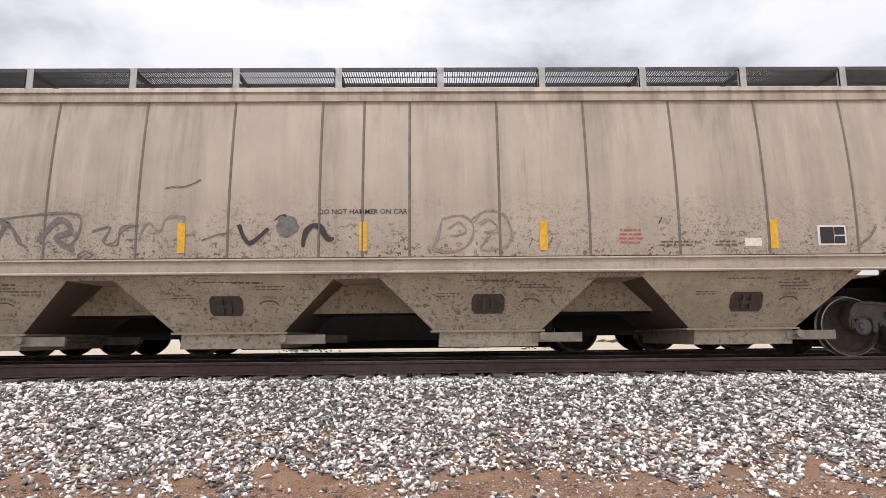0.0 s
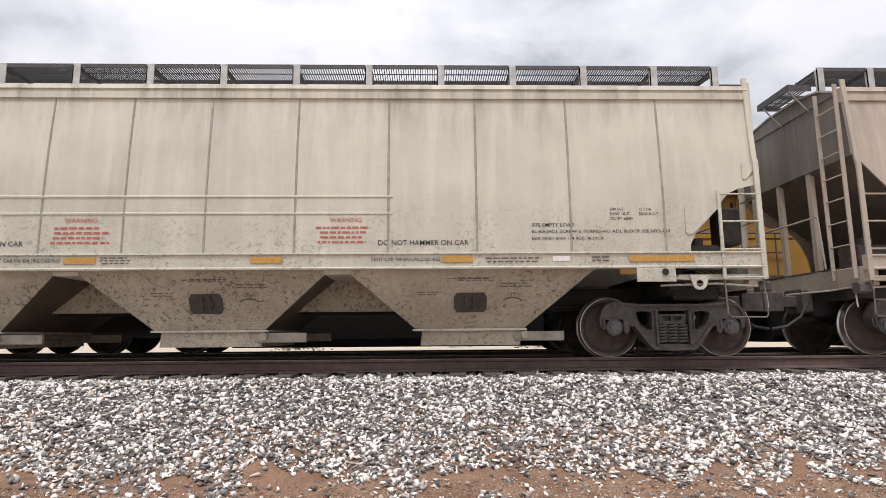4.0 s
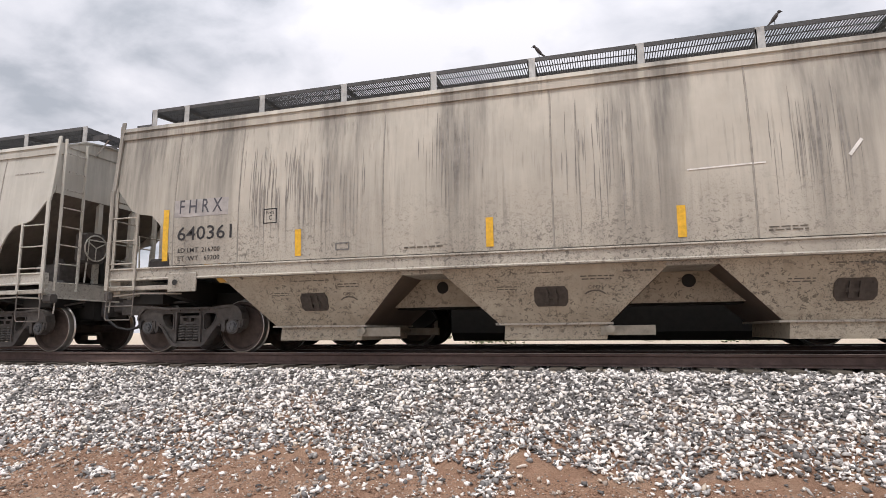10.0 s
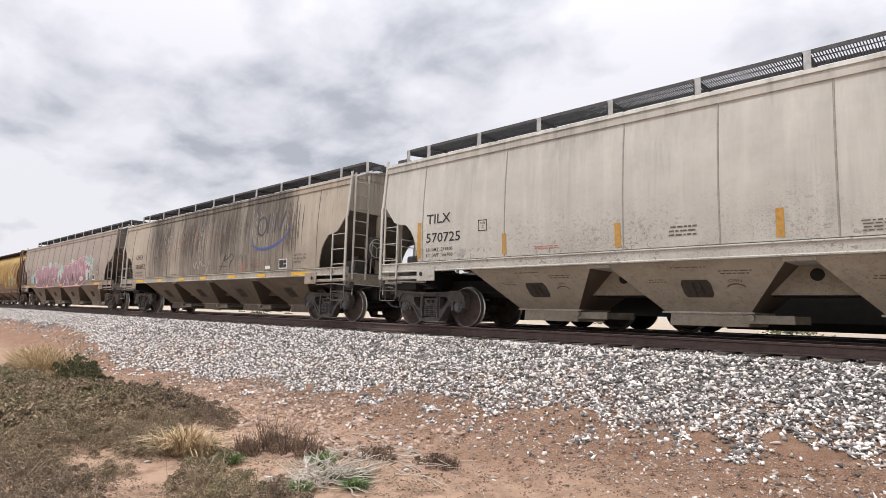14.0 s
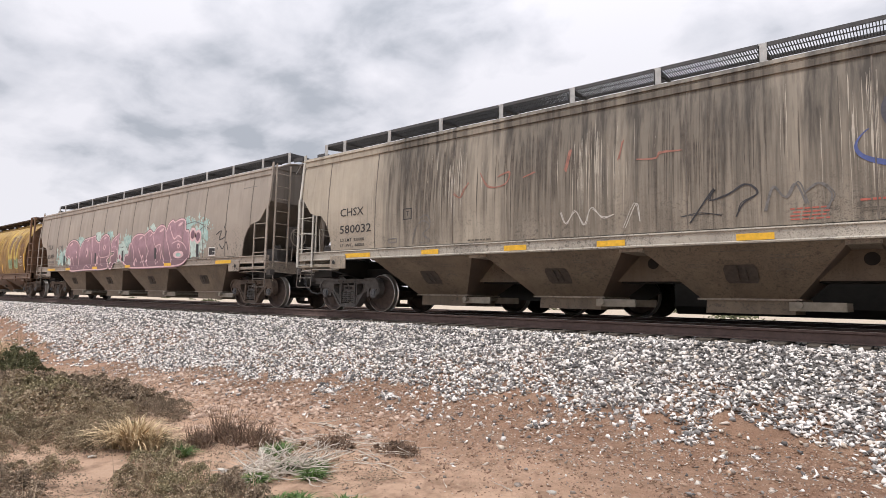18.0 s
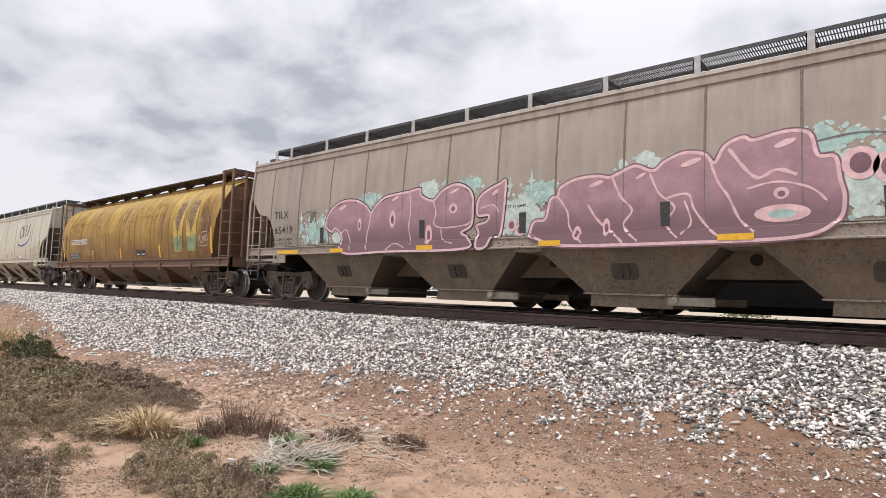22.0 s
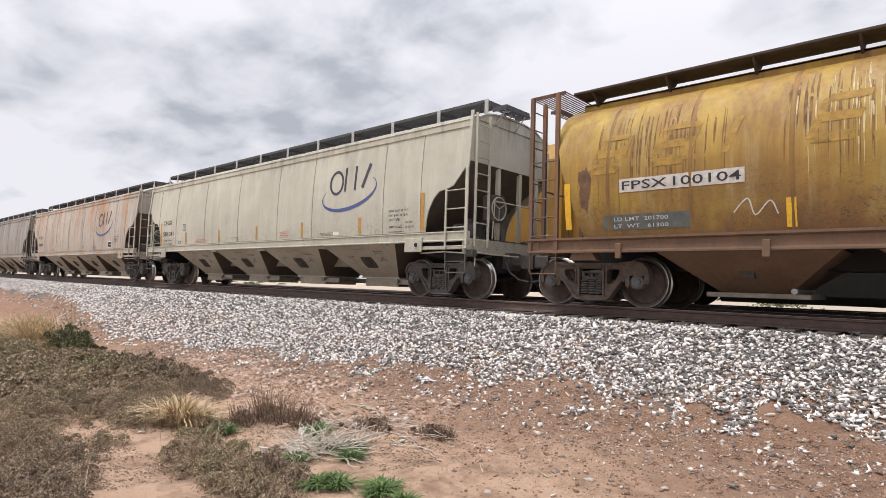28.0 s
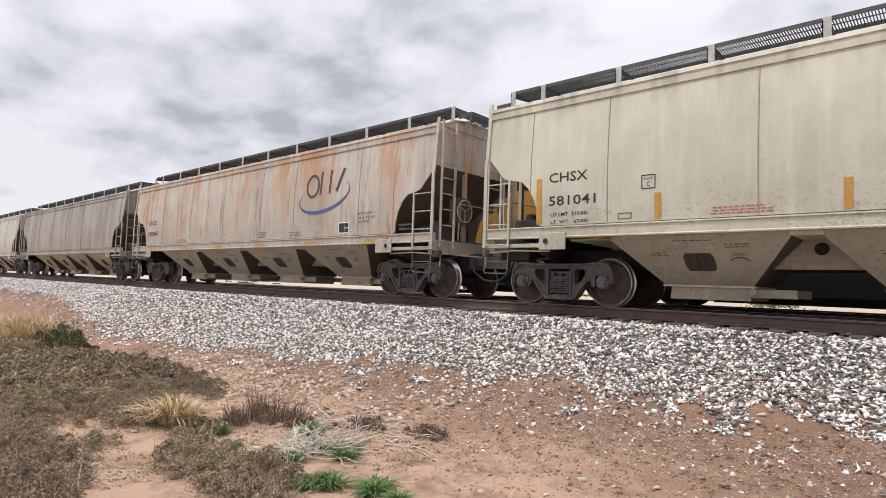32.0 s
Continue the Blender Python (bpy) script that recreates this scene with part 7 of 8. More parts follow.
# ---- the standing locomotive on the far track ----
M_UPY = car_paint("locomotive_yellow", (0.42, 0.225, 0.035), streak=(0.12, 0.07, 0.03), streak_amt=0.5, speck_amt=0.1, rust_amt=0.2, seed=91.0, dirt=(0.26, 0.15, 0.05), dirt_amt=0.6)
M_UPG = material("locomotive_grey", (0.085, 0.083, 0.08), 0.6, vary=0.3, scale=2)
M_UPR = material("locomotive_red", (0.33, 0.11, 0.055), 0.6, vary=0.35, scale=5)
M_GLASS = material("dark_window", (0.02, 0.022, 0.025), 0.12, vary=0.2, scale=3)


def locomotive():
    lo = thing("locomotive", "dirty yellow and grey diesel locomotive standing on the far track", "locomotive")
    lo.location = (0, LOCO_Y, 0)
    x0, x1 = -11.3, 9.9
    hood = 0.86
    part("frame", Shape().box(x0, x1, -1.5, 1.5, 1.24, 1.50, 0.03), M_UNDER, lo)
    part("frame_stripe", Shape().box(x0, x1, -1.535, -1.505, 1.47, 1.62), M_UPY, lo)
    part("walkway", Shape().box(x0, x1, -1.5, 1.5, 1.505, 1.56), M_UPG, lo)
    part("fuel_tank", Shape().prism([(-1.35, 0.30), (-1.15, 0.12), (1.15, 0.12), (1.35, 0.30), (1.35, 1.2), (-1.35, 1.2)], "x", -4.2, 2.6), M_UNDER, lo)
    # hood with doors
    part("hood", Shape().prism([(-hood, 1.56), (-hood, 3.72), (-hood + 0.12, 3.98), (hood - 0.12, 3.98), (hood, 3.72), (hood, 1.56)], "x", -2.0, 9.2), M_UPY, lo)
    part("hood_top", Shape().prism([(-hood - 0.012, 3.62), (-hood - 0.012, 3.74), (-hood + 0.12, 4.02), (hood - 0.12, 4.02), (hood + 0.012, 3.74), (hood + 0.012, 3.62)], "x", -2.0, 9.2), M_UPG, lo)
    part("red_stripe", Shape().box(-1.98, 9.2, -hood - 0.03, -hood - 0.014, 3.56, 3.62), M_UPR, lo)
    for k in range(19):
        x = -1.85 + k * 0.575
        dr = part("hood_door", Shape().box(x, x + 0.53, -hood - 0.028, -hood - 0.004, 2.55, 3.52, 0.01), M_UPY, lo)
        part("latch", Shape().box(x + 0.44, x + 0.50, -hood - 0.045, -hood - 0.028, 3.28, 3.40), M_UNDER, dr)
        part("hood_door", Shape().box(x, x + 0.53, -hood - 0.028, -hood - 0.004, 1.66, 2.50, 0.01), M_UPY, lo)
    # tall equipment cabinet behind the cab
    part("cabinet", Shape().box(-8.2, -2.0, -1.1, 1.1, 1.56, 3.42, 0.02), M_UPY, lo)
    part("cabinet_top", Shape().prism([(-1.1, 3.42), (-1.1, 4.26), (-0.98, 4.40), (0.98, 4.40), (1.1, 4.26), (1.1, 3.42)], "x", -8.2, -2.0), M_UPG, lo)
    for x in (-3.28, -4.02, -4.5, -5.6):
        part("intake_grille", Shape().box(x, x + 0.42, -1.125, -1.104, 3.70, 4.13, 0.01), M_UNDER, lo)
    for x in (-8.0, -7.1, -6.2, -5.3, -4.4, -3.56, -2.78):
        part("cabinet_door", Shape().box(x, x + 0.74, -1.128, -1.103, 1.7, 3.28, 0.012), M_UPY, lo)
    part("red_wing", Shape().prism([(-2.0, 3.62), (-2.7, 3.60), (-3.1, 3.42), (-8.2, 3.40), (-8.2, 3.32), (-2.5, 3.32), (-2.0, 3.46)], "y", -1.14, -1.131), M_UPR, lo)
    # cab and nose
    part("cab", Shape().prism([(-1.5, 1.56), (-1.5, 3.9), (-1.1, 4.42), (1.1, 4.42), (1.5, 3.9), (1.5, 1.56)], "x", -10.9, -8.2), M_UPY, lo)
    for x in (-10.6, -9.5):
        part("cab_window", Shape().box(x, x + 0.85, -1.53, -1.49, 3.1, 3.7, 0.02), M_GLASS, lo)
    for k, x in enumerate((-10.55, -10.2)):
        part("number_bar", Shape().box(x, x + 0.2, -1.515, -1.503, 2.5, 2.85), M_BLACK, lo)
    part("nose", Shape().box(-11.9, -10.9, -1.0, 1.0, 1.56, 3.0, 0.08), M_UPY, lo)
    # plain bars where the owner's name is painted
    for k in range(5):
        part("name_bar", Shape().box(-1.85 + k * 0.41, -1.74 + k * 0.41, -hood - 0.034, -hood - 0.029, 2.72, 3.08), M_UPR, lo)
    for k in range(7):
        part("name_bar", Shape().box(0.95 + k * 0.40, 1.06 + k * 0.40, -hood - 0.034, -hood - 0.029, 2.72, 3.08), M_UPR, lo)
    # handrails
    for k in range(15):
        x = -8.0 + k * 1.22
        part("stanchion", Shape().tube([(x, -1.46, 1.56), (x, -1.46, 2.6)], 0.02), M_UPG, lo)
    part("handrail", Shape().tube([(-8.1, -1.46, 2.58), (9.6, -1.46, 2.58)], 0.02), M_UPG, lo)
    for k in range(9):
        x = -3.2 + k * 1.4
        part("grab_iron", Shape().tube([(x, -hood - 0.02, 2.2), (x, -hood - 0.10, 2.2), (x + 0.4, -hood - 0.10, 2.2), (x + 0.4, -hood - 0.02, 2.2)], 0.014), M_UNDER, lo)
    # roof fittings
    part("exhaust_hood", Shape().prism([(-0.6, 4.0), (-0.6, 4.24), (-0.5, 4.33), (0.5, 4.33), (0.6, 4.24), (0.6, 4.0)], "x", 1.2, 2.6), M_GREYSTEEL, lo)
    hb = part("horn", Shape().box(0.0, 0.55, -0.55, -0.45, 4.02, 4.1), M_UNDER, lo)
    for x, d, l in ((0.02, -1, 0.28), (0.2, 1, 0.34), (0.5, 1, 0.28)):
        part("horn_bell", Shape().cyl((x, -0.5, 4.2), "x", 0.03 if d > 0 else 0.08, l, 12, 0.08 if d > 0 else 0.03), M_UNDER, hb, smooth=True)
    part("radiator", Shape().box(6.2, 9.2, -1.25, 1.25, 3.65, 4.35, 0.06), M_UPG, lo)
    # trucks
    for c in (-7.1, 5.1):
        s = Shape().prism([(c - 2.5, 0.62), (c - 2.3, 0.92), (c + 2.3, 0.92), (c + 2.5, 0.62), (c + 2.1, 0.36), (c - 2.1, 0.36)], "y", -1.18, -1.02)
        s.prism([(c - 2.5, 0.62), (c - 2.3, 0.92), (c + 2.3, 0.92), (c + 2.5, 0.62), (c + 2.1, 0.36), (c - 2.1, 0.36)], "y", 1.02, 1.18)
        s.box(c - 1.9, c + 1.9, -1.0, 1.0, 0.45, 1.0)
        tr = part("truck", s, M_UNDER, lo)
        for d in (-1.85, 0, 1.85):
            ws = part("wheelset", WHEELSET, None, tr)
            ws.location, ws.scale = (c + d, 0, 0.508), (1.11, 1.0, 1.11)
    # steps, sand boxes and brake gear under the two platforms
    for a, b in ((7.65, 9.8), (-11.2, -9.7)):
        part("step_well", Shape().prism([(-1.42, 0.30), (-1.30, 0.16), (1.30, 0.16), (1.42, 0.30), (1.42, 1.24), (-1.42, 1.24)], "x", a, b), M_UNDER, lo)
        for z in (0.36, 0.66, 0.96):
            part("step", Shape().box(a + 0.2, b - 0.2, -1.52, -1.40, z, z + 0.04, 0.01), M_UPG, lo)
    for e, x in ((-1, x0 - 0.6), (1, x1)):
        part("pilot", Shape().box(x if e > 0 else x + 0.4, x + 0.2 if e > 0 else x + 0.6, -1.45, 1.45, 0.2, 1.3, 0.04), M_UPY, lo)
        part("coupler", Shape().box(min(x, x + e * 0.9), max(x, x + e * 0.9), -0.12, 0.12, 0.75, 1.0, 0.03), M_TRUCK, lo)
    return lo


locomotive()
# ---- track ----
def rail_shape(x0, x1, y, z=0.0):
    s = Shape()
    s.slot = 0
    s.prism([(y - 0.075, z - 0.185), (y + 0.075, z - 0.185), (y + 0.07, z - 0.165), (y + 0.012, z - 0.145), (y + 0.010, z - 0.05), (y + 0.036, z - 0.038), (y + 0.036, z - 0.012), (y + 0.026, z - 0.003),
             (y - 0.026, z - 0.003), (y - 0.036, z - 0.012), (y - 0.036, z - 0.038), (y - 0.010, z - 0.05), (y - 0.012, z - 0.145), (y - 0.07, z - 0.165)], "x", x0, x1)
    s.slot = 1
    s.box(x0, x1, y - 0.024, y + 0.024, z - 0.003, z)
    return s


for y in (TRACK_Y - 0.755, TRACK_Y + 0.755, LOCO_Y - 0.755, LOCO_Y + 0.755):
    r = new("rail", rail_shape(-400, 400, y).mesh("rail", [M_RAIL, M_RAILHEAD]))
    tagged(r, "rust-brown steel rail with a polished head", "rail", "rails", "structure")
tie_me = Shape().box(-0.115, 0.115, -1.3, 1.3, -0.36, -0.19, 0.015).mesh("tie", M_TIE)
for cy in (TRACK_Y, LOCO_Y):
    track_ties = thing("tie_row", "dark creosoted timber ties bedded in ballast", "railway ties", kind="structure")
    for k in range(100 if cy == TRACK_Y else 40):
        t = new("tie", tie_me)
        t.parent = track_ties
        t.location = (-40 + k * 0.5 if cy == TRACK_Y else -14 + k * 0.6, cy, 0)


# ---- ground: one sheet to the horizon ----
def soil_edge(x):
    """Where the ballast's foot meets the soil."""
    foot = 7.35 if x > -5 else 7.35 - 0.085 * (-5 - x) if x > -17 else 6.33 + min(1.55, max(0.0, 0.13 * (-19 - x)))
    return foot + 0.26 * noise.noise((x * 0.8, 3.3, 0)) + 0.28 * noise.noise((x * 2.1, 7.1, 0)) + 0.10 * noise.noise((x * 6.0, 1.1, 0))


def height(x, y):
    bed = -0.27
    if y > TRACK_Y - 1.95:
        if y < LOCO_Y + 1.9:
            return bed + 0.02 * noise.noise((x * 2, y * 2, 1))
        d = y - (LOCO_Y + 1.9)
        return max(bed - 0.5 * d, -0.62 - min(0.5, d * 0.002) + 0.10 * noise.noise((x * 0.05, y * 0.05, 5)) * min(1, d / 40))
    d = TRACK_Y - 1.95 - y
    slope = bed - 0.48 * d
    e = soil_edge(x)
    t = max(0.0, e - y)
    ze = bed - 0.48 * (TRACK_Y - 1.95 - e)
    # the bank runs lower farther along the line
    level = -1.45 - 0.045 * min(10.0, max(0.0, -11 - x))
    soil = ze - (ze - level) * (1 - math.exp(-t * 0.9)) - 0.004 * min(t, 12)
    if y < e:
        n = 0.05 * noise.noise((x * 0.8, y * 0.8, 2)) + 0.035 * noise.noise((x * 2.6, y * 2.6, 4)) + 0.02 * noise.noise((x * 5.5, y * 5.5, 9)) + 0.05 * noise.noise((x * 0.35, y * 1.5, 8))
        return soil + n * min(1, t * 2)
    return slope


M_SOIL = bpy.data.materials.new("desert_soil")


def ground_mesh():
    xs = np.concatenate([[-4000, -1500, -600, -250, -120, -80], np.arange(-60, -22, 0.8), np.arange(-22, 10, 0.14), np.arange(10, 30, 1.0), [40, 80, 200, 600, 1500, 4000]])
    ys = np.concatenate([[-4000, -1000, -200, -60, -20, -8], np.arange(-4, 1.5, 0.5), np.arange(1.5, 9.3, 0.12), np.arange(9.4, 20, 0.5), [21, 22, 24, 28, 34, 45, 60, 90, 140, 220, 400, 800, 1600, 4000]])
    v = [(x, y, height(x, y)) for x in xs for y in ys]
    ny = len(ys)
    f = [(i * ny + j, (i + 1) * ny + j, (i + 1) * ny + j + 1, i * ny + j + 1) for i in range(len(xs) - 1) for j in range(ny - 1)]
    me = bpy.data.meshes.new("ground")
    me.from_pydata(v, [], f)
    me.materials.append(M_SOIL)
    me.polygons.foreach_set("use_smooth", [True] * len(f))
    return me


tagged(new("ground", ground_mesh()), "reddish sandy desert soil with pale dry patches", "ground", kind="structure")
M_SOIL.use_nodes = True
nt = M_SOIL.node_tree
bs = nt.nodes["Principled BSDF"]
bs.inputs["Roughness"].default_value = 0.95
tc = nt.nodes.new("ShaderNodeTexCoord")


def soil_noise(scale, detail, lo, hi, sc=(1, 1, 1)):
    mp = nt.nodes.new("ShaderNodeMapping"); mp.inputs["Scale"].default_value = sc
    nt.links.new(tc.outputs["Object"], mp.inputs["Vector"])
    n = nt.nodes.new("ShaderNodeTexNoise"); n.inputs["Scale"].default_value = scale; n.inputs["Detail"].default_value = detail; n.inputs["Roughness"].default_value = 0.65
    nt.links.new(mp.outputs[0], n.inputs["Vector"])
    r = nt.nodes.new("ShaderNodeMapRange"); r.inputs["From Min"].default_value = lo; r.inputs["From Max"].default_value = hi
    nt.links.new(n.outputs["Fac"], r.inputs["Value"])
    return r.outputs[0]


def soil_mix(a, col, fac):
    mx = nt.nodes.new("ShaderNodeMixRGB")
    if isinstance(a, tuple):
        mx.inputs[1].default_value = (*a, 1)
    else:
        nt.links.new(a, mx.inputs[1])
    mx.inputs[2].default_value = (*col, 1)
    nt.links.new(fac, mx.inputs[0])
    return mx.outputs[0]


sepg = nt.nodes.new("ShaderNodeSeparateXYZ"); nt.links.new(tc.outputs["Object"], sepg.inputs[0])
wob = nt.nodes.new("ShaderNodeMath"); wob.operation = "MULTIPLY_ADD"; wob.inputs[1].default_value = -1.6
nt.links.new(soil_noise(0.8, 5, 0.3, 0.7), wob.inputs[0]); nt.links.new(sepg.outputs["Y"], wob.inputs[2])
pale = nt.nodes.new("ShaderNodeMapRange")
for k, v in (("From Min", 3.5), ("From Max", 5.5), ("To Min", 1.0), ("To Max", 0.0)):
    pale.inputs[k].default_value = v
nt.links.new(wob.outputs[0], pale.inputs["Value"])
beyond = nt.nodes.new("ShaderNodeMapRange")
for k, v in (("From Min", 17.5), ("From Max", 19.0)):
    beyond.inputs[k].default_value = v
nt.links.new(sepg.outputs["Y"], beyond.inputs["Value"])
c = soil_mix((0.285, 0.165, 0.105), (0.185, 0.104, 0.066), soil_noise(1.6, 8, 0.4, 0.7))
c = soil_mix(c, (0.37, 0.235, 0.158), soil_noise(5.0, 9, 0.52, 0.72))
c = soil_mix(c, (0.53, 0.355, 0.245), pale.outputs[0])
c = soil_mix(c, (0.30, 0.19, 0.125), soil_noise(3.0, 8, 0.47, 0.64))
c = soil_mix(c, (0.44, 0.365, 0.28), beyond.outputs[0])
# stone dust and fines under the ballast
fines = nt.nodes.new("ShaderNodeMapRange")
for k, v in (("From Min", 6.9), ("From Max", 7.5)):
    fines.inputs[k].default_value = v
nt.links.new(wob.outputs[0], fines.inputs["Value"])
bedded = nt.nodes.new("ShaderNodeMath"); bedded.operation = "SUBTRACT"; bedded.use_clamp = True
nt.links.new(fines.outputs[0], bedded.inputs[0]); nt.links.new(beyond.outputs[0], bedded.inputs[1])
c = soil_mix(c, (0.15, 0.138, 0.128), bedded.outputs[0])
nt.links.new(c, bs.inputs["Base Color"])
bpn = nt.nodes.new("ShaderNodeBump"); bpn.inputs["Strength"].default_value = 1.0; bpn.inputs["Distance"].default_value = 0.09
hn = nt.nodes.new("ShaderNodeTexNoise"); hn.inputs["Scale"].default_value = 9; hn.inputs["Detail"].default_value = 10; hn.inputs["Roughness"].default_value = 0.7
nt.links.new(tc.outputs["Object"], hn.inputs["Vector"]); nt.links.new(hn.outputs["Fac"], bpn.inputs["Height"]); nt.links.new(bpn.outputs[0], bs.inputs["Normal"])

# ---- ballast stones ----
M_STONE = material("ballast_stone", (0.3, 0.3, 0.3), 0.85, vary=0.25, scale=25, ramp=[
    (0.0, (0.09, 0.085, 0.083)), (0.20, (0.165, 0.157, 0.153)), (0.38, (0.28, 0.267, 0.257)), (0.50, (0.48, 0.45, 0.425)), (0.60, (0.80, 0.745, 0.70)), (0.92, (0.94, 0.895, 0.855)), (0.975, (0.62, 0.53, 0.44)), (1.0, (0.46, 0.38, 0.30))])


def rock_kinds(rng, n=18):
    """Crushed stones: hulls of a few scattered points, so that faces stay flat and edges sharp."""
    out = []
    for _ in range(n):
        bm = bmesh.new()
        p = rng.uniform(-1, 1, (9, 3))
        p /= np.maximum(np.linalg.norm(p, axis=1), 0.75)[:, None]
        p *= np.array([rng.uniform(0.95, 1.35), rng.uniform(0.65, 1.0), rng.uniform(0.45, 0.75)])
        for q in p:
            bm.verts.new(q)
        hull = bmesh.ops.convex_hull(bm, input=bm.verts[:])
        bmesh.ops.delete(bm, geom=list({g for g in hull["geom_interior"] + hull["geom_unused"] if isinstance(g, bmesh.types.BMVert)}), context="VERTS")
        bmesh.ops.triangulate(bm, faces=bm.faces[:])
        bm.verts.index_update()
        v = np.array([q.co[:] for q in bm.verts])
        f = np.array([[q.index for q in t.verts] for t in bm.faces])
        bm.free()
        out.append((v, f))
    return out


def scatter(name, spots, sizes, mat, rng, kinds, flat=0.45):
    """One mesh of many stones at spots (x, y, z)."""
    n = len(spots)
    which = rng.integers(0, len(kinds), n)
    ang = rng.uniform(0, 2 * np.pi, n)
    tilt, tdir = rng.normal(0, flat, n), rng.uniform(0, 2 * np.pi, n)
    V, F, base = [], [], 0
    for k, (kv, kf) in enumerate(kinds):
        idx = np.where(which == k)[0]
        if not len(idx):
            continue
        ca, sa = np.cos(ang[idx]), np.sin(ang[idx])
        R = np.zeros((len(idx), 3, 3))
        R[:, 0, 0], R[:, 0, 1], R[:, 1, 0], R[:, 1, 1], R[:, 2, 2] = ca, -sa, sa, ca, 1
        ax = np.stack([np.cos(tdir[idx]), np.sin(tdir[idx]), np.zeros(len(idx))], 1)
        K = np.zeros((len(idx), 3, 3))
        K[:, 0, 2], K[:, 1, 2], K[:, 2, 0], K[:, 2, 1] = ax[:, 1], -ax[:, 0], -ax[:, 1], ax[:, 0]
        st, ct = np.sin(tilt[idx])[:, None, None], (1 - np.cos(tilt[idx]))[:, None, None]
        R = (np.eye(3) + st * K + ct * (K @ K)) @ R
        pts = np.einsum("nij,vj->nvi", R, kv) * sizes[idx][:, None, None] + spots[idx][:, None, :]
        V.append(pts.reshape(-1, 3))
        F.append((kf[None] + (np.arange(len(idx)) * len(kv))[:, None, None] + base).reshape(-1, 3))
        base += len(idx) * len(kv)
    V, F = np.concatenate(V), np.concatenate(F)
    me = bpy.data.meshes.new(name)
    me.vertices.add(len(V)); me.vertices.foreach_set("co", V.ravel())
    me.loops.add(len(F) * 3); me.loops.foreach_set("vertex_index", F.ravel().astype(np.int32))
    me.polygons.add(len(F)); me.polygons.foreach_set("loop_start", np.arange(0, len(F) * 3, 3, dtype=np.int32))
    me.materials.append(mat)
    me.update(calc_edges=True); me.validate()
    return new(name, me)


rng = np.random.default_rng(5)
KINDS = rock_kinds(rng)


def ballast_spots(x0, x1, y0, y1, per_m2, keep):
    n = int((x1 - x0) * (y1 - y0) * per_m2)
    xy = np.stack([rng.uniform(x0, x1, n), rng.uniform(y0, y1, n)], 1)
    out = [(x, y, height(x, y)) for x, y in xy if keep(x, y)]
    return np.array(out)


def on_bed(x, y):
    e = soil_edge(x)
    if y > e:
        return True
    d = e - y
    return d < (2.2 if x > -13 else 0.7) and (noise.noise((x * 2.3, y * 2.3, 6)) > 0.30 + d * 0.26 or noise.noise((x * 19.0, y * 19.0, 3)) > 0.36 + d * 0.14)


near = ballast_spots(-15.0, 9.0, 5.2, 10.15, 1000, on_bed)
st = scatter("ballast", near + np.array([0, 0, 0.012]) + rng.normal(0, 0.012, near.shape) * np.array([0, 0, 1]), 0.019 + 0.034 * rng.uniform(0, 1, len(near)) ** 1.7, M_STONE, rng, KINDS, 0.7)
tagged(st, "crushed grey and white ballast stones on the shoulder", "ballast", kind="stuff")
mid = ballast_spots(-60.0, -15.0, 5.6, 10.15, 330, on_bed)
st = scatter("ballast", mid + np.array([0, 0, 0.012]), rng.uniform(0.030, 0.056, len(mid)), M_STONE, rng, KINDS, 0.6)
tagged(st, "crushed grey and white ballast stones farther along", "ballast", kind="stuff")
inner = ballast_spots(-30.0, 9.0, 10.25, 17.0, 90, lambda x, y: abs(y - TRACK_Y - 0.755) > 0.1 and abs(y - LOCO_Y) < 0.6 or y < 14.2)
st = scatter("ballast", inner + np.array([0, 0, 0.03]), rng.uniform(0.04, 0.07, len(inner)), M_STONE, rng, KINDS, 0.6)
tagged(st, "ballast stones between and under the rails", "ballast", kind="stuff")

# ---- plants, dead wood and loose stones on the bank ----
M_SCRUB = material("scrub_leaf", (0.1, 0.1, 0.08), 0.9, vary=0.3, scale=4, ramp=[(0.0, (0.122, 0.092, 0.065)), (0.3, (0.262, 0.193, 0.124)), (0.6, (0.378, 0.286, 0.185)), (0.85, (0.305, 0.259, 0.150)), (1.0, (0.585, 0.464, 0.331))])
M_SCRUB_DARK = material("scrub_leaf_dark", (0.1, 0.1, 0.08), 0.9, vary=0.3, scale=4, ramp=[(0.0, (0.112, 0.083, 0.059)), (0.5, (0.260, 0.195, 0.137)), (0.85, (0.359, 0.274, 0.188)), (1.0, (0.519, 0.406, 0.284))])
M_RUSSET = material("russet_weed", (0.1, 0.1, 0.08), 0.9, vary=0.3, scale=4, ramp=[(0.0, (0.11, 0.07, 0.05)), (0.5, (0.20, 0.13, 0.09)), (1.0, (0.27, 0.19, 0.13))])
M_STRAW = material("dry_grass", (0.4, 0.3, 0.2), 0.85, vary=0.2, scale=6, ramp=[(0.0, (0.28, 0.19, 0.10)), (0.5, (0.50, 0.37, 0.21)), (1.0, (0.68, 0.54, 0.34))])
M_GREEN = material("green_weed", (0.1, 0.2, 0.05), 0.75, vary=0.3, scale=6, ramp=[(0.0, (0.045, 0.085, 0.02)), (0.6, (0.085, 0.15, 0.035)), (1.0, (0.15, 0.21, 0.06))])
M_OLIVE = material("olive_bush", (0.1, 0.1, 0.05), 0.85, vary=0.3, scale=6, ramp=[(0.0, (0.045, 0.05, 0.02)), (0.6, (0.095, 0.10, 0.042)), (1.0, (0.19, 0.18, 0.09))])
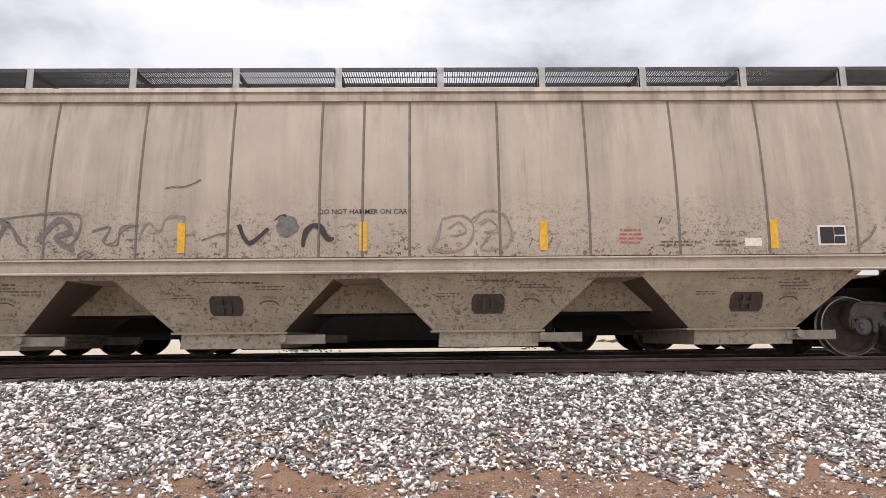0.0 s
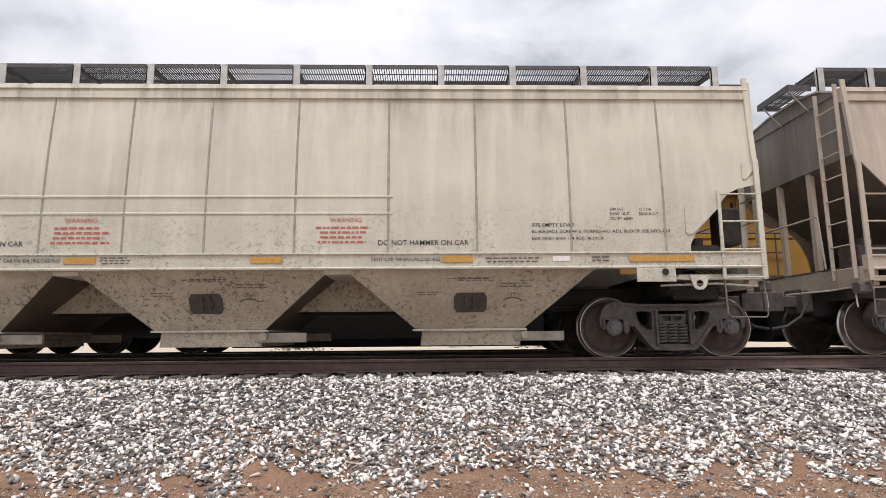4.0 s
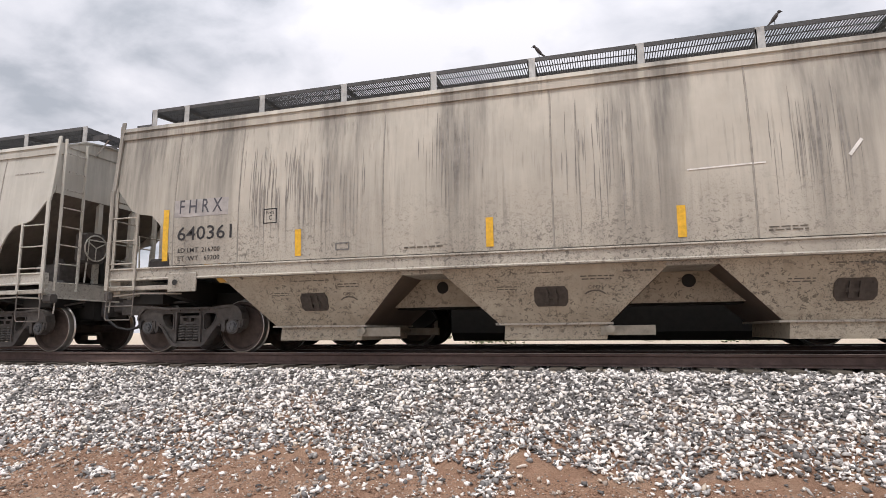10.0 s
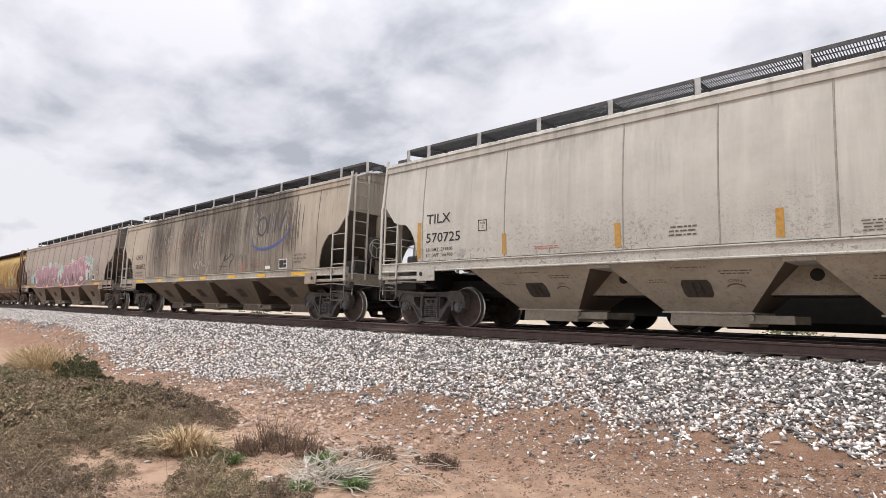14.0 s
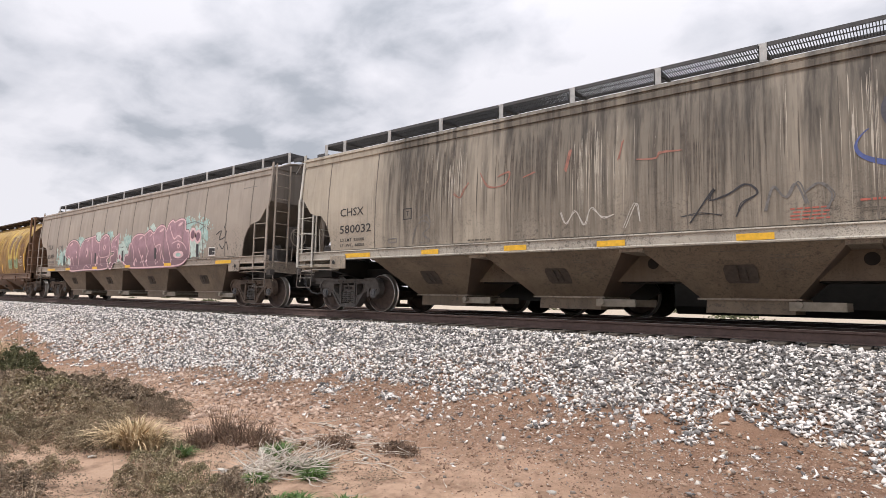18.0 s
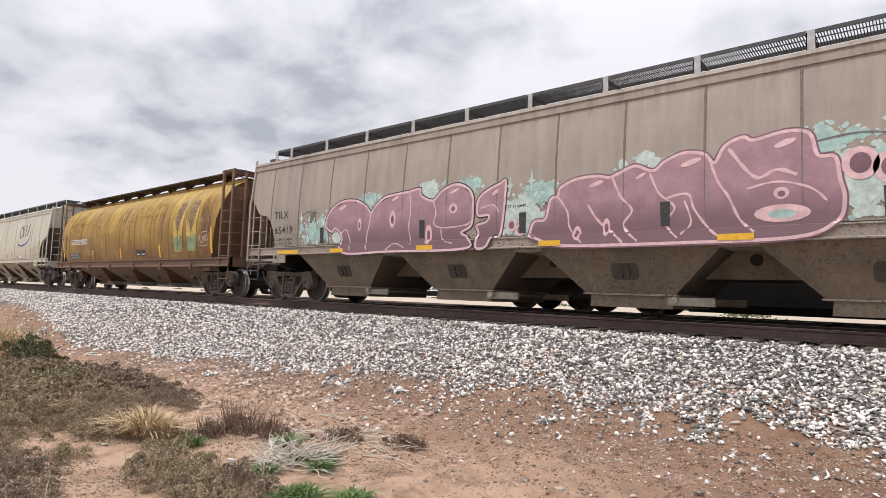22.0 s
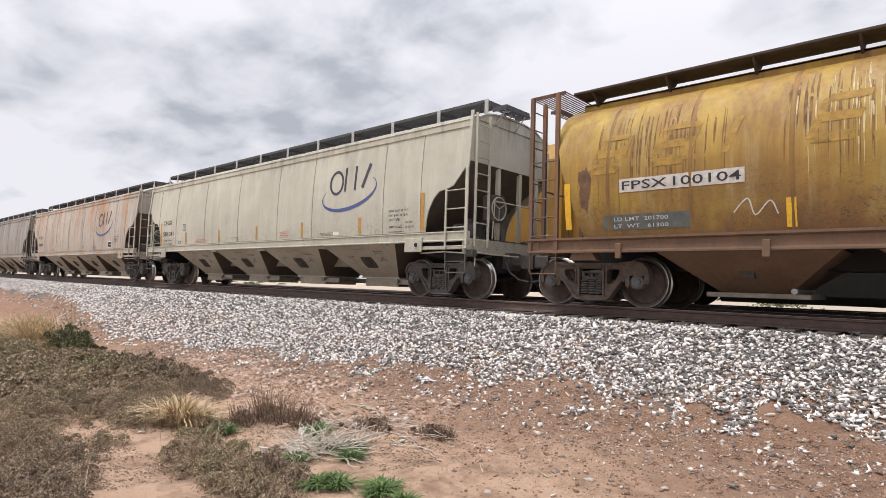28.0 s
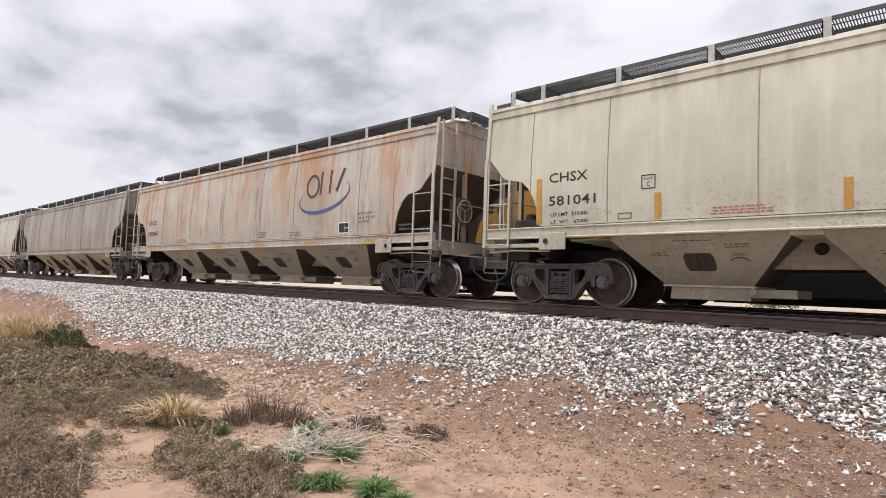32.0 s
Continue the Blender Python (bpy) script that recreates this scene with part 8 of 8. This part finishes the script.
M_DEADWOOD = material("dead_wood", (0.52, 0.46, 0.39), 0.9, vary=0.4, scale=12, rnd=0.2)
M_WHITEROCK = material("pale_rock", (0.58, 0.55, 0.50), 0.9, vary=0.3, scale=20)
M_FARBUSH = material("far_bush", (0.1, 0.1, 0.05), 0.9, vary=0.3, scale=2, ramp=[(0.0, (0.07, 0.085, 0.045)), (0.6, (0.14, 0.15, 0.08)), (1.0, (0.24, 0.22, 0.13))])


def leaf_cloud(name, centre, rx, ry, rz, n, size, mat, seed, twigs=0, spread=1.0):
    """A low plant: many small folded leaves on a bumpy dome, with twigs."""
    r = np.random.default_rng(seed)
    cx, cy, cz = centre
    V, F = [], []
    ph = r.uniform(0, 6.3, 4)
    ang = r.uniform(0, 2 * np.pi, n)
    rad = np.sqrt(r.uniform(0, 1, n)) * (0.75 + 0.45 * r.uniform(0, 1, n)) * (1 + 0.32 * np.sin(3 * ang + ph[0]) + 0.24 * np.sin(5 * ang + ph[1]) + 0.2 * np.sin(9 * ang + ph[2]) + 0.12 * np.sin(17 * ang + ph[3]))
    lump = 0.66 + 0.34 * np.sin(ang * 4 + rad * 7 + ph[3]) * np.cos(rad * 11 + ph[1])
    hh = rz * np.clip(1 - (rad / 1.35) ** 2, 0.06, 1) * lump * (0.35 + 0.65 * np.sqrt(r.uniform(0, 1, n)))
    px, py = cx + rx * rad * np.cos(ang), cy + ry * rad * np.sin(ang)
    # leaves gather in small tufts
    m = max(10, int(rx * ry * 90))
    tuft = r.integers(0, m, n)
    cr = (0.05 + 0.10 * min(rx, ry)) * r.uniform(0.6, 1.3, m)[tuft]
    off = r.normal(0, 0.45, (n, 2))
    q2 = np.clip(1 - (off ** 2).sum(1), 0.0, 1.0)
    stray = r.uniform(0, 1, n) < 0.22
    px = np.where(stray, px, px[tuft] + off[:, 0] * cr)
    py = np.where(stray, py, py[tuft] + off[:, 1] * cr)
    hh = np.where(stray, hh * 0.6, hh[tuft] * 0.55 + cr * 1.25 * np.sqrt(q2) * r.uniform(0.55, 1.0, n))
    base = np.array([height(a, b) for a, b in zip(cx + rx * rad[:m] * np.cos(ang[:m]), cy + ry * rad[:m] * np.sin(ang[:m]))])[tuft]
    own = np.where(stray)[0]
    base[own] = [height(px[i], py[i]) for i in own]
    pz = base + hh
    d = r.normal(size=(n, 3)); d[:, 2] = np.abs(d[:, 2]) * 0.7 + 0.1
    d /= np.linalg.norm(d, axis=1)[:, None]
    u = np.cross(d, r.normal(size=(n, 3))); u /= np.linalg.norm(u, axis=1)[:, None]
    s = size * r.uniform(0.5, 1.4, n)[:, None]
    p = np.stack([px, py, pz], 1)
    q = np.stack([p - u * s * 0.42, p + d * s * 0.8, p + u * s * 0.42, p - d * s * 0.35], 1)
    V, F = q.reshape(-1, 3), np.arange(n * 4).reshape(-1, 4)
    tv, tf = [], []
    for k in range(twigs):
        a, rr2 = r.uniform(0, 2 * np.pi), np.sqrt(r.uniform(0, 1))
        bx, by = cx + rx * rr2 * np.cos(a) * 0.8, cy + ry * rr2 * np.sin(a) * 0.8
        t = np.array([r.normal(0, 0.5), r.normal(0, 0.5), 1.0]); t /= np.linalg.norm(t)
        w, b0 = np.array([0.004, 0.002, 0]), np.array([bx, by, height(bx, by)])
        top = b0 + t * rz * r.uniform(0.7, 1.5)
        n0 = n * 4 + len(tv)
        tv += [b0 - w, b0 + w, top + w * 0.3, top - w * 0.3]
        tf.append([n0, n0 + 1, n0 + 2, n0 + 3])
    if tv:
        V, F = np.concatenate([V, np.array(tv)]), np.concatenate([F, np.array(tf)])
    me = bpy.data.meshes.new(name)
    me.vertices.add(len(V)); me.vertices.foreach_set("co", V.ravel())
    me.loops.add(len(F) * 4); me.loops.foreach_set("vertex_index", F.ravel().astype(np.int32))
    me.polygons.add(len(F)); me.polygons.foreach_set("loop_start", np.arange(0, len(F) * 4, 4, dtype=np.int32))
    me.materials.append(mat)
    me.update(calc_edges=True)
    return new(name, me)


def tussock(name, centre, radius, tall, n, mat, seed, lean=0.65):
    """Grass: bent tapering blades from one root."""
    r = np.random.default_rng(seed)
    verts, faces = [], []
    for _ in range(n):
        a, rr2 = r.uniform(0, 2 * np.pi), radius * 0.35 * np.sqrt(r.uniform())
        x, y = centre[0] + rr2 * np.cos(a), centre[1] + rr2 * np.sin(a)
        z = height(x, y)
        out = np.array([np.cos(a), np.sin(a), 0]) * r.uniform(0.1, 1) * lean + r.normal(0, 0.22, 3) * [1, 1, 0]
        l = tall * r.uniform(0.35, 1.15)
        w = np.array([-np.sin(a), np.cos(a), 0]) * 0.007 * r.uniform(0.6, 1.5)
        n0 = len(verts)
        for k, (t, wd) in enumerate(((0, 1), (0.4, 0.9), (0.75, 0.6), (1.0, 0.1))):
            c = np.array([x, y, z]) + out * l * t ** 1.6 * 1.2 + np.array([0, 0, l * (t - 0.38 * t * t * (1 + np.linalg.norm(out)))])
            verts += [(c - w * wd).tolist(), (c + w * wd).tolist()]
        faces += [[n0 + 2 * k, n0 + 2 * k + 1, n0 + 2 * k + 3, n0 + 2 * k + 2] for k in range(3)]
    me = bpy.data.meshes.new(name)
    me.from_pydata(verts, [], faces)
    me.materials.append(mat)
    return new(name, me)


SHRUBS = [  # x, y, half length, half width, height, dark
    (-9.6, 4.3, 0.9, 0.28, 0.26, 1), (-10.9, 4.35, 0.9, 0.35, 0.28, 1), (-12.2, 4.35, 1.0, 0.35, 0.26, 1), (-13.9, 3.9, 1.1, 0.45, 0.28, 1), (-8.75, 4.05, 0.5, 0.25, 0.2, 1),
    (-10.2, 3.6, 0.9, 0.4, 0.24, 0), (-11.8, 3.5, 1.1, 0.5, 0.26, 0), (-9.0, 3.35, 0.8, 0.38, 0.22, 0), (-8.4, 2.75, 0.75, 0.35, 0.22, 0), (-9.8, 2.7, 0.9, 0.5, 0.25, 0), (-11.4, 2.5, 1.0, 0.55, 0.26, 0), (-13.2, 2.8, 1.1, 0.6, 0.28, 0), (-15.2, 2.9, 1.3, 0.7, 0.3, 0), (-17.5, 2.8, 1.6, 0.8, 0.3, 0), (-20.5, 3.2, 2.2, 0.9, 0.32, 0),
    (-8.8, 2.05, 0.8, 0.35, 0.22, 0), (-10.2, 1.8, 0.9, 0.5, 0.25, 0), (-12.2, 1.6, 1.2, 0.6, 0.26, 0), (-14.8, 1.5, 1.5, 0.8, 0.28, 0), (-7.55, 2.75, 0.5, 0.25, 0.18, 0), (-7.7, 3.3, 0.45, 0.22, 0.16, 0),
    (-7.6, 1.65, 0.6, 0.3, 0.2, 0), (-6.9, 1.75, 0.5, 0.25, 0.2, 1), (-6.3, 1.5, 0.45, 0.3, 0.2, 1), (-7.2, 1.3, 0.6, 0.3, 0.2, 1), (-5.75, 1.55, 0.36, 0.26, 0.19, 1), (-5.9, 1.2, 0.5, 0.25, 0.18, 1), (-8.4, 1.3, 0.8, 0.35, 0.22, 0), (-5.3, 1.3, 0.32, 0.22, 0.16, 1), (-6.9, 2.2, 0.3, 0.14, 0.1, 0),
    (-6.3, 2.95, 0.35, 0.2, 0.16, 0), (-5.75, 2.8, 0.36, 0.24, 0.19, 0), (-5.2, 2.75, 0.38, 0.26, 0.2, 0), (-5.45, 2.45, 0.34, 0.2, 0.18, 0), (-4.75, 2.65, 0.36, 0.26, 0.2, 0), (-4.9, 3.02, 0.30, 0.18, 0.18, 1), (-4.4, 2.55, 0.34, 0.24, 0.2, 0), (-4.35, 2.9, 0.26, 0.18, 0.16, 1), (-4.05, 2.4, 0.3, 0.22, 0.18, 0), (-6.7, 3.35, 0.3, 0.16, 0.14, 0)]
M_SCRUB_OLIVE = material("scrub_leaf_olive", (0.1, 0.1, 0.08), 0.9, vary=0.3, scale=4, ramp=[(0.0, (0.101, 0.084, 0.049)), (0.4, (0.227, 0.190, 0.107)), (0.8, (0.344, 0.291, 0.166)), (1.0, (0.524, 0.432, 0.283))])
pick = random.Random(77)
mounds = []
for x, y, a, b, hz, dk in SHRUBS:
    # long stretches of scrub are several mounds
    parts = 1 if x > -9 else 4
    for j in range(parts):
        f = 1.0 if parts == 1 else 0.42
        mounds.append((x + (j - (parts - 1) / 2) * a * 0.78 + pick.uniform(-0.1, 0.1), y + (pick.uniform(-0.5, 0.5) * b if parts > 1 else 0), a * f, b * (1.0 if parts == 1 else 0.9), hz * pick.uniform(0.8, 1.15), dk))
for k, (x, y, a, b, hz, dk) in enumerate(mounds):
    near = x > -9.5
    n = int((21000 if near else 6000) * min(1.5, a * b * 4.0 + 0.03))
    mat = M_SCRUB_DARK if dk else (M_SCRUB_OLIVE if pick.random() < 0.25 else M_SCRUB)
    ob = leaf_cloud("shrub", (x, y, 0), a * 1.12, b * 1.14, hz * (1.45 if near else 1.5), n, 0.0135 if near else 0.032, mat, 100 + k, twigs=14 if near else 8)
    tagged(ob, "low grey-brown desert scrub spreading over sand" if not dk else "dark brown dried scrub spreading over sand", "shrub", "scrub on the bank")
for k, (x, y, r, t, n) in enumerate(((-6.98, 3.08, 0.42, 0.62, 460), (-7.15, 2.95, 0.3, 0.5, 240), (-6.8, 3.2, 0.3, 0.45, 180), (-19.6, 4.25, 1.5, 1.35, 1900), (-18.6, 4.2, 1.2, 1.2, 1300), (-21.5, 4.5, 1.6, 1.4, 1400), (-17.6, 4.3, 0.9, 0.6, 500), (-7.9, 3.45, 0.25, 0.2, 110))):
    tagged(tussock("grass_tussock", (x, y), r, t, n, M_STRAW, 200 + k, 0.35 if t > 0.8 else 0.65), "tuft of pale straw-coloured dry grass", "grass", "dry grass")
for k, (x, y, a, hz, n) in enumerate(((-17.2, 4.55, 0.7, 1.5, 8000), (-16.6, 4.6, 0.5, 1.0, 4500), (-15.6, 3.1, 0.6, 0.5, 3500))):
    tagged(leaf_cloud("bush", (x, y, 0), a, a * 0.8, hz, n, 0.035, M_OLIVE, 300 + k, 40), "small dark olive-green bush in dry grass", "bush", "green bushes")
for k, (x, y, a) in enumerate(((-4.06, 3.15, 0.16), (-4.2, 3.05, 0.12), (-3.75, 3.42, 0.15), (-3.65, 3.3, 0.12), (-5.75, 4.15, 0.15), (-5.6, 4.05, 0.12), (-4.81, 3.95, 0.14), (-5.0, 3.75, 0.1), (-4.6, 3.75, 0.11), (-4.9, 3.3, 0.09), (-3.3, 3.25, 0.07), (-6.35, 3.3, 0.12))):
    tagged(tussock("green_weed", (x, y), a * 2.4, 0.16, 260, M_GREEN, 400 + k, 0.9), "small bright green weed on sand", "weed", "green weeds")
for k, (x, y, a, hz) in enumerate(((-6.42, 3.95, 0.32, 0.34), (-6.1, 4.15, 0.25, 0.22), (-6.5, 3.6, 0.25, 0.2), (-5.3, 4.6, 0.3, 0.12), (-4.5, 4.9, 0.3, 0.1))):
    tagged(leaf_cloud("dead_weed", (x, y, 0), a, a * 0.7, hz, 1100, 0.02, M_RUSSET, 500 + k, 160), "wispy russet dead weed", "weed", "dead weeds")

# brushwood: a heap and some scattered twigs
rt = random.Random(21)


def branch(parent, x, y, ang, length, r0, lift):
    pts, rs = [], []
    n = 7
    for k in range(n + 1):
        t = k / n
        px, py = x + math.cos(ang) * length * t + rt.uniform(-1, 1) * 0.012 * length, y + math.sin(ang) * length * t + rt.uniform(-1, 1) * 0.012 * length
        pts.append((px, py, height(px, py) + 0.012 + lift * t + rt.uniform(0, 0.008)))
        rs.append(r0 * (1 - 0.75 * t))
        ang += rt.uniform(-0.07, 0.07)
    part("branch", Shape().tube(pts, rs, 5), M_DEADWOOD, parent, smooth=True)
    return pts


heap = thing("brushwood_heap", "heap of bleached dead branches on the sand", "dead branches")
for k in range(110):
    p = branch(heap, -5.0 + rt.uniform(-0.28, 0.25), 3.7 + rt.uniform(-0.28, 0.28), rt.uniform(0, 6.3), rt.uniform(0.2, 0.6), rt.uniform(0.004, 0.012), rt.uniform(0.0, 0.22))
    if k % 2:
        branch(heap, p[4][0], p[4][1], rt.uniform(0, 6.3), 0.3, 0.006, rt.uniform(0.05, 0.15))
for k in range(11):
    branch(heap, -5.05 + rt.uniform(-0.3, 0.1), 3.66 + rt.uniform(-0.25, 0.2), rt.uniform(-1.2, 1.2), rt.uniform(0.45, 0.85), rt.uniform(0.012, 0.018), rt.uniform(0.05, 0.22))
twigs = thing("fallen_twigs", "thin bleached twigs strewn down the soil bank", "dead branches")
for k in range(80):
    branch(twigs, rt.uniform(-6.6, -4.6), rt.uniform(4.3, 5.3), rt.uniform(-0.7, 0.5), rt.uniform(0.15, 0.9), rt.uniform(0.003, 0.009), rt.uniform(0.0, 0.09))
for k in range(30):
    branch(twigs, rt.uniform(-7.0, -0.5), rt.uniform(3.0, 5.6), rt.uniform(0, 6.3), rt.uniform(0.08, 0.3), rt.uniform(0.003, 0.007), 0.01)

# stones lying on the soil
rng = np.random.default_rng(9)
M_PEBBLE = material("loose_stone", (0.3, 0.3, 0.3), 0.9, vary=0.25, scale=25, ramp=[(0.0, (0.16, 0.14, 0.125)), (0.3, (0.30, 0.25, 0.21)), (0.6, (0.45, 0.37, 0.31)), (0.85, (0.60, 0.55, 0.49)), (1.0, (0.70, 0.67, 0.62))])
n = 15000
pts = np.stack([rng.uniform(-16, 6, n), 7.3 - np.abs(rng.normal(0, 1.3, n))], 1)
spots = np.array([(x, y, height(x, y) + 0.004) for x, y in pts if y > 2.6])
sz = rng.uniform(0.006, 0.017, len(spots)) * np.where(rng.uniform(size=len(spots)) < 0.10, 2.6, 1.0)
tagged(scatter("pebbles", spots, sz, M_PEBBLE, rng, KINDS, 0.5), "pale pebbles and stray ballast lying on soil", "pebbles", kind="stuff")
M_CLOD = material("soil_clod", (0.2, 0.13, 0.09), 0.95, vary=0.3, scale=20, ramp=[(0.0, (0.16, 0.092, 0.062)), (0.5, (0.285, 0.175, 0.12)), (1.0, (0.44, 0.31, 0.22))])
M_CRUST = material("soil_crust", (0.4, 0.3, 0.2), 0.95, vary=0.25, scale=15, ramp=[(0.0, (0.30, 0.20, 0.145)), (0.6, (0.46, 0.33, 0.25)), (1.0, (0.56, 0.43, 0.34))])
n = 52000
pts = np.stack([rng.uniform(-16, 6, n), 7.2 - np.abs(rng.normal(0, 1.5, n))], 1)
spots = np.array([(x, y, height(x, y)) for x, y in pts if y > 2.2])
tagged(scatter("soil_clods", spots, rng.uniform(0.006, 0.02, len(spots)) * np.where(rng.uniform(size=len(spots)) < 0.06, 2.2, 1.0), M_CLOD, rng, KINDS, 0.4), "crumbled clods of reddish soil on the bank", "soil", kind="stuff")
n = 2600
pts = np.stack([rng.uniform(-13.0, -5.2, n), rng.uniform(3.9, 6.3, n)], 1)
spots = np.array([(x, y, height(x, y)) for x, y in pts if noise.noise((x * 1.2, y * 2.2, 12)) > -0.05])
tagged(scatter("crust_lumps", spots, rng.uniform(0.02, 0.085, len(spots)), M_CRUST, rng, KINDS, 0.35), "pale pinkish lumps of broken soil crust", "soil", kind="stuff")
# dry leaf litter between the shrubs
n = 26000
pts = np.stack([-4.0 - np.abs(rng.normal(0, 4.5, n)), rng.uniform(1.0, 4.6, n)], 1)
spots = np.array([(x, y, height(x, y) + 0.004) for x, y in pts if noise.noise((x * 0.9, y * 1.3, 15)) > -0.12])
tagged(scatter("leaf_litter", spots, rng.uniform(0.004, 0.013, len(spots)), M_SCRUB_DARK, rng, KINDS, 0.5), "grey-brown leaf litter strewn over sand", "litter", kind="stuff")
for k, (x, y, s_) in enumerate(((-5.81, 4.0, 0.12), (-5.70, 4.1, 0.07), (-5.40, 3.25, 0.085), (-5.25, 3.3, 0.05), (-4.87, 2.74, 0.05), (-6.9, 2.6, 0.05), (-5.5, 4.55, 0.08), (-4.6, 4.45, 0.06), (-2.6, 4.9, 0.05), (-0.6, 4.9, 0.06))):
    ob = scatter("rock", np.array([(x, y, height(x, y) + s_ * 0.3)]), np.array([s_]), M_WHITEROCK, rng, KINDS[k % 5:k % 5 + 1], 0.3)
    tagged(ob, "pale broken rock lying on the soil", "rock", "loose rocks")

# ---- far side: scattered bushes and a low rise ----
fr = np.random.default_rng(31)
for k in range(46):
    d = fr.uniform(36, 170)
    a = fr.uniform(-70, 62)
    x, y = d * math.sin(math.radians(a)), d * math.cos(math.radians(a)) + 6
    if y < 24:
        y = 24 + fr.uniform(0, 25)
    s_ = fr.uniform(0.4, 1.2)
    ob = leaf_cloud("desert_bush", (x, y, 0), s_ * 1.5, s_ * 1.2, s_ * fr.uniform(0.8, 1.4), 320, 0.16 * s_ + 0.05, M_FARBUSH, 700 + k)
    tagged(ob, "grey-green desert bush on the flat beyond the tracks", "bush", "desert bushes")


# ---- what moves ----
def rolled(t):
    return float(np.interp(t, [r[0] for r in ROLL], [r[1] for r in ROLL]))


def motions():
    for car, uc, _ in CARS:
        walk(car, [(t, pose(uc + s, TRACK_Y, 0)) for t, s in ROLL])
    for b, u in BIRDS:
        walk(b, [(t, pose(u + s, TRACK_Y - 0.84, 4.71)) for t, s in ROLL])
    step = 0.15
    times = [k * step for k in range(int(32 / step) + 1)] + [32.0]
    for ws, x in WHEELSETS:
        walk(ws, [(t, pose(x, 0, WHEEL_R, 0, math.degrees(rolled(t) / WHEEL_R) % 360, 0)) for t in times])


motions()
